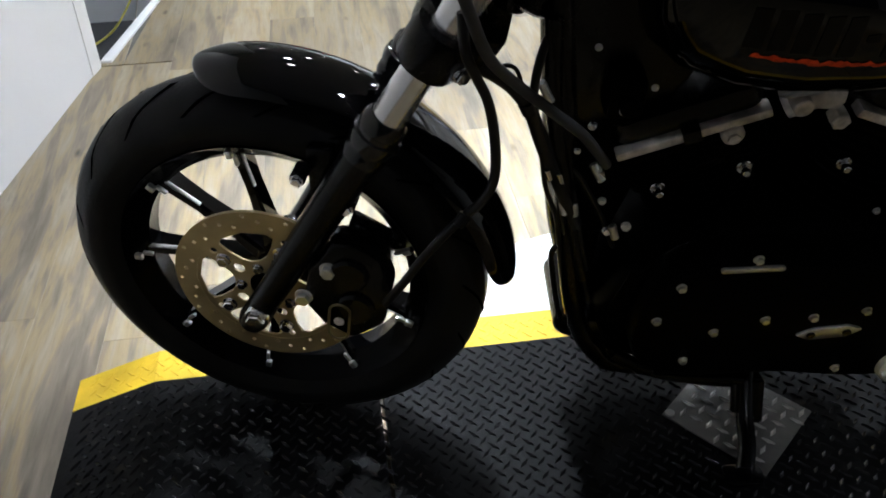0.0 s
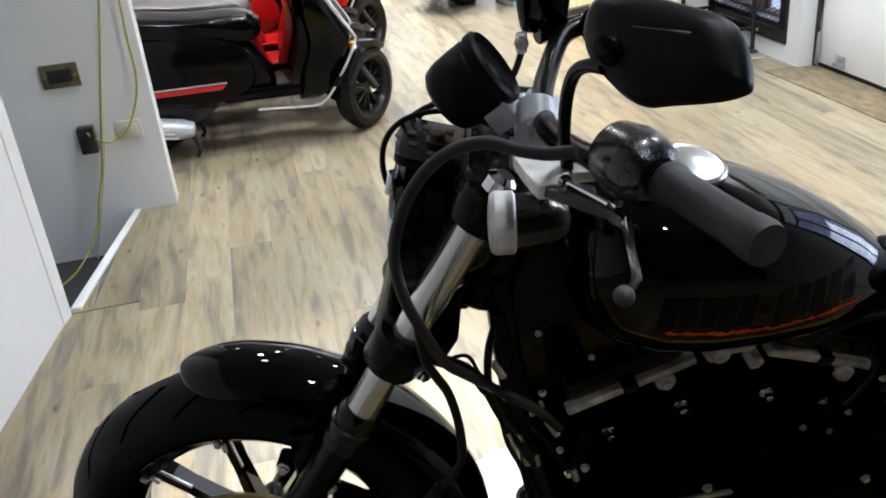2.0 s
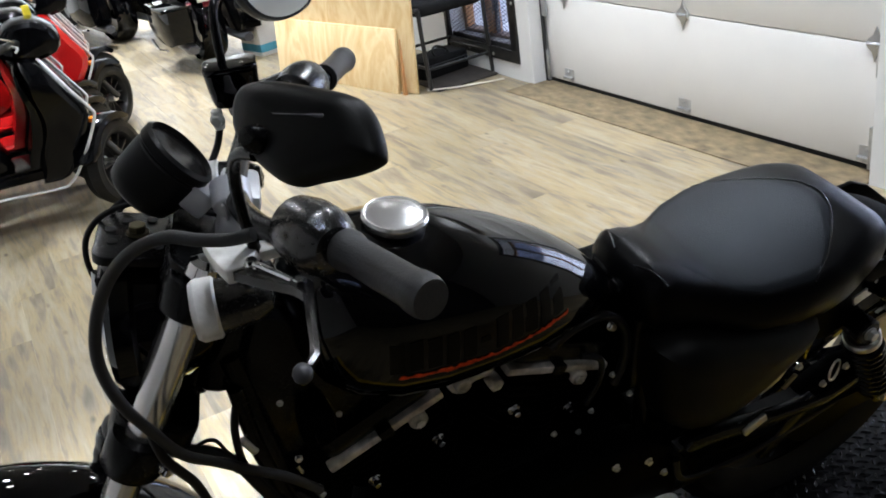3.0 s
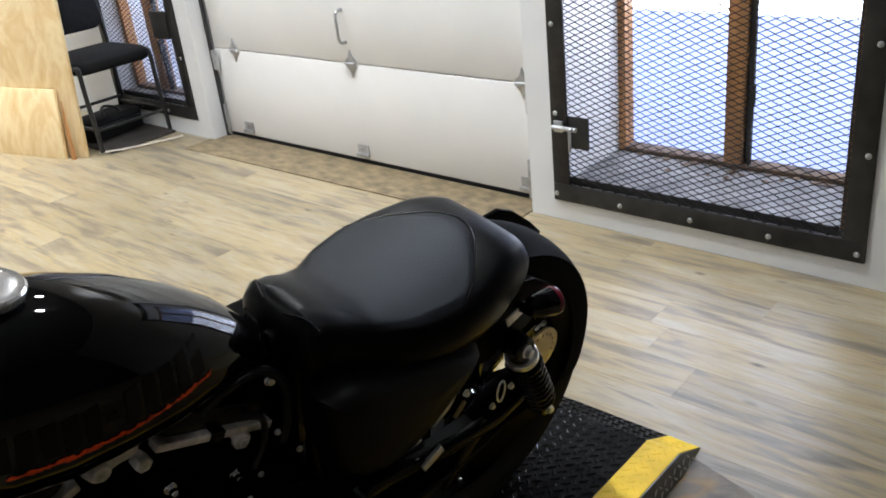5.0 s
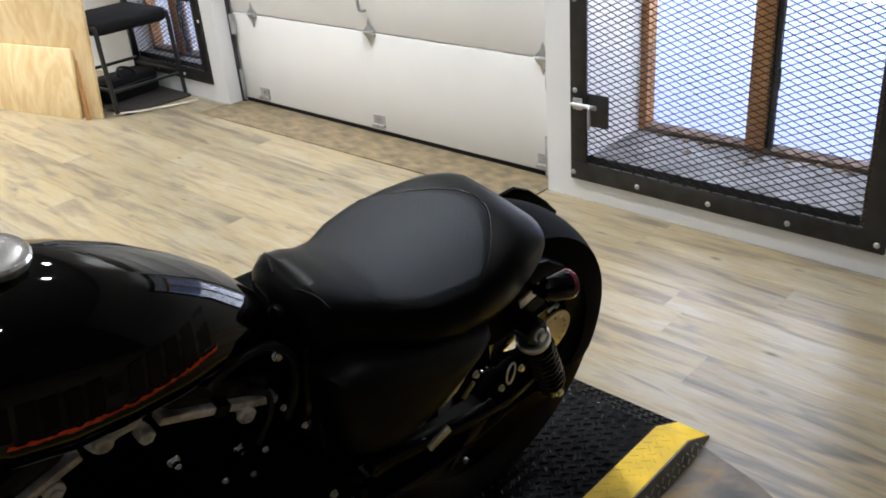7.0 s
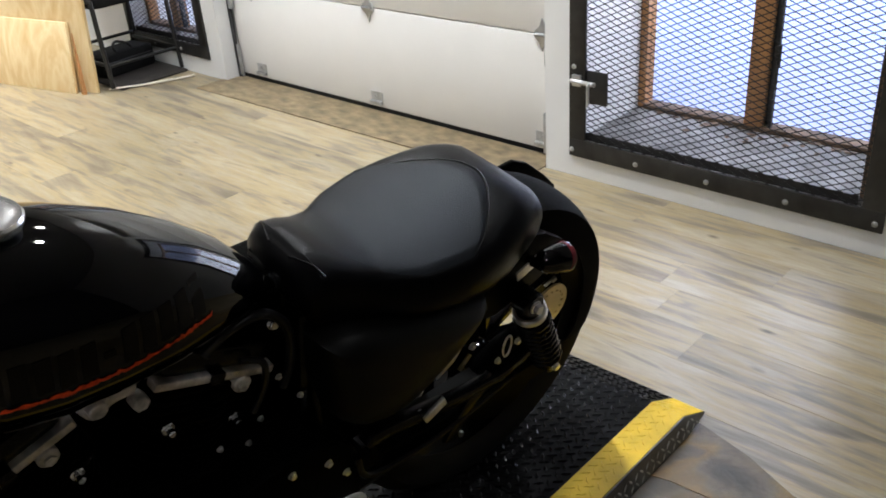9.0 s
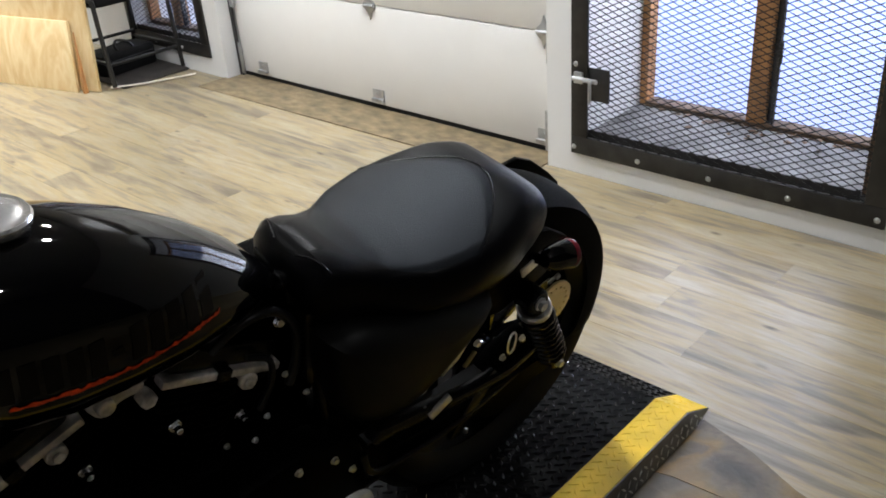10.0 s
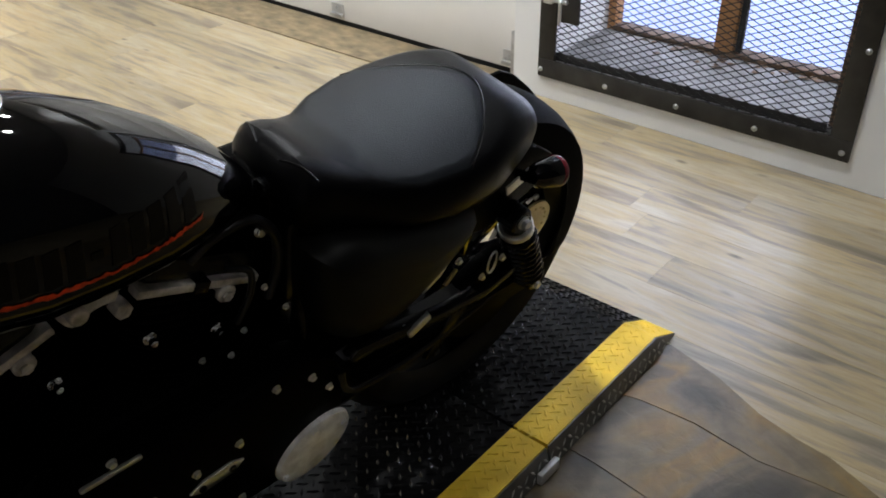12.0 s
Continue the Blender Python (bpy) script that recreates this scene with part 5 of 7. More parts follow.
fp("front_stay", tube([(0.365, -0.045, 0.80), (0.372, -0.055, 0.70), (0.390, -0.062, 0.60), (0.412, -0.070, 0.50), (0.436, -0.078, 0.40)], 0.011, 10), M["satin"], bike, "black stay beside the frame tube")
for p, q in (((0.425, -0.075, 0.610), (0.437, -0.085, 0.590)), ((0.395, -0.072, 0.545), (0.400, -0.076, 0.525)), ((0.41, -0.073, 0.54), (0.412, -0.077, 0.522)), ((0.462, -0.082, 0.505), (0.468, -0.088, 0.486)), ((0.355, -0.06, 0.725), (0.368, -0.064, 0.70))):
    fp("wire_connector", rod(p, q, 0.0055), M["alu"], bike, "bright wire connector")
fp("shift_rod", rod((0.56, -0.12, 0.205), (0.70, -0.13, 0.19), 0.006), M["satin"], bike, "black shift rod")
fp("footpeg_bracket", join(tube([(0.50, -0.09, 0.225), (0.56, -0.10, 0.188), (0.66, -0.11, 0.165), (0.74, -0.11, 0.155)], 0.012), rod((0.735, -0.11, 0.16), (0.735, -0.15, 0.10), 0.014), rod((0.700, -0.12, 0.17), (0.700, -0.15, 0.13), 0.010)), M["satin"], bike)
fp("side_stand", join(tube([(0.722, -0.09, 0.17), (0.712, -0.155, 0.130), (0.705, -0.205, 0.118), (0.690, -0.245, 0.115)], 0.014), moved(slab(rounded(-0.03, -0.02, 0.03, 0.02, 0.012), 0, 0.008, 0.002), Matrix.Translation((0.692, -0.246, 0.0985)) @ Matrix.Rotation(radians(-12.5), 4, "X"))), M["satin"], bike, "black side stand, folded out")

# tank
CY = -0.028
rings = []
for x, top, bot, w, e in ((0.448, 0.905, 0.835, 0.022, 2.0), (0.452, 0.928, 0.80, 0.050, 2.2), (0.470, 0.950, 0.765, 0.085, 2.3), (0.50, 0.958, 0.742, 0.108, 2.4), (0.55, 0.955, 0.726, 0.122, 2.4), (0.61, 0.949, 0.716, 0.125, 2.4), (0.68, 0.927, 0.712, 0.119, 2.3), (0.75, 0.895, 0.712, 0.106, 2.3), (0.81, 0.859, 0.714, 0.087, 2.2), (0.86, 0.820, 0.718, 0.065, 2.2), (0.895, 0.778, 0.724, 0.045, 2.1), (0.912, 0.755, 0.730, 0.026, 2.0), (0.916, 0.747, 0.736, 0.010, 2.0)):
    rings.append(oval(x, CY * (x - 0.2) / 0.6, (top + bot) / 2, w, top, bot, 40, e, -(top - bot) * 0.08))
tank = fp("fuel_tank", loft(rings), M["paint"], bike, "gloss black peanut fuel tank")


def tank_side(x, z, lift=0.0012):
    """A point on the tank's near side at x and height z, pushed out a little."""
    for r0, r1 in zip(rings, rings[1:]):
        if r0[0][0] <= x <= r1[0][0]:
            t = (x - r0[0][0]) / (r1[0][0] - r0[0][0])
            sec = [Vector(p).lerp(Vector(q), t) for p, q in zip(r0, r1)]
            sec = [p for p in sec if p.y <= sec[30].y + 1e-6]
            sec = sorted([p for p in sec], key=lambda p: p.z)
            for a, b in zip(sec, sec[1:]):
                if a.z <= z <= b.z:
                    p = a.lerp(b, (z - a.z) / max(b.z - a.z, 1e-6))
                    return Vector((x, p.y - lift, z))
            return Vector((x, sec[len(sec) // 2].y - lift, z))
    return Vector((x, -0.1, z))


cap0 = Vector((0.600, -0.020, 0.929))
capw = Vector((0.12, 0.0, 1)).normalized()
fp("cap_collar", lathe([(0.052, -0.012), (0.047, 0.002), (0.041, 0.010), (0.036, 0.012)], 36, frame_at(cap0, cap0 + capw)), M["paint"], tank)
fp("fuel_cap", lathe([(0.034, 0.006), (0.035, 0.020), (0.040, 0.022), (0.0415, 0.026), (0.0415, 0.031), (0.039, 0.034), (0.036, 0.033), (0.030, 0.0345), (0.015, 0.0365), (0, 0.037)], 40, frame_at(cap0, cap0 + capw)), M["tube"], tank, "bright domed fuel cap")


def badge_quad(x0, x1, z0, z1, slant=0.0):
    n = 6
    rows = [[tank_side(x0 + (x1 - x0) * i / n + slant * j, (z0 + (z1 - z0) * j)) for i in range(n + 1)] for j in (0.0, 0.5, 1.0)]
    return loft(rows, closed=False, caps=False)


# tank lettering as plain bars, with an uneven orange stripe under it
def stripe_z(x):
    u = (x - 0.55) / 0.25
    return 0.809 - 0.013 * u - 0.007 * math.sin(math.pi * max(0.0, min(1.0, u)))


rnd = random.Random(4)
xs = [0.545 + 0.00402 * k for k in range(63)]
low = [tank_side(x, stripe_z(x) - 0.0005 - 0.0026 * rnd.random()) for x in xs]
mid = [tank_side(x, stripe_z(x)) for x in xs]
high = [tank_side(x + 0.002, stripe_z(x) + 0.0010 + 0.0046 * rnd.random()) for x in xs]
fp("tank_stripe", loft([low, mid, high], closed=False, caps=False), M["orange"], tank, "ragged orange stripe")
for k in range(11):
    x = 0.535 + 0.0235 * k
    if k == 5:
        bm = badge_quad(x + 0.003, x + 0.016, stripe_z(x) + 0.026, stripe_z(x) + 0.034)
    else:
        bm = badge_quad(x, x + 0.0175, stripe_z(x) + 0.009, stripe_z(x) + 0.052, 0.004)
    fp("lettering_bar", bm, M["decal"], tank, "faded dark letter block")
fp("tank_mount", join(rod((0.915, -0.055, 0.738), (0.950, -0.055, 0.735), 0.014), box(0.925, -0.065, 0.69, 0.97, 0.02, 0.750, 0.008)), M["satin"], bike, "black rubber tank mount")
fp("seat_bolt", bolt((0.945, -0.055, 0.765), (0.2, -0.5, 1), 0.009), M["chrome"], bike)
fp("frame_bolt", bolt((0.905, -0.072, 0.684), (0, -1, 0.2), 0.007), M["chrome"], bike)

# seat: low nose, wide dished pan, raised back
SY = -0.045
srings, sprof = [], []
for x, zt, w, zb, dish, flat in ((0.926, 0.742, 0.030, 0.732, 0.0, 0.44), (0.928, 0.764, 0.058, 0.718, 0.0, 0.44), (0.936, 0.780, 0.076, 0.702, 0.0, 0.46), (0.952, 0.788, 0.086, 0.690, 0.0, 0.48), (0.978, 0.781, 0.091, 0.682, -0.003, 0.54), (1.01, 0.763, 0.098, 0.674, -0.005, 0.64), (1.05, 0.746, 0.112, 0.666, -0.009, 0.78), (1.10, 0.741, 0.138, 0.660, -0.012, 0.87), (1.16, 0.743, 0.152, 0.656, -0.014, 0.89), (1.22, 0.750, 0.152, 0.654, -0.014, 0.86), (1.265, 0.759, 0.144, 0.655, -0.012, 0.80), (1.295, 0.766, 0.134, 0.658, -0.009, 0.74), (1.312, 0.767, 0.127, 0.660, -0.006, 0.72), (1.332, 0.765, 0.121, 0.662, -0.004, 0.70), (1.352, 0.760, 0.112, 0.666, -0.002, 0.68), (1.364, 0.749, 0.104, 0.670, 0.0, 0.66), (1.370, 0.733, 0.090, 0.676, 0.0, 0.64), (1.372, 0.705, 0.075, 0.690, 0.0, 0.62)):
    # half section: crowned pan, tight rolled rim, steep skirt, underside
    half = []
    for k in range(9):
        f = flat * k / 8
        half.append((f * w, zt - dish * (1 - (f / flat) ** 2)))
    for k in range(1, 6):
        b_ = math.pi / 2 * k / 5
        half.append((w * (flat + (1 - flat) * math.sin(b_)), zt - 0.030 * (1 - math.cos(b_)) - 0.006 * k / 5))
    half += [(w * 0.985, zt - 0.036 - (zt - 0.036 - zb) * 0.5), (w * 0.91, zb + 0.006), (w * 0.86, zb), (w * 0.45, zb)]
    sprof.append((x, w, half[:14]))
    right = [(x, SY + y, max(z, zb)) for y, z in half]
    left = [(x, SY - y, max(z, zb)) for y, z in half[:0:-1]]
    srings.append(right + [(x, SY, zb)] + left)
seat = fp("seat", loft(srings), M["shadedvinyl"], bike, "black solo seat")


def seat_top(x, f):
    """A point on the seat's upper skin at x; f from -1 (near edge) to 1."""
    def height(w, half):
        q = abs(f) * w
        for (ya, za), (yb, zb_) in zip(half, half[1:]):
            if ya <= q <= yb:
                return za + (zb_ - za) * (q - ya) / max(yb - ya, 1e-6)
        return half[-1][1]
    for (xa, wa, ha), (xb, wb, hb) in zip(sprof, sprof[1:]):
        if xa <= x <= xb:
            t = (x - xa) / (xb - xa)
            return Vector((x, SY + f * (wa + (wb - wa) * t), height(wa, ha) * (1 - t) + height(wb, hb) * t))
    return Vector((x, SY, 0.75))


# the shield-shaped insert of the pan, slightly raised, with a crease round it
def insert_back(f):
    return 1.303 - 0.150 * f * f


def insert_front(f):
    return 0.992 + 0.095 * abs(f) ** 2.6


rows = []
for i in range(29):
    f = -0.93 + 1.86 * i / 28
    a, b = insert_front(f), insert_back(f)
    row = []
    for k in range(25):
        u = k / 24
        edge = min(u * 1.3, (1 - u) * 16, (0.93 - abs(f)) * 22, 1.0)
        edge = math.sqrt(max(0.0, 1 - (1 - edge) ** 2))
        p = seat_top(a + (b - a) * u, f)
        row.append(p + Vector((0, 0, -0.001 + 0.0048 * edge)))
    rows.append(row)
fp("seat_insert", loft(rows, closed=False, caps=False), M["leather"], seat, "smooth black vinyl pan insert")
rim_line = [seat_top(insert_back(f), f) + Vector((0.001, 0, 0.0004)) for f in [-0.93 + 1.86 * k / 40 for k in range(41)]]
fp("seat_seam", tube(rim_line, 0.0012, 6, 1), M["satin"], seat, "stitched welt round the pan")
for sgn in (-1, 1):
    fp("seat_seam", tube([seat_top(0.938 + 0.004 * k, sgn * (0.30 + 0.115 * k)) + Vector((0, 0, 0.0004)) for k in range(6)], 0.0016, 6, 3), M["satin"], seat, "piped edge of the seat nose")


# side cover and oil tank
sc = [(0.938, 0.672), (0.942, 0.590), (0.962, 0.515), (1.008, 0.474), (1.07, 0.467), (1.14, 0.492), (1.21, 0.537), (1.262, 0.582), (1.252, 0.604), (1.15, 0.642), (1.06, 0.670), (0.98, 0.687)]
rows = []
for k, y in ((0.30, -0.186), (0.60, -0.182), (0.78, -0.174), (0.91, -0.160), (0.98, -0.142), (1.0, -0.120), (1.0, -0.05)):
    cx, cz = 1.07, 0.585
    rows.append([(cx + (v.x - cx) * k, y, cz + (v.z - cz) * k) for v in smooth_path([(x, 0, z) for x, z in sc + sc[:1]], 3)[:-1]])
fp("side_cover", loft(rows), M["cover"], bike, "black battery side cover")
fp("disc_edge", moved(pierced([(0.050 * math.cos(math.pi * k / 20), 0.050 * math.sin(math.pi * k / 20)) for k in range(40)], [[(0.036 * math.cos(a) + 0.0036 * math.cos(math.pi * j / 4), 0.036 * math.sin(a) + 0.0036 * math.sin(math.pi * j / 4)) for j in range(8)] for a in [math.pi * k / 8 for k in range(16)]], 0.005), Matrix.Translation((1.495, -0.104, 0.424)) @ ON_Y), M["disc"], bike, "bronze drilled disc behind the shock")
fp("engine_hose", tube([(0.80, -0.075, 0.690), (0.834, -0.085, 0.722), (0.886, -0.085, 0.722), (0.920, -0.085, 0.680), (0.925, -0.085, 0.62), (0.91, -0.085, 0.57)], 0.007), M["hose"], bike, "black hose")
fp("oil_hose", tube([(0.845, -0.085, 0.66), (0.875, -0.092, 0.645), (0.878, -0.09, 0.60), (0.86, -0.085, 0.55)], 0.005), M["hose"], bike, "black hose")
fp("frame_junction", join(box(0.93, -0.10, 0.55, 0.985, 0.04, 0.70, 0.012), rod((0.955, -0.10, 0.47), (0.955, -0.10, 0.62), 0.012)), M["satin"], bike)
for x, y, z in ((0.90, -0.09, 0.60), (0.925, -0.105, 0.56), (0.87, -0.085, 0.53), (0.80, -0.09, 0.52), (0.845, -0.09, 0.50)):
    fp("small_bolt", bolt((x, y, z), (0, -1, 0), 0.0042), M["alu"], bike)

# rear wheel, fender and swingarm
RW = (1.360, -0.03, 0.345)
wheel(fp, RW, 0.315, 0.075, 0.228, 15, "rear_wheel", 1)
fender(fp, (1.342, -0.03, 0.386), 0.322, 0.083, 116, -32, "rear_fender", "black chopped rear fender", drop=0.05, material="fendercoat")
fp("fender_strut", side_slab([(1.17, 0.62), (1.20, 0.555), (1.30, 0.530), (1.40, 0.560), (1.46, 0.590), (1.45, 0.625), (1.40, 0.660), (1.33, 0.680), (1.24, 0.680)], -0.138, -0.122, 0.004), M["wrinkle"], bike, "black fender strut")
fp("fender_strut", side_slab([(1.44, 0.655), (1.52, 0.660), (1.560, 0.641), (1.620, 0.592), (1.660, 0.552), (1.640, 0.520), (1.57, 0.520), (1.50, 0.560), (1.44, 0.60)], 0.051, 0.062, 0.003), M["wrinkle"], bike, "black fender strut")
fp("strut_plate", moved(box(-0.027, -0.002, -0.010, 0.027, 0.002, 0.010, 0.001), Matrix.Translation((1.349, -0.150, 0.619)) @ Matrix.Rotation(radians(-20), 4, "Y")), M["alu"], bike, "bright strut insert")
sig = fp("rear_turn_signal", lathe([(0, -0.034), (0.012, -0.031), (0.020, -0.018), (0.024, 0.006), (0.0255, 0.020)], 26, frame_at((1.362, -0.186, 0.652), (1.414, -0.190, 0.643))), M["paint"], bike, "black bullet tail signal")
fp("signal_lens", lathe([(0.0255, 0.020), (0.0265, 0.024), (0.0255, 0.030), (0.013, 0.034), (0, 0.035)], 26, frame_at((1.362, -0.186, 0.652), (1.414, -0.190, 0.643))), M["redlens"], sig, "dark red lens")
fp("signal_stem", rod((1.355, -0.14, 0.625), (1.365, -0.19, 0.638), 0.009), M["satin"], sig)
for s in (-1, 1):
    y = RW[1] + 0.122 * s
    a, b = Vector((1.357, y, 0.545)), Vector((1.455, y, 0.345))
    sh = fp("shock_absorber", rod(a + (b - a) * 0.02, b, 0.023, n=20), M["satin"], bike, "black coil-over rear shock")
    fp("shock_eye", rod(a + Vector((0, -0.022, 0)), a + Vector((0, 0.022, 0)), 0.024, n=24), M["satin"], sh)
    fp("shock_bolt", bolt(a + Vector((0, 0.022 * s, 0)), (0, s, 0), 0.010), M["alu"], sh)
    fp("shock_collar", rod(a + (b - a) * 0.13, a + (b - a) * 0.20, 0.0310, n=24), M["alu"], sh, "bright adjuster ring")
    w = (b - a).normalized()
    sx = w.cross(Vector((0, 1, 0)))
    L = (b - a).length
    coil = [a + w * (L * (0.22 + 0.66 * k / 90)) + 0.029 * (math.cos(k * 0.62) * sx + math.sin(k * 0.62) * Vector((0, 1, 0))) for k in range(91)]
    fp("spring", tube(coil, 0.0060, 8, 1), M["satin"], sh, "black coil spring")
    fp("lower_eye", rod(b + Vector((0, -0.02, 0)), b + Vector((0, 0.02, 0)), 0.018), M["satin"], sh)
    fp("lower_bolt", bolt(b + Vector((0, 0.02 * s, 0)), (0, s, 0), 0.008), M["alu"], sh)
    fp("swingarm", loft([[(x, RW[1] + s * 0.108 + dy, z + dz) for dy, dz in ((-0.014, -0.022), (0.014, -0.022), (0.014, 0.022), (-0.014, 0.022))] for x, z in ((1.05, 0.355), (1.20, 0.340), (1.36, 0.335), (1.46, 0.335))]), M["wrinkle"], bike, "black swingarm")
part("belt_guard", side_slab([(1.045, 0.410), (1.06, 0.425), (1.12, 0.415), (1.25, 0.385), (1.36, 0.375), (1.44, 0.395), (1.44, 0.380), (1.36, 0.355), (1.24, 0.365), (1.10, 0.395), (1.055, 0.395)], -0.165, -0.14, 0.004), M["satin"], bike, "black belt guard", Matrix.Translation((-0.04, 0, 0.030)))
part("lower_belt_guard", tube([(1.035, -0.155, 0.39), (1.045, -0.16, 0.345), (1.09, -0.16, 0.325), (1.20, -0.158, 0.315), (1.32, -0.15, 0.318), (1.41, -0.145, 0.33)], 0.007), M["satin"], bike, "black lower guard rail", Matrix.Translation((-0.04, 0, 0.025)))
fp("drive_belt", join(box(1.02, -0.135, 0.395, 1.40, -0.112, 0.401), box(1.02, -0.135, 0.288, 1.40, -0.112, 0.294)), M["rubber"], bike, "black drive belt")
fp("belt_pulley", lathe([(0.060, -0.012), (0.098, -0.012), (0.100, 0.0), (0.098, 0.012), (0.060, 0.012), (0.060, -0.012)], 48, Matrix.Translation((RW[0], -0.124, RW[2])) @ ON_Y), M["wrinkle"], bike, "black belt pulley")
fp("passenger_peg_bracket", join(side_slab([(1.19, 0.30), (1.215, 0.295), (1.30, 0.40), (1.285, 0.42), (1.25, 0.40)], -0.158, -0.146, 0.003)), M["satin"], bike)
fp("bracket_pad", moved(box(-0.024, -0.004, -0.009, 0.024, 0.004, 0.009, 0.002), Matrix.Translation((1.146, -0.166, 0.428)) @ Matrix.Rotation(radians(-25), 4, "Y")), M["alu"], bike, "bright silver tab")
fp("bracket_blade", moved(side_slab([(-0.04, -0.006), (0.0, -0.010), (0.035, 0.004), (0.02, 0.010)], -0.162, -0.157, 0.001), Matrix.Translation((1.178, 0, 0.519)) @ Matrix.Rotation(radians(-34), 4, "Y")), M["alu"], bike, "bright blade-shaped plate")
fp("brass_tag", moved(box(-0.016, -0.002, -0.005, 0.016, 0.002, 0.005, 0.001), Matrix.Translation((1.211, -0.160, 0.492)) @ Matrix.Rotation(radians(-48), 4, "Y")), M["brass"], bike, "small brass tag")
fp("key_ring_plate", tube([(1.320 + 0.010 * math.cos(a), -0.158, 0.463 + 0.024 * math.sin(a)) for a in [k * math.pi / 6 for k in range(13)]], 0.002, 6, 2), M["alu"], bike, "thin bright oval ring")
for x, z in ((1.227, 0.517), (1.300, 0.440), (1.346, 0.460), (1.12, 0.430)):
    fp("small_bolt", bolt((x, -0.156, z), (0, -1, 0), 0.0055), M["alu"], bike)


# ---------------------------------------------------------------- display platform of tread plate
def lozenges(test, height, pitch, size=0.0122, wide=0.0036, tall=0.0016):
    """Raised tread bars, turned this way and that, wherever test(x, y) allows; height(x, y) is the plate's surface."""
    verts, faces = [], []
    q = pitch * 0.7071
    for i in range(-40, 150):
        for j in range(-60, 80):
            x, y = i * q, j * q
            if (i + j) % 2 or not test(x, y):
                continue
            s = 1 if j % 2 else -1
            c = 0.7071
            n = len(verts)
            for u, v, w in ((-size, 0, 0), (0, -wide, 0), (size, 0, 0), (0, wide, 0), (-size * 0.66, 0, tall), (size * 0.66, 0, tall)):
                px, py = x + c * (u - s * v), y + c * (s * u + v)
                verts.append((px, py, height(px, py) + w - 0.0002 * (w == 0)))
            faces += [(n, n + 1, n + 5, n + 4), (n + 1, n + 2, n + 5), (n + 2, n + 3, n + 4, n + 5), (n + 3, n, n + 4)]
    me = bpy.data.meshes.new("tread")
    me.from_pydata(verts, [], faces)
    return me


X0, X1, X2, X3 = -0.378, -0.226, 1.768, 1.868
Y0, Y1 = -0.478, 0.118
YB = 0.078          # width of the yellow bands


def plate_z(x, y=0):
    if x < X1:
        return 0.004 + (ZP - 0.004) * (x - X0) / (X1 - X0)
    if x > X2:
        return 0.004 + (ZP - 0.004) * (X3 - x) / (X3 - X2)
    return ZP


platform = thing("display_platform", "low black tread-plate display platform with yellow edges", "platform")
SEAMS = [X0, 0.163, 1.349, X3]
for a, b in zip(SEAMS, SEAMS[1:]):
    a2, b2 = a + (0.0035 if a > X0 else 0), b - (0.0035 if b < X3 else 0)
    cuts = [a2] + [c for c in (X1, X2) if a2 < c < b2] + [b2]
    for y0, y1, mt, nm in ((Y0 + YB, Y1 - YB, "plate", "deck"), (Y0, Y0 + YB, "yellow", "edge_band"), (Y1 - YB, Y1, "yellow", "edge_band")):
        rows_ = [[(x, y0, 0.001), (x, y1, 0.001), (x, y1, plate_z(x)), (x, y0, plate_z(x))] for x in cuts]
        part(nm, loft(rows_), M[mt], platform, "yellow painted edge band" if mt == "yellow" else "black tread-plate deck", flat=True)
    part("side_skirt", loft([[(x, Y0 - 0.015 * plate_z(x) / ZP, 0.0045), (x, Y0 - 0.001, 0.0045), (x, Y0 - 0.001, plate_z(x) - 0.002), (x, Y0 - 0.003, plate_z(x) - 0.002)] for x in cuts]), M["padplate"], platform, "bare metal side skirt", flat=True)
for mt, mt2, test in (("plate", "wornglint", lambda x, y: X0 + 0.02 < x < X3 - 0.02 and Y0 + YB + 0.012 < y < Y1 - YB - 0.012), ("yellow", "yellow", lambda x, y: X0 + 0.02 < x < X3 - 0.02 and (Y0 + 0.012 < y < Y0 + YB - 0.012 or Y1 - YB + 0.012 < y < Y1 - 0.012))):
    me = lozenges(test, plate_z, 0.0195, tall=0.0036 if mt == "plate" else 0.0013)
    me.materials.append(M[mt2])
    ob = new("raised_tread", me)
    ob.parent = platform
    tagged(ob, "raised tread bars", kind="stuff")
# skirt bars
verts, faces = [], []
for i in range(105):
    x = X0 + 0.03 + i * 0.0208
    for j in range(2):
        z = 0.013 + 0.018 * j
        if z + 0.008 > plate_z(x):
            continue
        s = 1 if (i + j) % 2 else -1
        n0 = len(verts)
        yk = lambda zz: Y0 - 0.004 - 0.0115 * (1 - zz / ZP)
        for u, v, w in ((-0.010, 0, 0), (0, -0.003, 0), (0.010, 0, 0), (0, 0.003, 0), (-0.005, 0, 0.0016), (0.005, 0, 0.0016)):
            px, pz = x + 0.7071 * (u - s * v), z + 0.7071 * (s * u + v)
            verts.append((px, yk(pz) - w, pz))
        faces += [(n0, n0 + 1, n0 + 5, n0 + 4), (n0 + 1, n0 + 2, n0 + 5), (n0 + 2, n0 + 3, n0 + 4, n0 + 5), (n0 + 3, n0, n0 + 4)]
me = bpy.data.meshes.new("tread")
me.from_pydata(verts, [], faces)
me.materials.append(M["bareplate"])
ob = new("skirt_tread", me)
ob.parent = platform
tagged(ob, "raised tread bars", kind="stuff")
part("joint_bracket", box(1.30, Y0 - 0.026, 0.0045, 1.36, Y0 - 0.014, 0.030, 0.002), M["bareplate"], platform, "bare metal joining bracket")


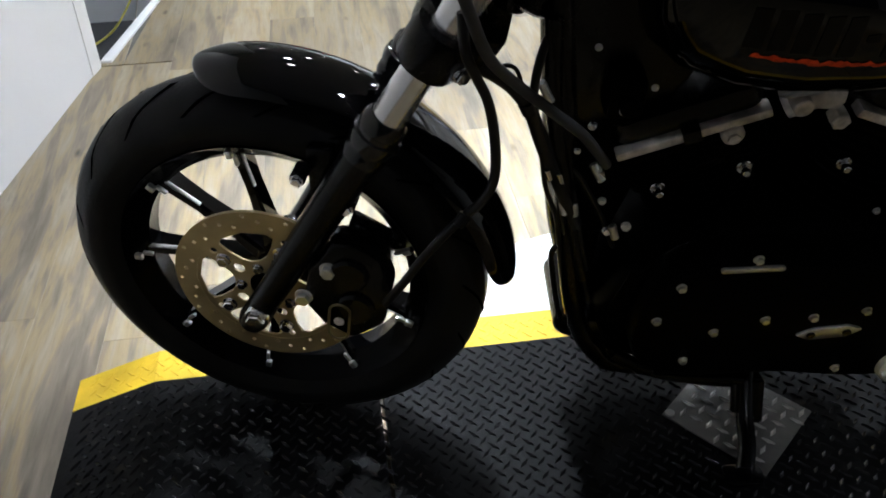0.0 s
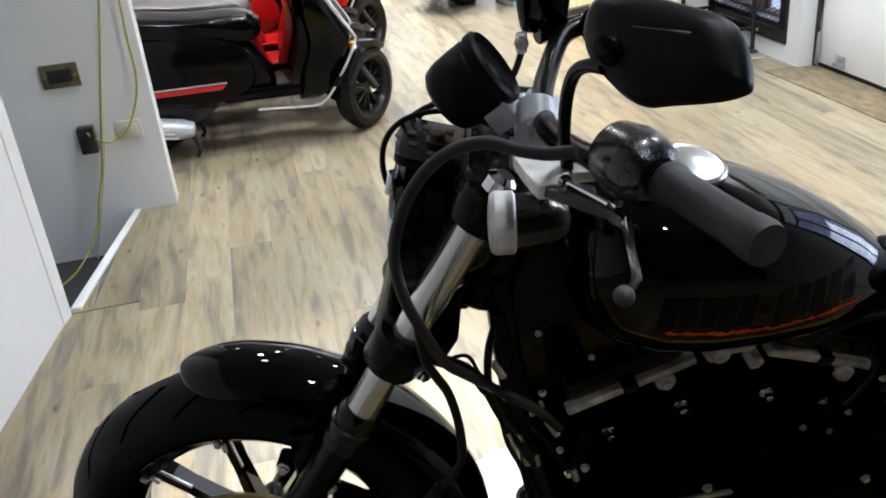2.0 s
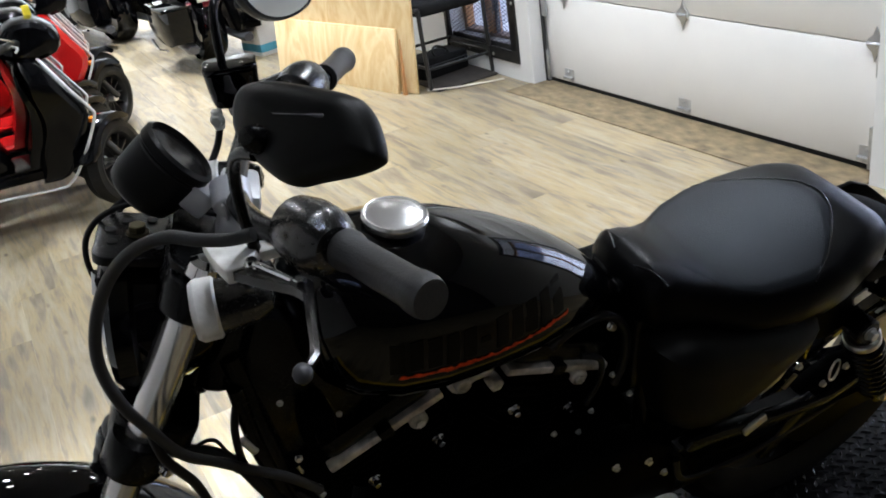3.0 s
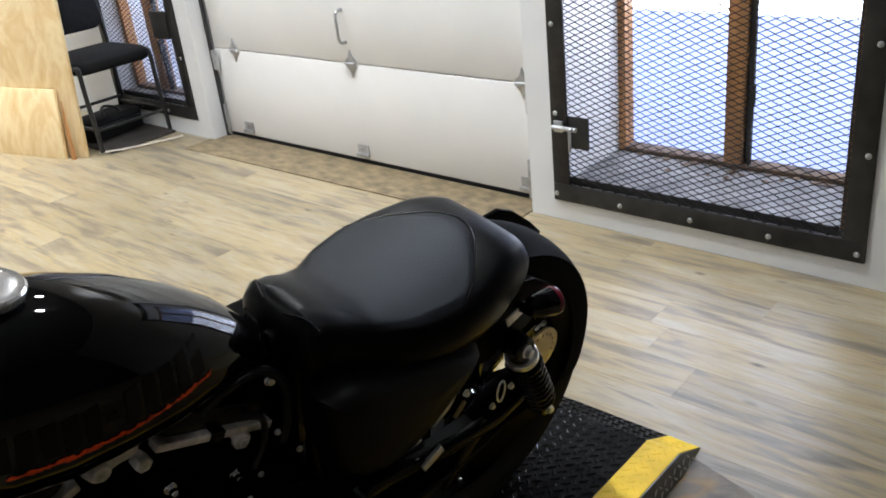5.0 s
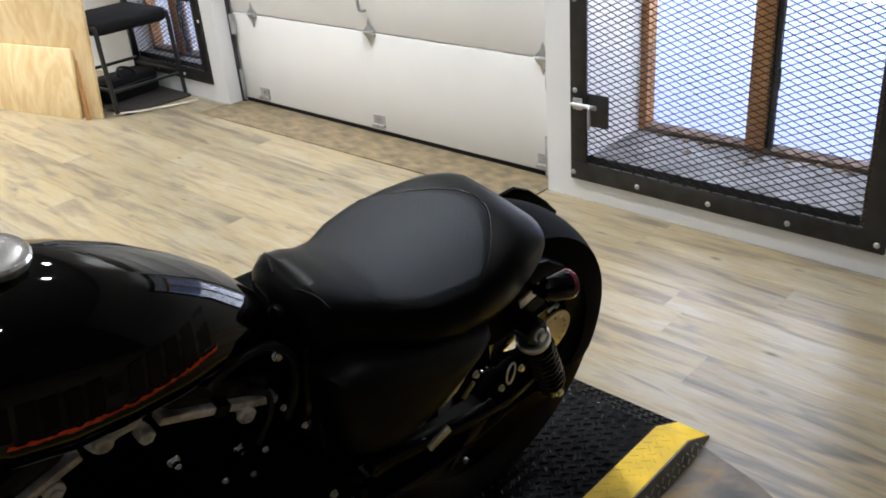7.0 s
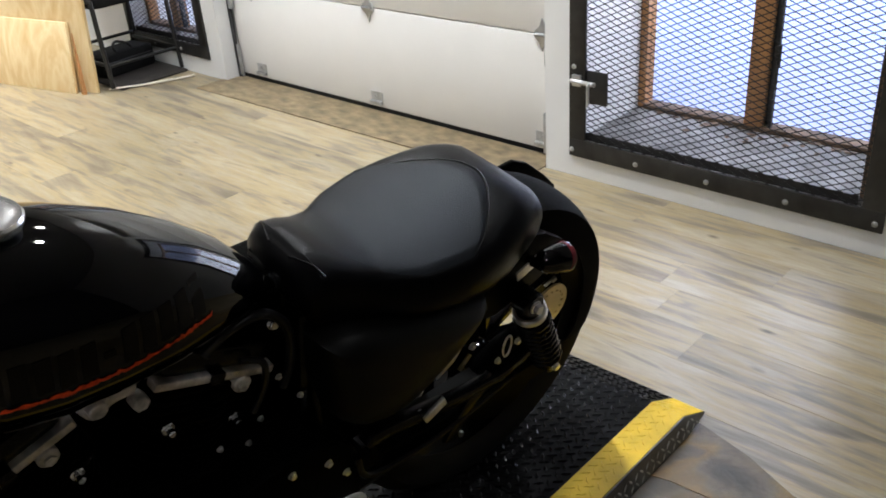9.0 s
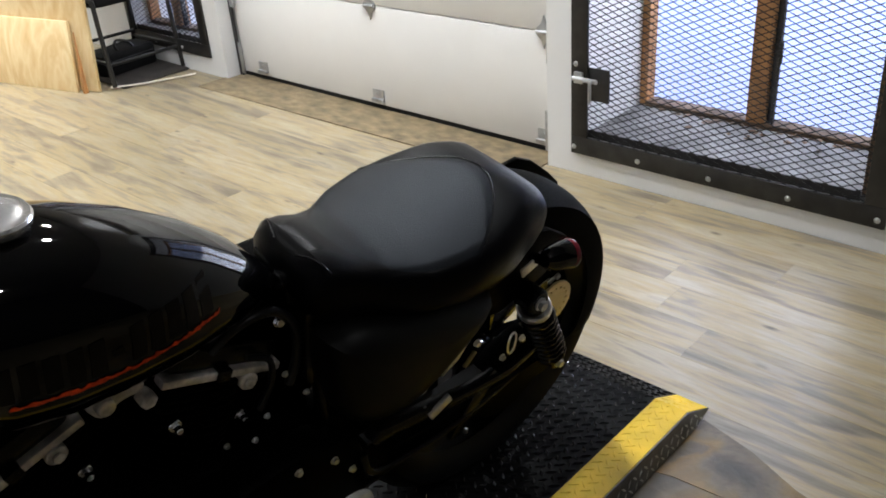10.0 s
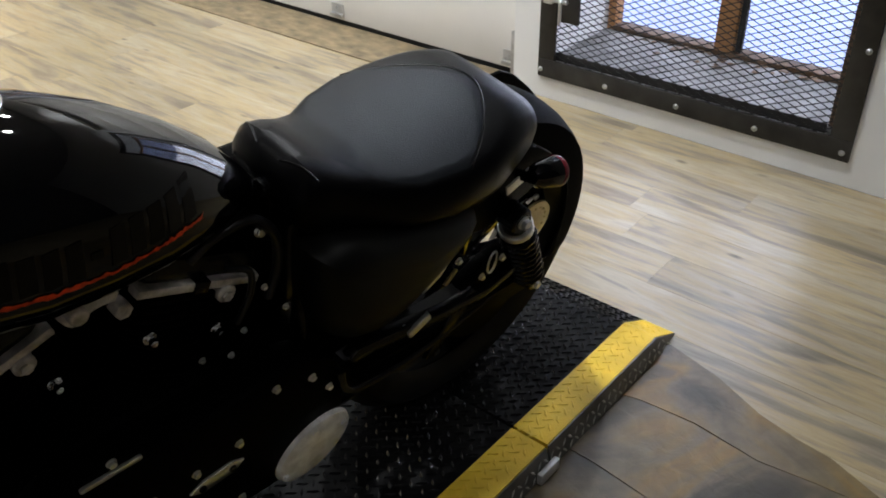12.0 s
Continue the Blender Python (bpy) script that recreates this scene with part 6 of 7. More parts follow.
def tread_board(name, label, outline, z, thick, base="padplate", bars_of="bareplate"):
    """A loose sheet of bare tread plate."""
    b = thing(name, label, "metal plate")
    part("sheet", slab(outline, z, z + thick, 0.0008), M[base], b, flat=True)
    def inside(x, y):
        ok = False
        for (ax_, ay), (bx, by) in zip(outline, outline[1:] + outline[:1]):
            if (ay > y) != (by > y) and x < (bx - ax_) * (y - ay) / (by - ay) + ax_:
                ok = not ok
        return ok
    me = lozenges(lambda x, y: inside(x, y) and all(inside(x + dx, y + dy) for dx, dy in ((0.012, 0), (-0.012, 0), (0, 0.012), (0, -0.012))), lambda x, y: z + thick, 0.0225, 0.0125, 0.0042, 0.0034)
    me.materials.append(M[bars_of])
    t = new("raised_tread", me)
    t.parent = b
    tagged(t, "raised tread bars", kind="stuff")
    return b


pad = tread_board("stand_pad", "square bare tread-plate pad under the side stand", [(0.617, -0.173), (0.732, -0.318), (0.862, -0.205), (0.742, -0.062)], ZP + 0.0016, 0.003)
part("pad_screw", rod((0.630, -0.174, ZP + 0.004), (0.630, -0.174, ZP + 0.0075), 0.008), M["galv"], pad)
tread_board("side_plate", "loose pale bare tread-plate sheet beside the platform", [(0.37, 0.128), (1.25, 0.128), (1.25, 0.335), (0.68, 0.335), (0.60, 0.430), (0.37, 0.362)], 0.002, 0.006, "sheet", "sheet")


# ---------------------------------------------------------------- loose things
def plywood():
    big = solid("plywood_sheet", moved(box(-0.009, 0, 0, 0.009, 1.32, 1.6, 0.0015), Matrix.Translation((2.310, 3.140, 0)) @ pose(0, 0, 0, 0, 0, 15) @ pose(0, 0, 0, 0, 5, 0)), M["ply"], "pale pine plywood sheet leaning upright", "plywood")
    solid("plywood_offcut", moved(box(-0.008, 0, 0, 0.008, 1.20, 0.36, 0.0015), Matrix.Translation((2.240, 3.236, 0)) @ pose(0, 0, 0, 0, 0, 14) @ pose(0, 0, 0, 0, 7, 0)), M["ply"], "shorter plywood offcut leaning on the larger sheet", "plywood")
    solid("wood_wedge", loft([[(2.248, 3.182, 0.0), (2.266, 3.178, 0.0), (2.264, 3.200, 0.0), (2.247, 3.204, 0.0)], [(2.272, 3.192, 0.31), (2.276, 3.191, 0.31), (2.276, 3.195, 0.31), (2.272, 3.196, 0.31)]]), M["brownwood"], "thin brown wooden wedge leaning on plywood", "wood")


plywood()


def office_chair(m):
    c = thing("stacking_chair", "black steel-frame stacking chair with padded fabric seat", "chair", m)
    part("seat", moved(slab(rounded(-0.22, -0.21, 0.22, 0.21, 0.06), 0.405, 0.475, 0.024, 3), Matrix.Identity(4)), M["cloth"], c, "black padded seat")
    part("backrest", moved(slab(rounded(-0.20, -0.14, 0.20, 0.14, 0.05), -0.02, 0.02, 0.012), Matrix.Translation((0, 0.225, 0.695)) @ Matrix.Rotation(radians(80), 4, "X")), M["cloth"], c, "black padded backrest")
    for x in (-0.21, 0.21):
        part("leg", tube([(x, -0.22, 0.011), (x, -0.20, 0.30), (x, -0.195, 0.425), (x, -0.15, 0.448), (x, 0.19, 0.45)], 0.0125), M["blackplastic"], c)
        part("leg", tube([(x, 0.25, 0.011), (x, 0.20, 0.40), (x, 0.215, 0.62), (x, 0.235, 0.82)], 0.012), M["blackplastic"], c)
        part("stretcher", rod((x, -0.205, 0.13), (x, 0.225, 0.13), 0.009), M["blackplastic"], c)
    part("stretcher", rod((-0.21, 0.21, 0.16), (0.21, 0.21, 0.16), 0.009), M["blackplastic"], c)
    part("stretcher", rod((-0.21, -0.206, 0.12), (0.21, -0.206, 0.12), 0.009), M["blackplastic"], c)
    return c


office_chair(pose(2.580, 3.335, 0, 0, 0, 2))


def floor_case(m):
    """A low padded case pushed under the chair."""
    c = thing("equipment_case", "low black padded case on the floor under the chair", "case", m)
    part("case_body", loft([[(x * k, y * k, z) for x, y in rounded(-0.17, -0.10, 0.17, 0.10, 0.03)] for k, z in ((0.97, 0.0), (1.0, 0.008), (1.0, 0.085), (0.97, 0.105), (0.90, 0.112))]), M["cloth"], c, "black fabric body")
    part("case_strap", tube([(-0.05, -0.06, 0.111), (-0.045, -0.03, 0.135), (0.0, 0.0, 0.15), (0.045, -0.03, 0.135), (0.05, -0.06, 0.111)], 0.008, 8), M["blackplastic"], c, "black carrying strap")
    part("case_zip", rod((-0.15, -0.1005, 0.075), (0.15, -0.1005, 0.075), 0.0025, n=8), M["greymetal"], c)


floor_case(pose(2.60, 3.42, 0.010, 0, 0, 8))
solid("door_mat", slab(rounded(2.40, 3.06, 2.80, 3.62, 0.02), 0.001, 0.009, 0.002), M["mat"], "dark worn mat under the chair", "mat")
solid("cable_on_floor", tube([(2.36, 3.12, 0.012), (2.46, 3.05, 0.011), (2.56, 3.00, 0.011), (2.68, 2.95, 0.011), (2.75, 2.93, 0.011)], 0.005), M["ivory"], "pale loose cable on the floor", "cable")


def printed_box(m):
    b = thing("carton", "white printed carton with blue band", "box", m)
    part("carton_body", box(-0.16, -0.13, 0, 0.16, 0.13, 0.62, 0.004), M["paper"], b)
    part("blue_band", box(-0.161, -0.131, 0.03, 0.161, 0.131, 0.085), M["blue"], b)
    for k in range(5):
        part("print_bar", box(-0.12 + 0.05 * k, -0.1325, 0.25 + 0.05 * (k % 2), -0.09 + 0.05 * k, -0.131, 0.34 + 0.05 * (k % 3)), M["steel" if k % 2 else "blue"], b)
    part("lid", box(-0.161, -0.131, 0.60, 0.161, 0.131, 0.623, 0.003), M["paper"], b)


printed_box(pose(2.16, 5.18, 0, 0, 0, 14))


# sockets and cord in the niche
def socket(name, x, z, w, h, plate, label):
    s = thing(name, label, "socket", kind="structure")
    part("cover_plate", box(x - w / 2, 2.297, z - h / 2, x + w / 2, 2.3045, z + h / 2, 0.003), M[plate], s)
    part("outlet_face", box(x - w * 0.32, 2.294, z - h * 0.28, x + w * 0.32, 2.2975, z + h * 0.28, 0.002), M["blackplastic" if plate != "ivory" else "ivory"], s)
    for dx in (-0.4, 0.4):
        part("screw", rod((x + dx * w, 2.2975, z), (x + dx * w, 2.295, z), 0.003, n=10), M["galv"], s)


socket("socket_brass", -0.559, 0.575, 0.135, 0.088, "brass", "aged brass double socket plate")
socket("socket_ivory", -0.367, 0.338, 0.095, 0.070, "ivory", "ivory wall plate")
adapter = solid("plug_adapter", box(-0.552, 2.255, 0.275, -0.490, 2.304, 0.378, 0.006), M["blackplastic"], "black plug-in power adapter on the wall", "adapter")
solid("yellow_cord", tube([(-0.30, 2.28, 1.4), (-0.286, 2.28, 0.95), (-0.287, 2.28, 0.80), (-0.291, 2.28, 0.68), (-0.291, 2.278, 0.55), (-0.316, 2.276, 0.445), (-0.373, 2.275, 0.342), (-0.444, 2.270, 0.307), (-0.498, 2.262, 0.335), (-0.511, 2.252, 0.360)], 0.0042), M["cord"], "yellow extension cord hanging from above", "cord")
solid("yellow_cord", tube([(-0.27, 2.28, 1.4), (-0.345, 2.28, 0.90), (-0.360, 2.28, 0.80), (-0.450, 2.283, 0.42), (-0.500, 2.280, 0.20), (-0.539, 2.270, 0.09), (-0.577, 2.250, -0.03), (-0.66, 2.15, -0.14), (-0.76, 2.0, -0.1625), (-0.84, 1.80, -0.1635)], 0.0042), M["cord"], "yellow extension cord running down to the sunken floor", "cord")
solid("thin_cable", tube([(-0.485, 2.297, 0.30), (-0.470, 2.300, 0.285), (-0.480, 2.300, 0.25), (-0.517, 2.298, 0.13), (-0.567, 2.297, -0.03), (-0.602, 2.290, -0.150), (-0.61, 2.275, -0.164)], 0.0028), M["ivory"], "thin grey cable on the wall", "cable")


# ---------------------------------------------------------------- scooters
def scooter(m, body, inner, seatmat, first, label):
    """x runs from tail to nose; 1.75 m long, standing upright."""
    s = thing("scooter", label, "scooter", m, "row of parked scooters")
    def side(outline, hw, round_=0.03, z=None):
        rows_ = []
        sm = [(v.x, v.z) for v in smooth_path([(x, 0, z) for x, z in outline + outline[:1]], 3)[:-1]]
        cx, cz = sum(p[0] for p in sm) / len(sm), sum(p[1] for p in sm) / len(sm)
        for k, y in ((0.72, -hw), (0.93, -hw * 0.86), (1.0, -hw * 0.55), (1.0, hw * 0.55), (0.93, hw * 0.86), (0.72, hw)):
            rows_.append([(cx + (x - cx) * k, y, cz + (z - cz) * k) for x, z in sm])
        return loft(rows_)
    for x, nm in ((0.20, "rear_wheel"), (1.375, "front_wheel")):
        R, hw = (0.235, 0.055) if x < 1 else (0.250, 0.055)
        lock = Matrix.Rotation(radians(0 if x < 1 else 55), 4, "Z")
        cm = Matrix.Translation((x, 0, R)) @ lock @ ON_Y
        rim = part(nm, lathe([(R - 0.09, -0.03), (R - 0.083, -0.045), (R - 0.083, 0.045), (R - 0.09, 0.03), (R - 0.095, 0), (R - 0.09, -0.03)], 32, cm), M["blackplastic"], s, "dark wheel rim")
        part("tyre", lathe([(R - 0.087, -hw * 0.7), (R - 0.055, -hw), (R - 0.02, -hw * 0.85), (R, 0), (R - 0.02, hw * 0.85), (R - 0.055, hw), (R - 0.087, hw * 0.7)], 40, cm), M["rubber"], rim, "black tyre")
        part("spokes", join(*[moved(box(-0.0025, -0.020, 0.02, 0.0025, 0.020, R - 0.09), Matrix.Translation((x, 0, R)) @ lock @ Matrix.Rotation(2 * math.pi * k / 12, 4, "Y")) for k in range(12)]), M["blackplastic"], rim)
        part("hub", moved(rod((0, -0.06, 0), (0, 0.06, 0), 0.032), Matrix.Translation((x, 0, R)) @ lock), M["alu"], rim)
    part("rear_body", side([(-0.18, 0.62), (-0.16, 0.45), (0.02, 0.36), (0.34, 0.32), (0.64, 0.31), (0.83, 0.40), (0.82, 0.58), (0.68, 0.70), (0.24, 0.74), (-0.06, 0.71)], 0.20), M[body], s, "glossy rear body")
    seat_ = part("seat", side([(-0.12, 0.73), (0.10, 0.74), (0.48, 0.70), (0.80, 0.64), (0.88, 0.70), (0.80, 0.79), (0.52, 0.80), (0.22, 0.84), (-0.05, 0.83)], 0.165), M[seatmat], s, "padded scooter seat")
    part("footboard", side([(0.62, 0.30), (1.20, 0.30), (1.24, 0.36), (1.10, 0.36), (0.66, 0.36)], 0.17), M[body], s)
    shield = [(1.02, 0.26), (1.15, 0.27), (1.25, 0.43), (1.335, 0.61), (1.26, 0.78), (1.17, 0.95), (1.10, 0.96), (1.09, 0.82), (1.11, 0.60), (1.04, 0.40)]
    part("leg_shield", side(shield, 0.21), M[body], s, "front leg shield")
    part("inner_panel", side([(0.98, 0.36), (1.06, 0.38), (1.12, 0.60), (1.10, 0.80), (1.07, 0.90), (1.05, 0.88), (1.07, 0.70), (1.03, 0.50)], 0.19), M[inner], s, "red inner panel")
    part("under_seat_panel", side([(0.72, 0.36), (0.90, 0.37), (0.88, 0.50), (0.82, 0.62), (0.72, 0.66), (0.70, 0.50)], 0.155), M[inner], s, "red panel below the seat")
    part("mat_panel", side([(0.66, 0.360), (1.12, 0.362), (1.14, 0.376), (0.66, 0.374)], 0.15), M[inner], s, "red floor mat edge")
    for s_ in (-1, 1):
        y = 0.205 * s_
        part("shield_trim", tube([(1.165, y * 0.6, 0.975), (1.215, y * 0.8, 0.88), (1.275, y * 0.95, 0.76), (1.34, y, 0.635), (1.345, y, 0.59), (1.29, y, 0.47), (1.20, y, 0.32), (1.14, y, 0.255), (1.08, y, 0.242), (0.80, y * 0.9, 0.255)], 0.0075, 8), M["edgetrim"], s, "bright edge trim")
        part("side_stripe", side_slab([(-0.06, 0.425), (0.02, 0.405), (0.64, 0.405), (0.67, 0.435), (0.02, 0.435)], min(0.190 * s_, 0.204 * s_), max(0.190 * s_, 0.204 * s_), 0.002), M["red" if body != "red" else "greymetal"], s, "red reflector stripe")
        part("trim_line", side_slab([(0.04, 0.440), (0.67, 0.440), (0.67, 0.447), (0.04, 0.447)], min(0.190 * s_, 0.205 * s_), max(0.190 * s_, 0.205 * s_), 0.001), M["edgetrim"], s, "thin bright trim line")
        part("grab_rail", tube([(-0.14, y * 0.45, 0.80), (-0.10, y * 0.8, 0.755), (0.06, y * 0.95, 0.735), (0.22, y * 0.95, 0.745)], 0.010, 8), M["edgetrim"], s, "bright grab rail")
        part("bar", tube([(1.13, 0, 1.02), (1.11, y * 0.8, 1.05), (1.05, y * 1.5, 1.06)], 0.020, 10), M["blackplastic"], s)
        part("handle_grip", rod((1.06, y * 1.4, 1.06), (1.02, y * 1.95, 1.065), 0.022), M["rubber"], s)
        part("brake_lever", tube([(1.09, y * 1.2, 1.055), (1.12, y * 1.5, 1.05), (1.11, y * 1.9, 1.045)], 0.006, 8), M["alu"], s)
        st = part("mirror_stalk", tube([(1.11, y * 1.1, 1.07), (1.04, y * 1.5, 1.12), (0.95, y * 1.8, 1.16)], 0.006, 8), M["chrome"], s)
        part("mirror_head", lathe([(0, -0.012), (0.04, -0.010), (0.055, 0), (0.052, 0.010), (0, 0.011)], 20, Matrix.Translation((0.92, y * 1.9, 1.185)) @ Matrix.Rotation(radians(55), 4, "Z") @ Matrix.Rotation(radians(-70), 4, "Y") @ Matrix.Diagonal((0.8, 1.35, 1, 1))), M["chrome" if first else "white"], st, "round mirror head")
        part("indicator", lathe([(0, -0.02), (0.018, -0.01), (0.022, 0.01), (0, 0.02)], 14, Matrix.Translation((1.33, y * 0.72, 0.56))), M["amber"], s, "amber indicator")
    part("front_mudguard", side(arc(1.375, 0.250, 0.288, 50, 160, 8) + arc(1.375, 0.250, 0.262, 160, 50, 8), 0.068), M["scblack"], s, "", Matrix.Translation((1.375, 0, 0)) @ Matrix.Rotation(radians(55), 4, "Z") @ Matrix.Translation((-1.375, 0, 0)))
    part("front_fork", join(rod((1.24, -0.05, 0.62), (1.436, -0.043, 0.250), 0.02), rod((1.24, 0.05, 0.62), (1.314, 0.043, 0.250), 0.02)), M["blackplastic"], s)
    part("head_unit", side([(0.99, 1.00), (1.12, 0.93), (1.28, 0.95), (1.31, 1.06), (1.22, 1.14), (1.08, 1.13)], 0.15), M["scblack"], s, "black handlebar head")
    part("head_screen", moved(box(-0.035, -0.07, 0, 0.035, 0.07, 0.012, 0.004), Matrix.Translation((1.035, 0, 1.065)) @ Matrix.Rotation(radians(-45), 4, "Y")), M["white"], s, "pale instrument face")
    part("engine_cover", join(side([(0.02, 0.22), (0.10, 0.15), (0.42, 0.18), (0.58, 0.26), (0.50, 0.33), (0.16, 0.32)], 0.12)), M["blackplastic"], s)
    ex = part("silencer", lathe([(0, 0), (0.045, 0.005), (0.058, 0.03), (0.060, 0.30), (0.04, 0.36), (0, 0.37)], 24, frame_at((0.10, -0.17, 0.25), (0.52, -0.17, 0.17))), M["brushed"], s, "grey silencer with bright slats")
    for k in range(4):
        part("silencer_slat", moved(box(-0.12, -0.006, -0.0075, 0.12 - 0.02 * k, 0.006, 0.0075, 0.002), Matrix.Translation((0.26, -0.232, 0.180 + 0.022 * k)) @ Matrix.Rotation(radians(8), 4, "Y")), M["edgetrim"], ex, "bright slat")
    for q in (-1, 1):
        part("stand_leg", tube([(0.42, 0.12 * q, 0.18), (0.46, 0.16 * q, 0.06), (0.44, 0.17 * q, 0.012)], 0.012, 8), M["blackplastic"], s)
    return s


SCALE = Matrix.Diagonal((0.86, 0.86, 0.76, 1))
first_sc = scooter(pose(-0.548, 2.985, 0, 0, 0, -4) @ SCALE, "scblack", "scblack", "scblack", True, "glossy black scooter with red inner panels")
tagp = tagged(new("price_tag", finish(box(0.478, 3.02, 0.835, 0.508, 3.045, 0.905, 0.002), "price_tag", M["yellowtag"])), "small yellow card tag on a handlebar", "tag")
sc2 = scooter(pose(-0.575, 3.405, 0, 0, 0, -4) @ SCALE, "scblack", "red", "brownseat", False, "black scooter with red inner panels and taupe seat")
copy_thing(sc2, pose(-0.545, 3.825, 0, 0, 0, -4))
sc4 = scooter(pose(-0.345, 4.245, 0, 0, 0, -4) @ SCALE, "red", "scblack", "brownseat", False, "glossy red scooter with white mirrors")
copy_thing(first_sc, pose(-0.300, 4.68, 0, 0, 0, -4))


# ---------------------------------------------------------------- touring motorcycles at the far end
def tourer(m):
    """x runs from tail to nose."""
    t = thing("touring_motorcycle", "black touring motorcycle with hard saddlebags", "motorcycle", m, "parked touring motorcycles")
    for x, nm in ((0.35, "rear_wheel"), (1.95, "front_wheel")):
        cm = Matrix.Translation((x, 0, 0.32)) @ ON_Y
        rim = part(nm, lathe([(0.20, -0.04), (0.215, -0.06), (0.215, 0.06), (0.20, 0.04), (0.06, 0.03), (0.06, -0.03), (0.20, -0.04)], 32, cm), M["paint"], t)
        part("tyre", lathe([(0.21, -0.055), (0.25, -0.075), (0.30, -0.06), (0.32, 0), (0.30, 0.06), (0.25, 0.075), (0.21, 0.055)], 36, cm), M["rubber"], rim)
    part("rear_fender", moved(lathe([(0.335, -0.10), (0.375, -0.06), (0.385, 0), (0.375, 0.06), (0.335, 0.10)], 40), Matrix.Translation((0.35, 0, 0.36)) @ ON_Y), M["paint"], t)
    for s in (-1, 1):
        bag = part("saddlebag", loft([[(x, s * 0.27 + y * k, z + dz) for y, z in ((-0.10, 0.30), (0.10, 0.30), (0.12, 0.44), (0.11, 0.62), (-0.11, 0.62), (-0.12, 0.44))] for x, k, dz in ((-0.12, 0.7, 0.02), (-0.06, 1.0, 0), (0.30, 1.0, 0), (0.52, 0.9, 0.03))]), M["paint"], t, "black hard saddlebag")
        part("bag_lid", box(-0.08, s * 0.27 - 0.115, 0.62, 0.50, s * 0.27 + 0.115, 0.66, 0.015), M["paint"], bag)
        part("bag_guard", tube([(-0.05, s * 0.40, 0.28), (0.20, s * 0.41, 0.25), (0.45, s * 0.40, 0.30)], 0.012, 8), M["chrome"], t)
        part("exhaust", lathe([(0, 0), (0.04, 0), (0.05, 0.05), (0.05, 0.7), (0.03, 0.8)], 20, frame_at((-0.14, s * 0.22, 0.24), (0.8, s * 0.20, 0.24))), M["greymetal"], t)
        part("bar", tube([(1.45, 0, 1.02), (1.42, s * 0.18, 1.06), (1.30, s * 0.34, 1.02), (1.20, s * 0.42, 1.0)], 0.014, 8), M["chrome"], t)
        part("indicator", lathe([(0, -0.02), (0.025, 0), (0, 0.02)], 14, Matrix.Translation((-0.06, s * 0.16, 0.66))), M["redlens"], t)
    part("tail_lamp", box(-0.055, -0.05, 0.60, -0.02, 0.05, 0.65, 0.008), M["redlens"], t, "red tail lamp")
    part("number_plate_holder", box(-0.075, -0.09, 0.66, -0.065, 0.09, 0.76, 0.003), M["ivory"], t)
    part("seat", loft([oval(x, 0, (a + b) / 2, w, a, b, 20, 3) for x, a, b, w in ((0.02, 0.80, 0.68, 0.10), (0.10, 0.86, 0.66, 0.15), (0.40, 0.83, 0.66, 0.17), (0.50, 0.76, 0.66, 0.17), (0.85, 0.74, 0.66, 0.14), (0.95, 0.78, 0.70, 0.09))]), M["leather"], t)
    part("tank", loft([oval(x, 0, (a + b) / 2, w, a, b, 20, 2.3) for x, a, b, w in ((0.92, 0.80, 0.70, 0.06), (1.05, 0.92, 0.68, 0.13), (1.25, 0.97, 0.68, 0.16), (1.42, 0.95, 0.72, 0.12), (1.48, 0.88, 0.78, 0.06))]), M["paint"], t)
    part("engine", join(box(0.80, -0.16, 0.18, 1.40, 0.16, 0.48, 0.03), rod((1.0, 0, 0.45), (0.92, 0, 0.72), 0.09), rod((1.15, 0, 0.45), (1.28, 0, 0.72), 0.09)), M["greymetal"], t)
    part("fork", join(rod((1.60, -0.12, 0.95), (1.95, -0.12, 0.32), 0.03), rod((1.60, 0.12, 0.95), (1.95, 0.12, 0.32), 0.03)), M["chrome"], t)
    part("fairing", loft([oval(x, 0, z, w, z + h, z - h, 20, 2.4) for x, z, w, h in ((1.42, 1.08, 0.30, 0.10), (1.55, 1.06, 0.32, 0.17), (1.72, 1.00, 0.24, 0.15), (1.80, 0.98, 0.12, 0.08))]), M["paint"], t)
    return t


tr = tourer(pose(1.76, 5.10, 0, 0, 0, 90) @ Matrix.Diagonal((0.9, 0.9, 0.70, 1)))
copy_thing(tr, pose(1.48, 6.8, 0, 0, 0, 98))


# ---------------------------------------------------------------- ceiling lights, known ones and added fill
for x, y, share, beam in SPOTS:
    cl_ = thing("ceiling_spot", "small white ceiling spotlight, switched on; several are added fill", "ceiling light", pose(x, y, CEIL), "ceiling spotlights")
    part("housing", lathe([(0.0, -0.001), (0.075, -0.001), (0.075, -0.03), (0.062, -0.035), (0.058, -0.028)], 28), M["white"], cl_)
    part("lens", lathe([(0.058, -0.026), (0, -0.026)], 24), M["bulb"], cl_, "glowing lens")
    lamp("spot_lamp", 0.10, SPOT_W * share, pose(x, y, CEIL - 0.045, -13 if beam < 60 else 0), spread=beam)


# ---------------------------------------------------------------- planks and flagstones
planks = tagged(new("plank_floor"), "weathered oak-look vinyl plank floor", "floor", kind="structure")
PW, PL = 0.148, 1.22
shared = {}


def loose_plank(outline):
    x, y = outline[0]
    ob = new("plank", finish(slab([(p - x, q - y) for p, q in outline], -0.004, 0.0), "plank", M["plank"], flat=True))
    ob.location = (x, y, 0)
    ob.parent = planks


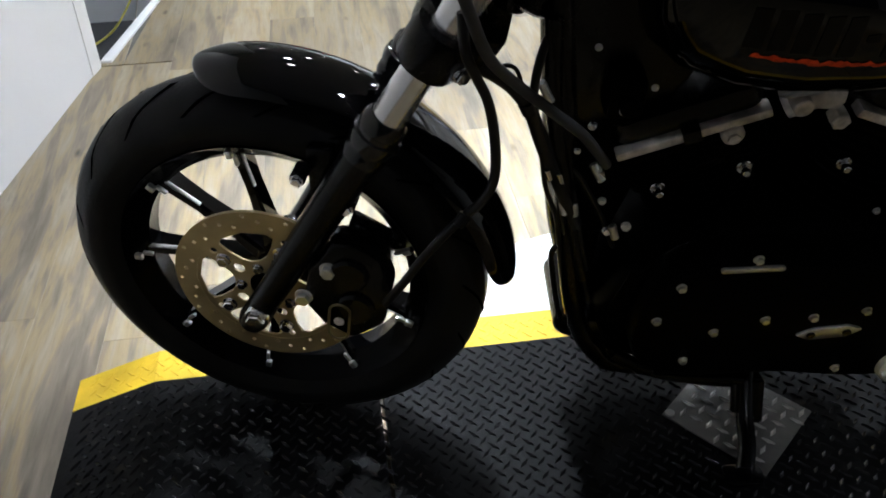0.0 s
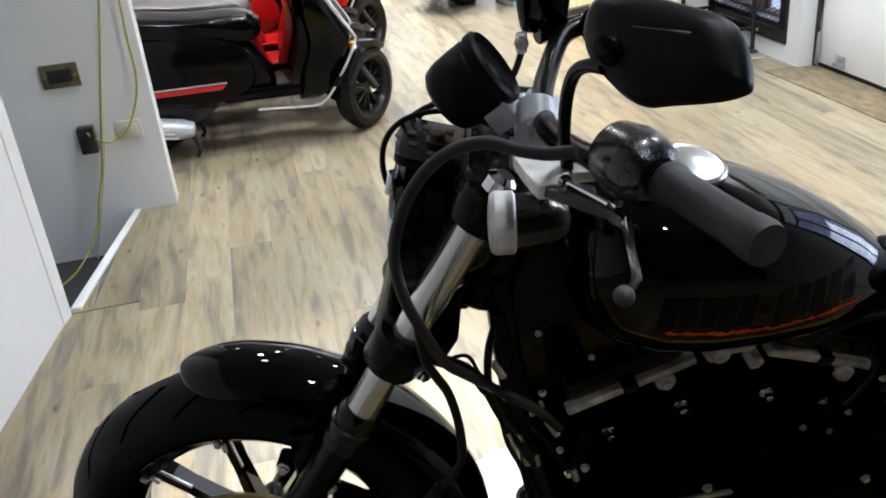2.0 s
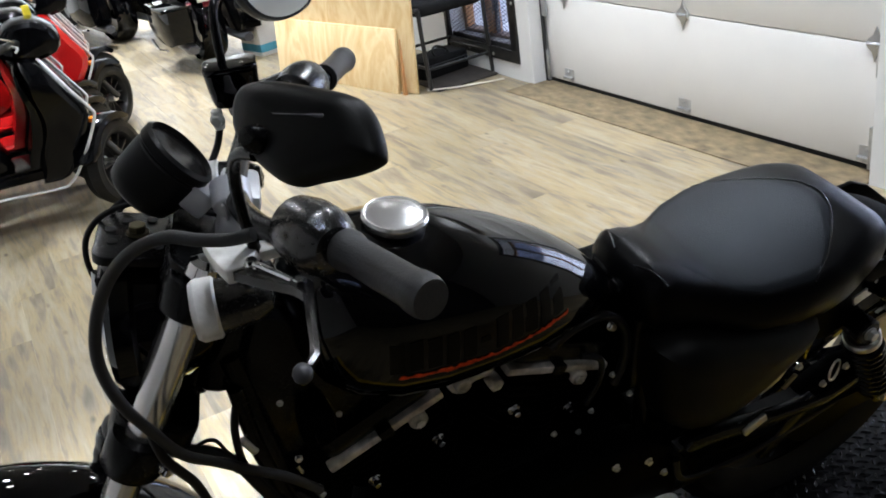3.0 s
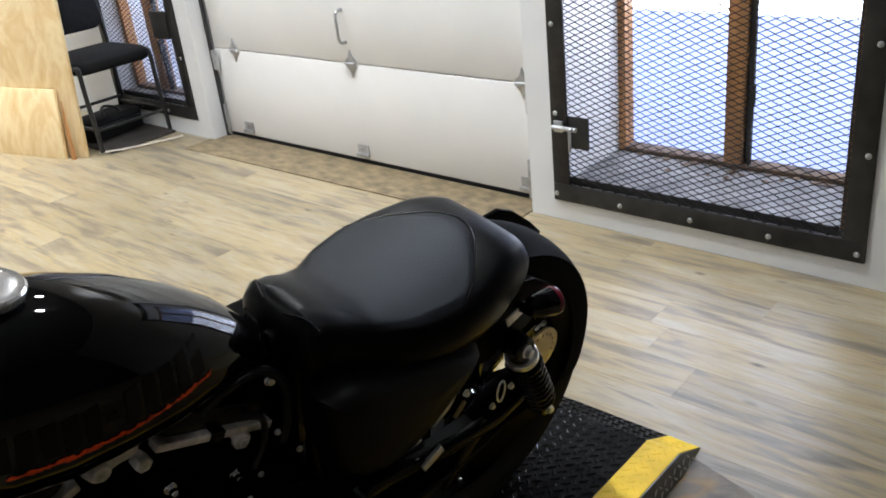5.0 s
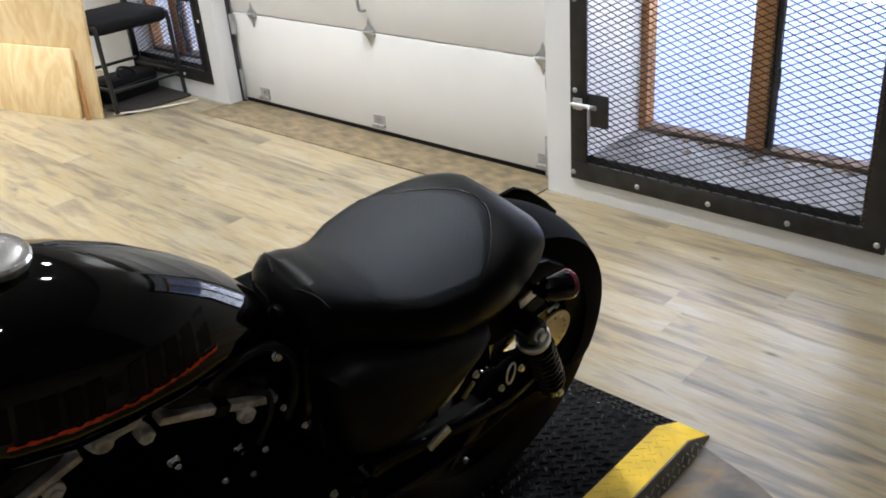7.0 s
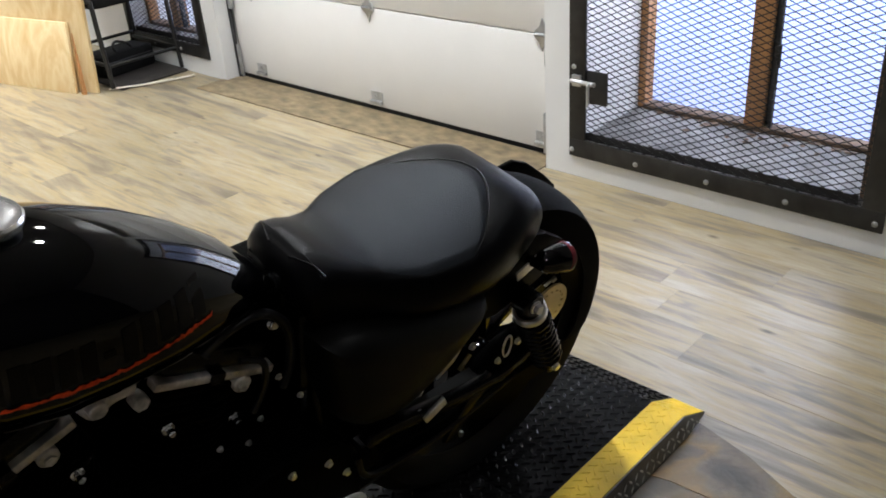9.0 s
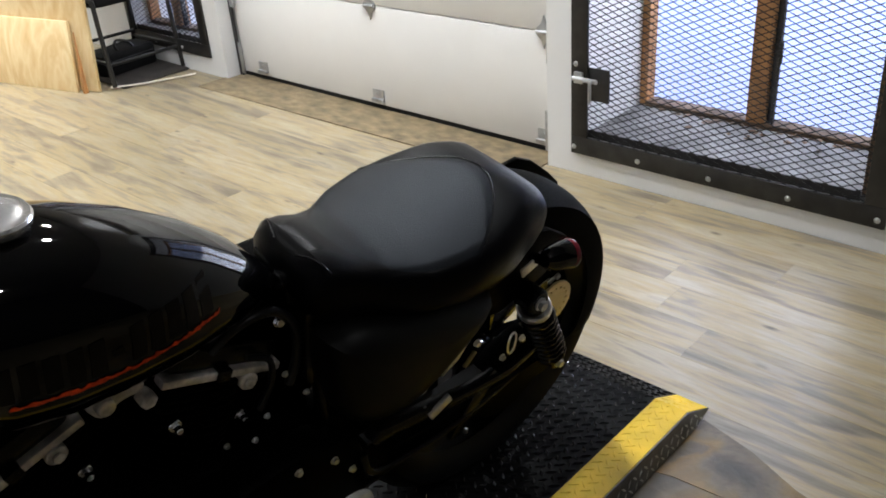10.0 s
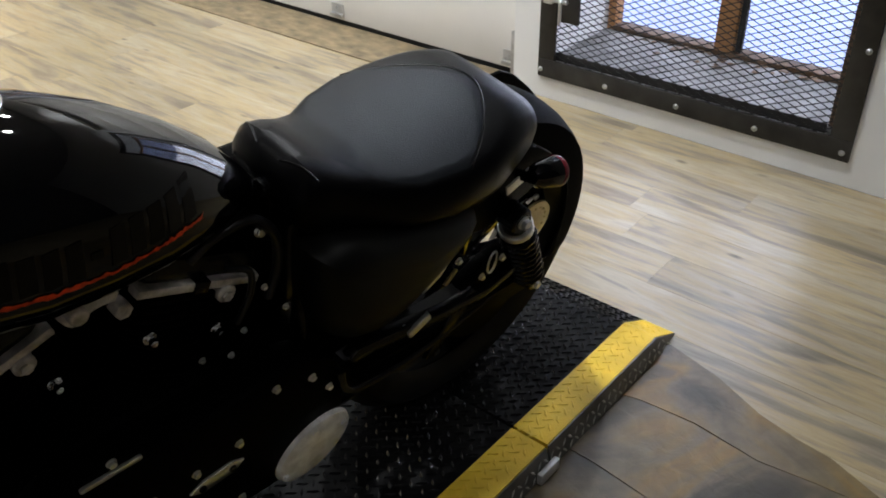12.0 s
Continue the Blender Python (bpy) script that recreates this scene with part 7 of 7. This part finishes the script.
rnd = random.Random(11)
for i in range(-9, 20):
    x0 = i * PW - 0.06
    off = rnd.random() * PL
    for j in range(-4, 9):
        y0, y1 = j * PL + off - 0.4, (j + 1) * PL + off - 0.4
        if y1 < -3.2 or y0 > 8.8 or x0 < -1.0 or x0 > 2.79:
            continue
        # cut out the flagstone area
        spans = [(y0, y1)]
        if 0.43 - PW * 0.5 < x0 + PW / 2 < 1.56:
            spans = [(max(a, -0.30), b) for a, b in spans if b > -0.27] + [(a, min(b, -1.6)) for a, b in spans if a < -1.63]
        for a, b in spans:
            a, b = max(a, BACK + 0.002), min(b, FAR - 0.002)
            if b - a < 0.03:
                continue
            if x0 < -0.41 and a < 2.305 and b > 1.505:
                # boards beside the niche, cut along its edge
                for c, d in ((a, min(b, 1.505)), (max(a, 2.306), b)):
                    if d - c > 0.02 and x0 > -0.70:
                        loose_plank([(x0, c), (x0 + PW, c), (x0 + PW, d), (x0, d)])
                c, d = max(a, 1.512), min(b, 2.304)
                edge = [max(x0, -0.5725 + (y - 1.53) * 0.1930) for y in (c, d)]
                if edge[0] < x0 + PW - 0.002:
                    cut = [(edge[0], c), (x0 + PW, c), (x0 + PW, d)]
                    cut += [(edge[1], d)] if edge[1] < x0 + PW - 0.002 else [(x0 + PW, 1.53 + (x0 + PW + 0.5725) / 0.1930)]
                    if len(cut) == 4 and cut[3][0] == x0 + PW:
                        cut = [cut[0], cut[1], cut[3]]
                    loose_plank(cut)
                continue
            w = PW if x0 + PW < WX - 0.002 else max(0.02, WX - 0.002 - x0)
            key = (round(b - a, 2), round(w, 3))
            if key not in shared:
                bm = box(0.00015, 0.00015, -0.004, w - 0.00015, key[0] - 0.00015, 0.0, 0.00035, 1)
                shared[key] = finish(bm, "plank", M["plank"], flat=True)
            ob = new("plank", shared[key])
            ob.location = (x0, a, 0)
            ob.parent = planks

flags = tagged(new("flagstone_floor"), "slate-look flagstone inlay round the platform", "floor", kind="structure")
rnd = random.Random(5)
gx = [0.39, 0.70, 1.04, 1.40, 1.635, 1.92]
gy = [-1.6, -1.02, -0.30]
pts = {(i, j): (gx[i] + (rnd.uniform(-0.03, 0.03) if 0 < i < len(gx) - 1 else 0), gy[j] + (rnd.uniform(-0.06, 0.06) if 0 < j < len(gy) - 1 else 0)) for i in range(len(gx)) for j in range(len(gy))}
pts[5, 1] = (pts[4, 1][0] + 0.03, -1.0)
pts[5, 2] = (1.835, -0.455)
for i in range(len(gx) - 1):
    for j in range(len(gy) - 1):
        if (i, j) == (4, 0):
            continue
        quad = [pts[i, j], pts[i + 1, j], pts[i + 1, j + 1], pts[i, j + 1]]
        edge = []
        for a, b in zip(quad, quad[1:] + quad[:1]):
            for u in (0.0, 0.17, 0.33, 0.5, 0.67, 0.83):
                h = math.sin(91.7 * (a[0] + b[0]) + 57.3 * (a[1] + b[1]) + 11.0 * (u - 0.5) * (1 if a < b else -1))
                edge.append((a[0] + (b[0] - a[0]) * u + (0.014 * h if u else 0), a[1] + (b[1] - a[1]) * u + (0.014 * h if u else 0)))
        cx, cy = sum(p[0] for p in edge) / len(edge), sum(p[1] for p in edge) / len(edge)
        sm = []
        for x, y in edge:
            d = math.hypot(x - cx, y - cy)
            sm.append((cx + (x - cx) * (1 - 0.0018 / d) - cx, cy + (y - cy) * (1 - 0.0018 / d) - cy))
        ob = new("flagstone", finish(slab(sm, -0.004, 0.0, 0.0), "flagstone", M["stone"], flat=True))
        ob.location = (cx, cy, 0.004)
        ob.parent = flags
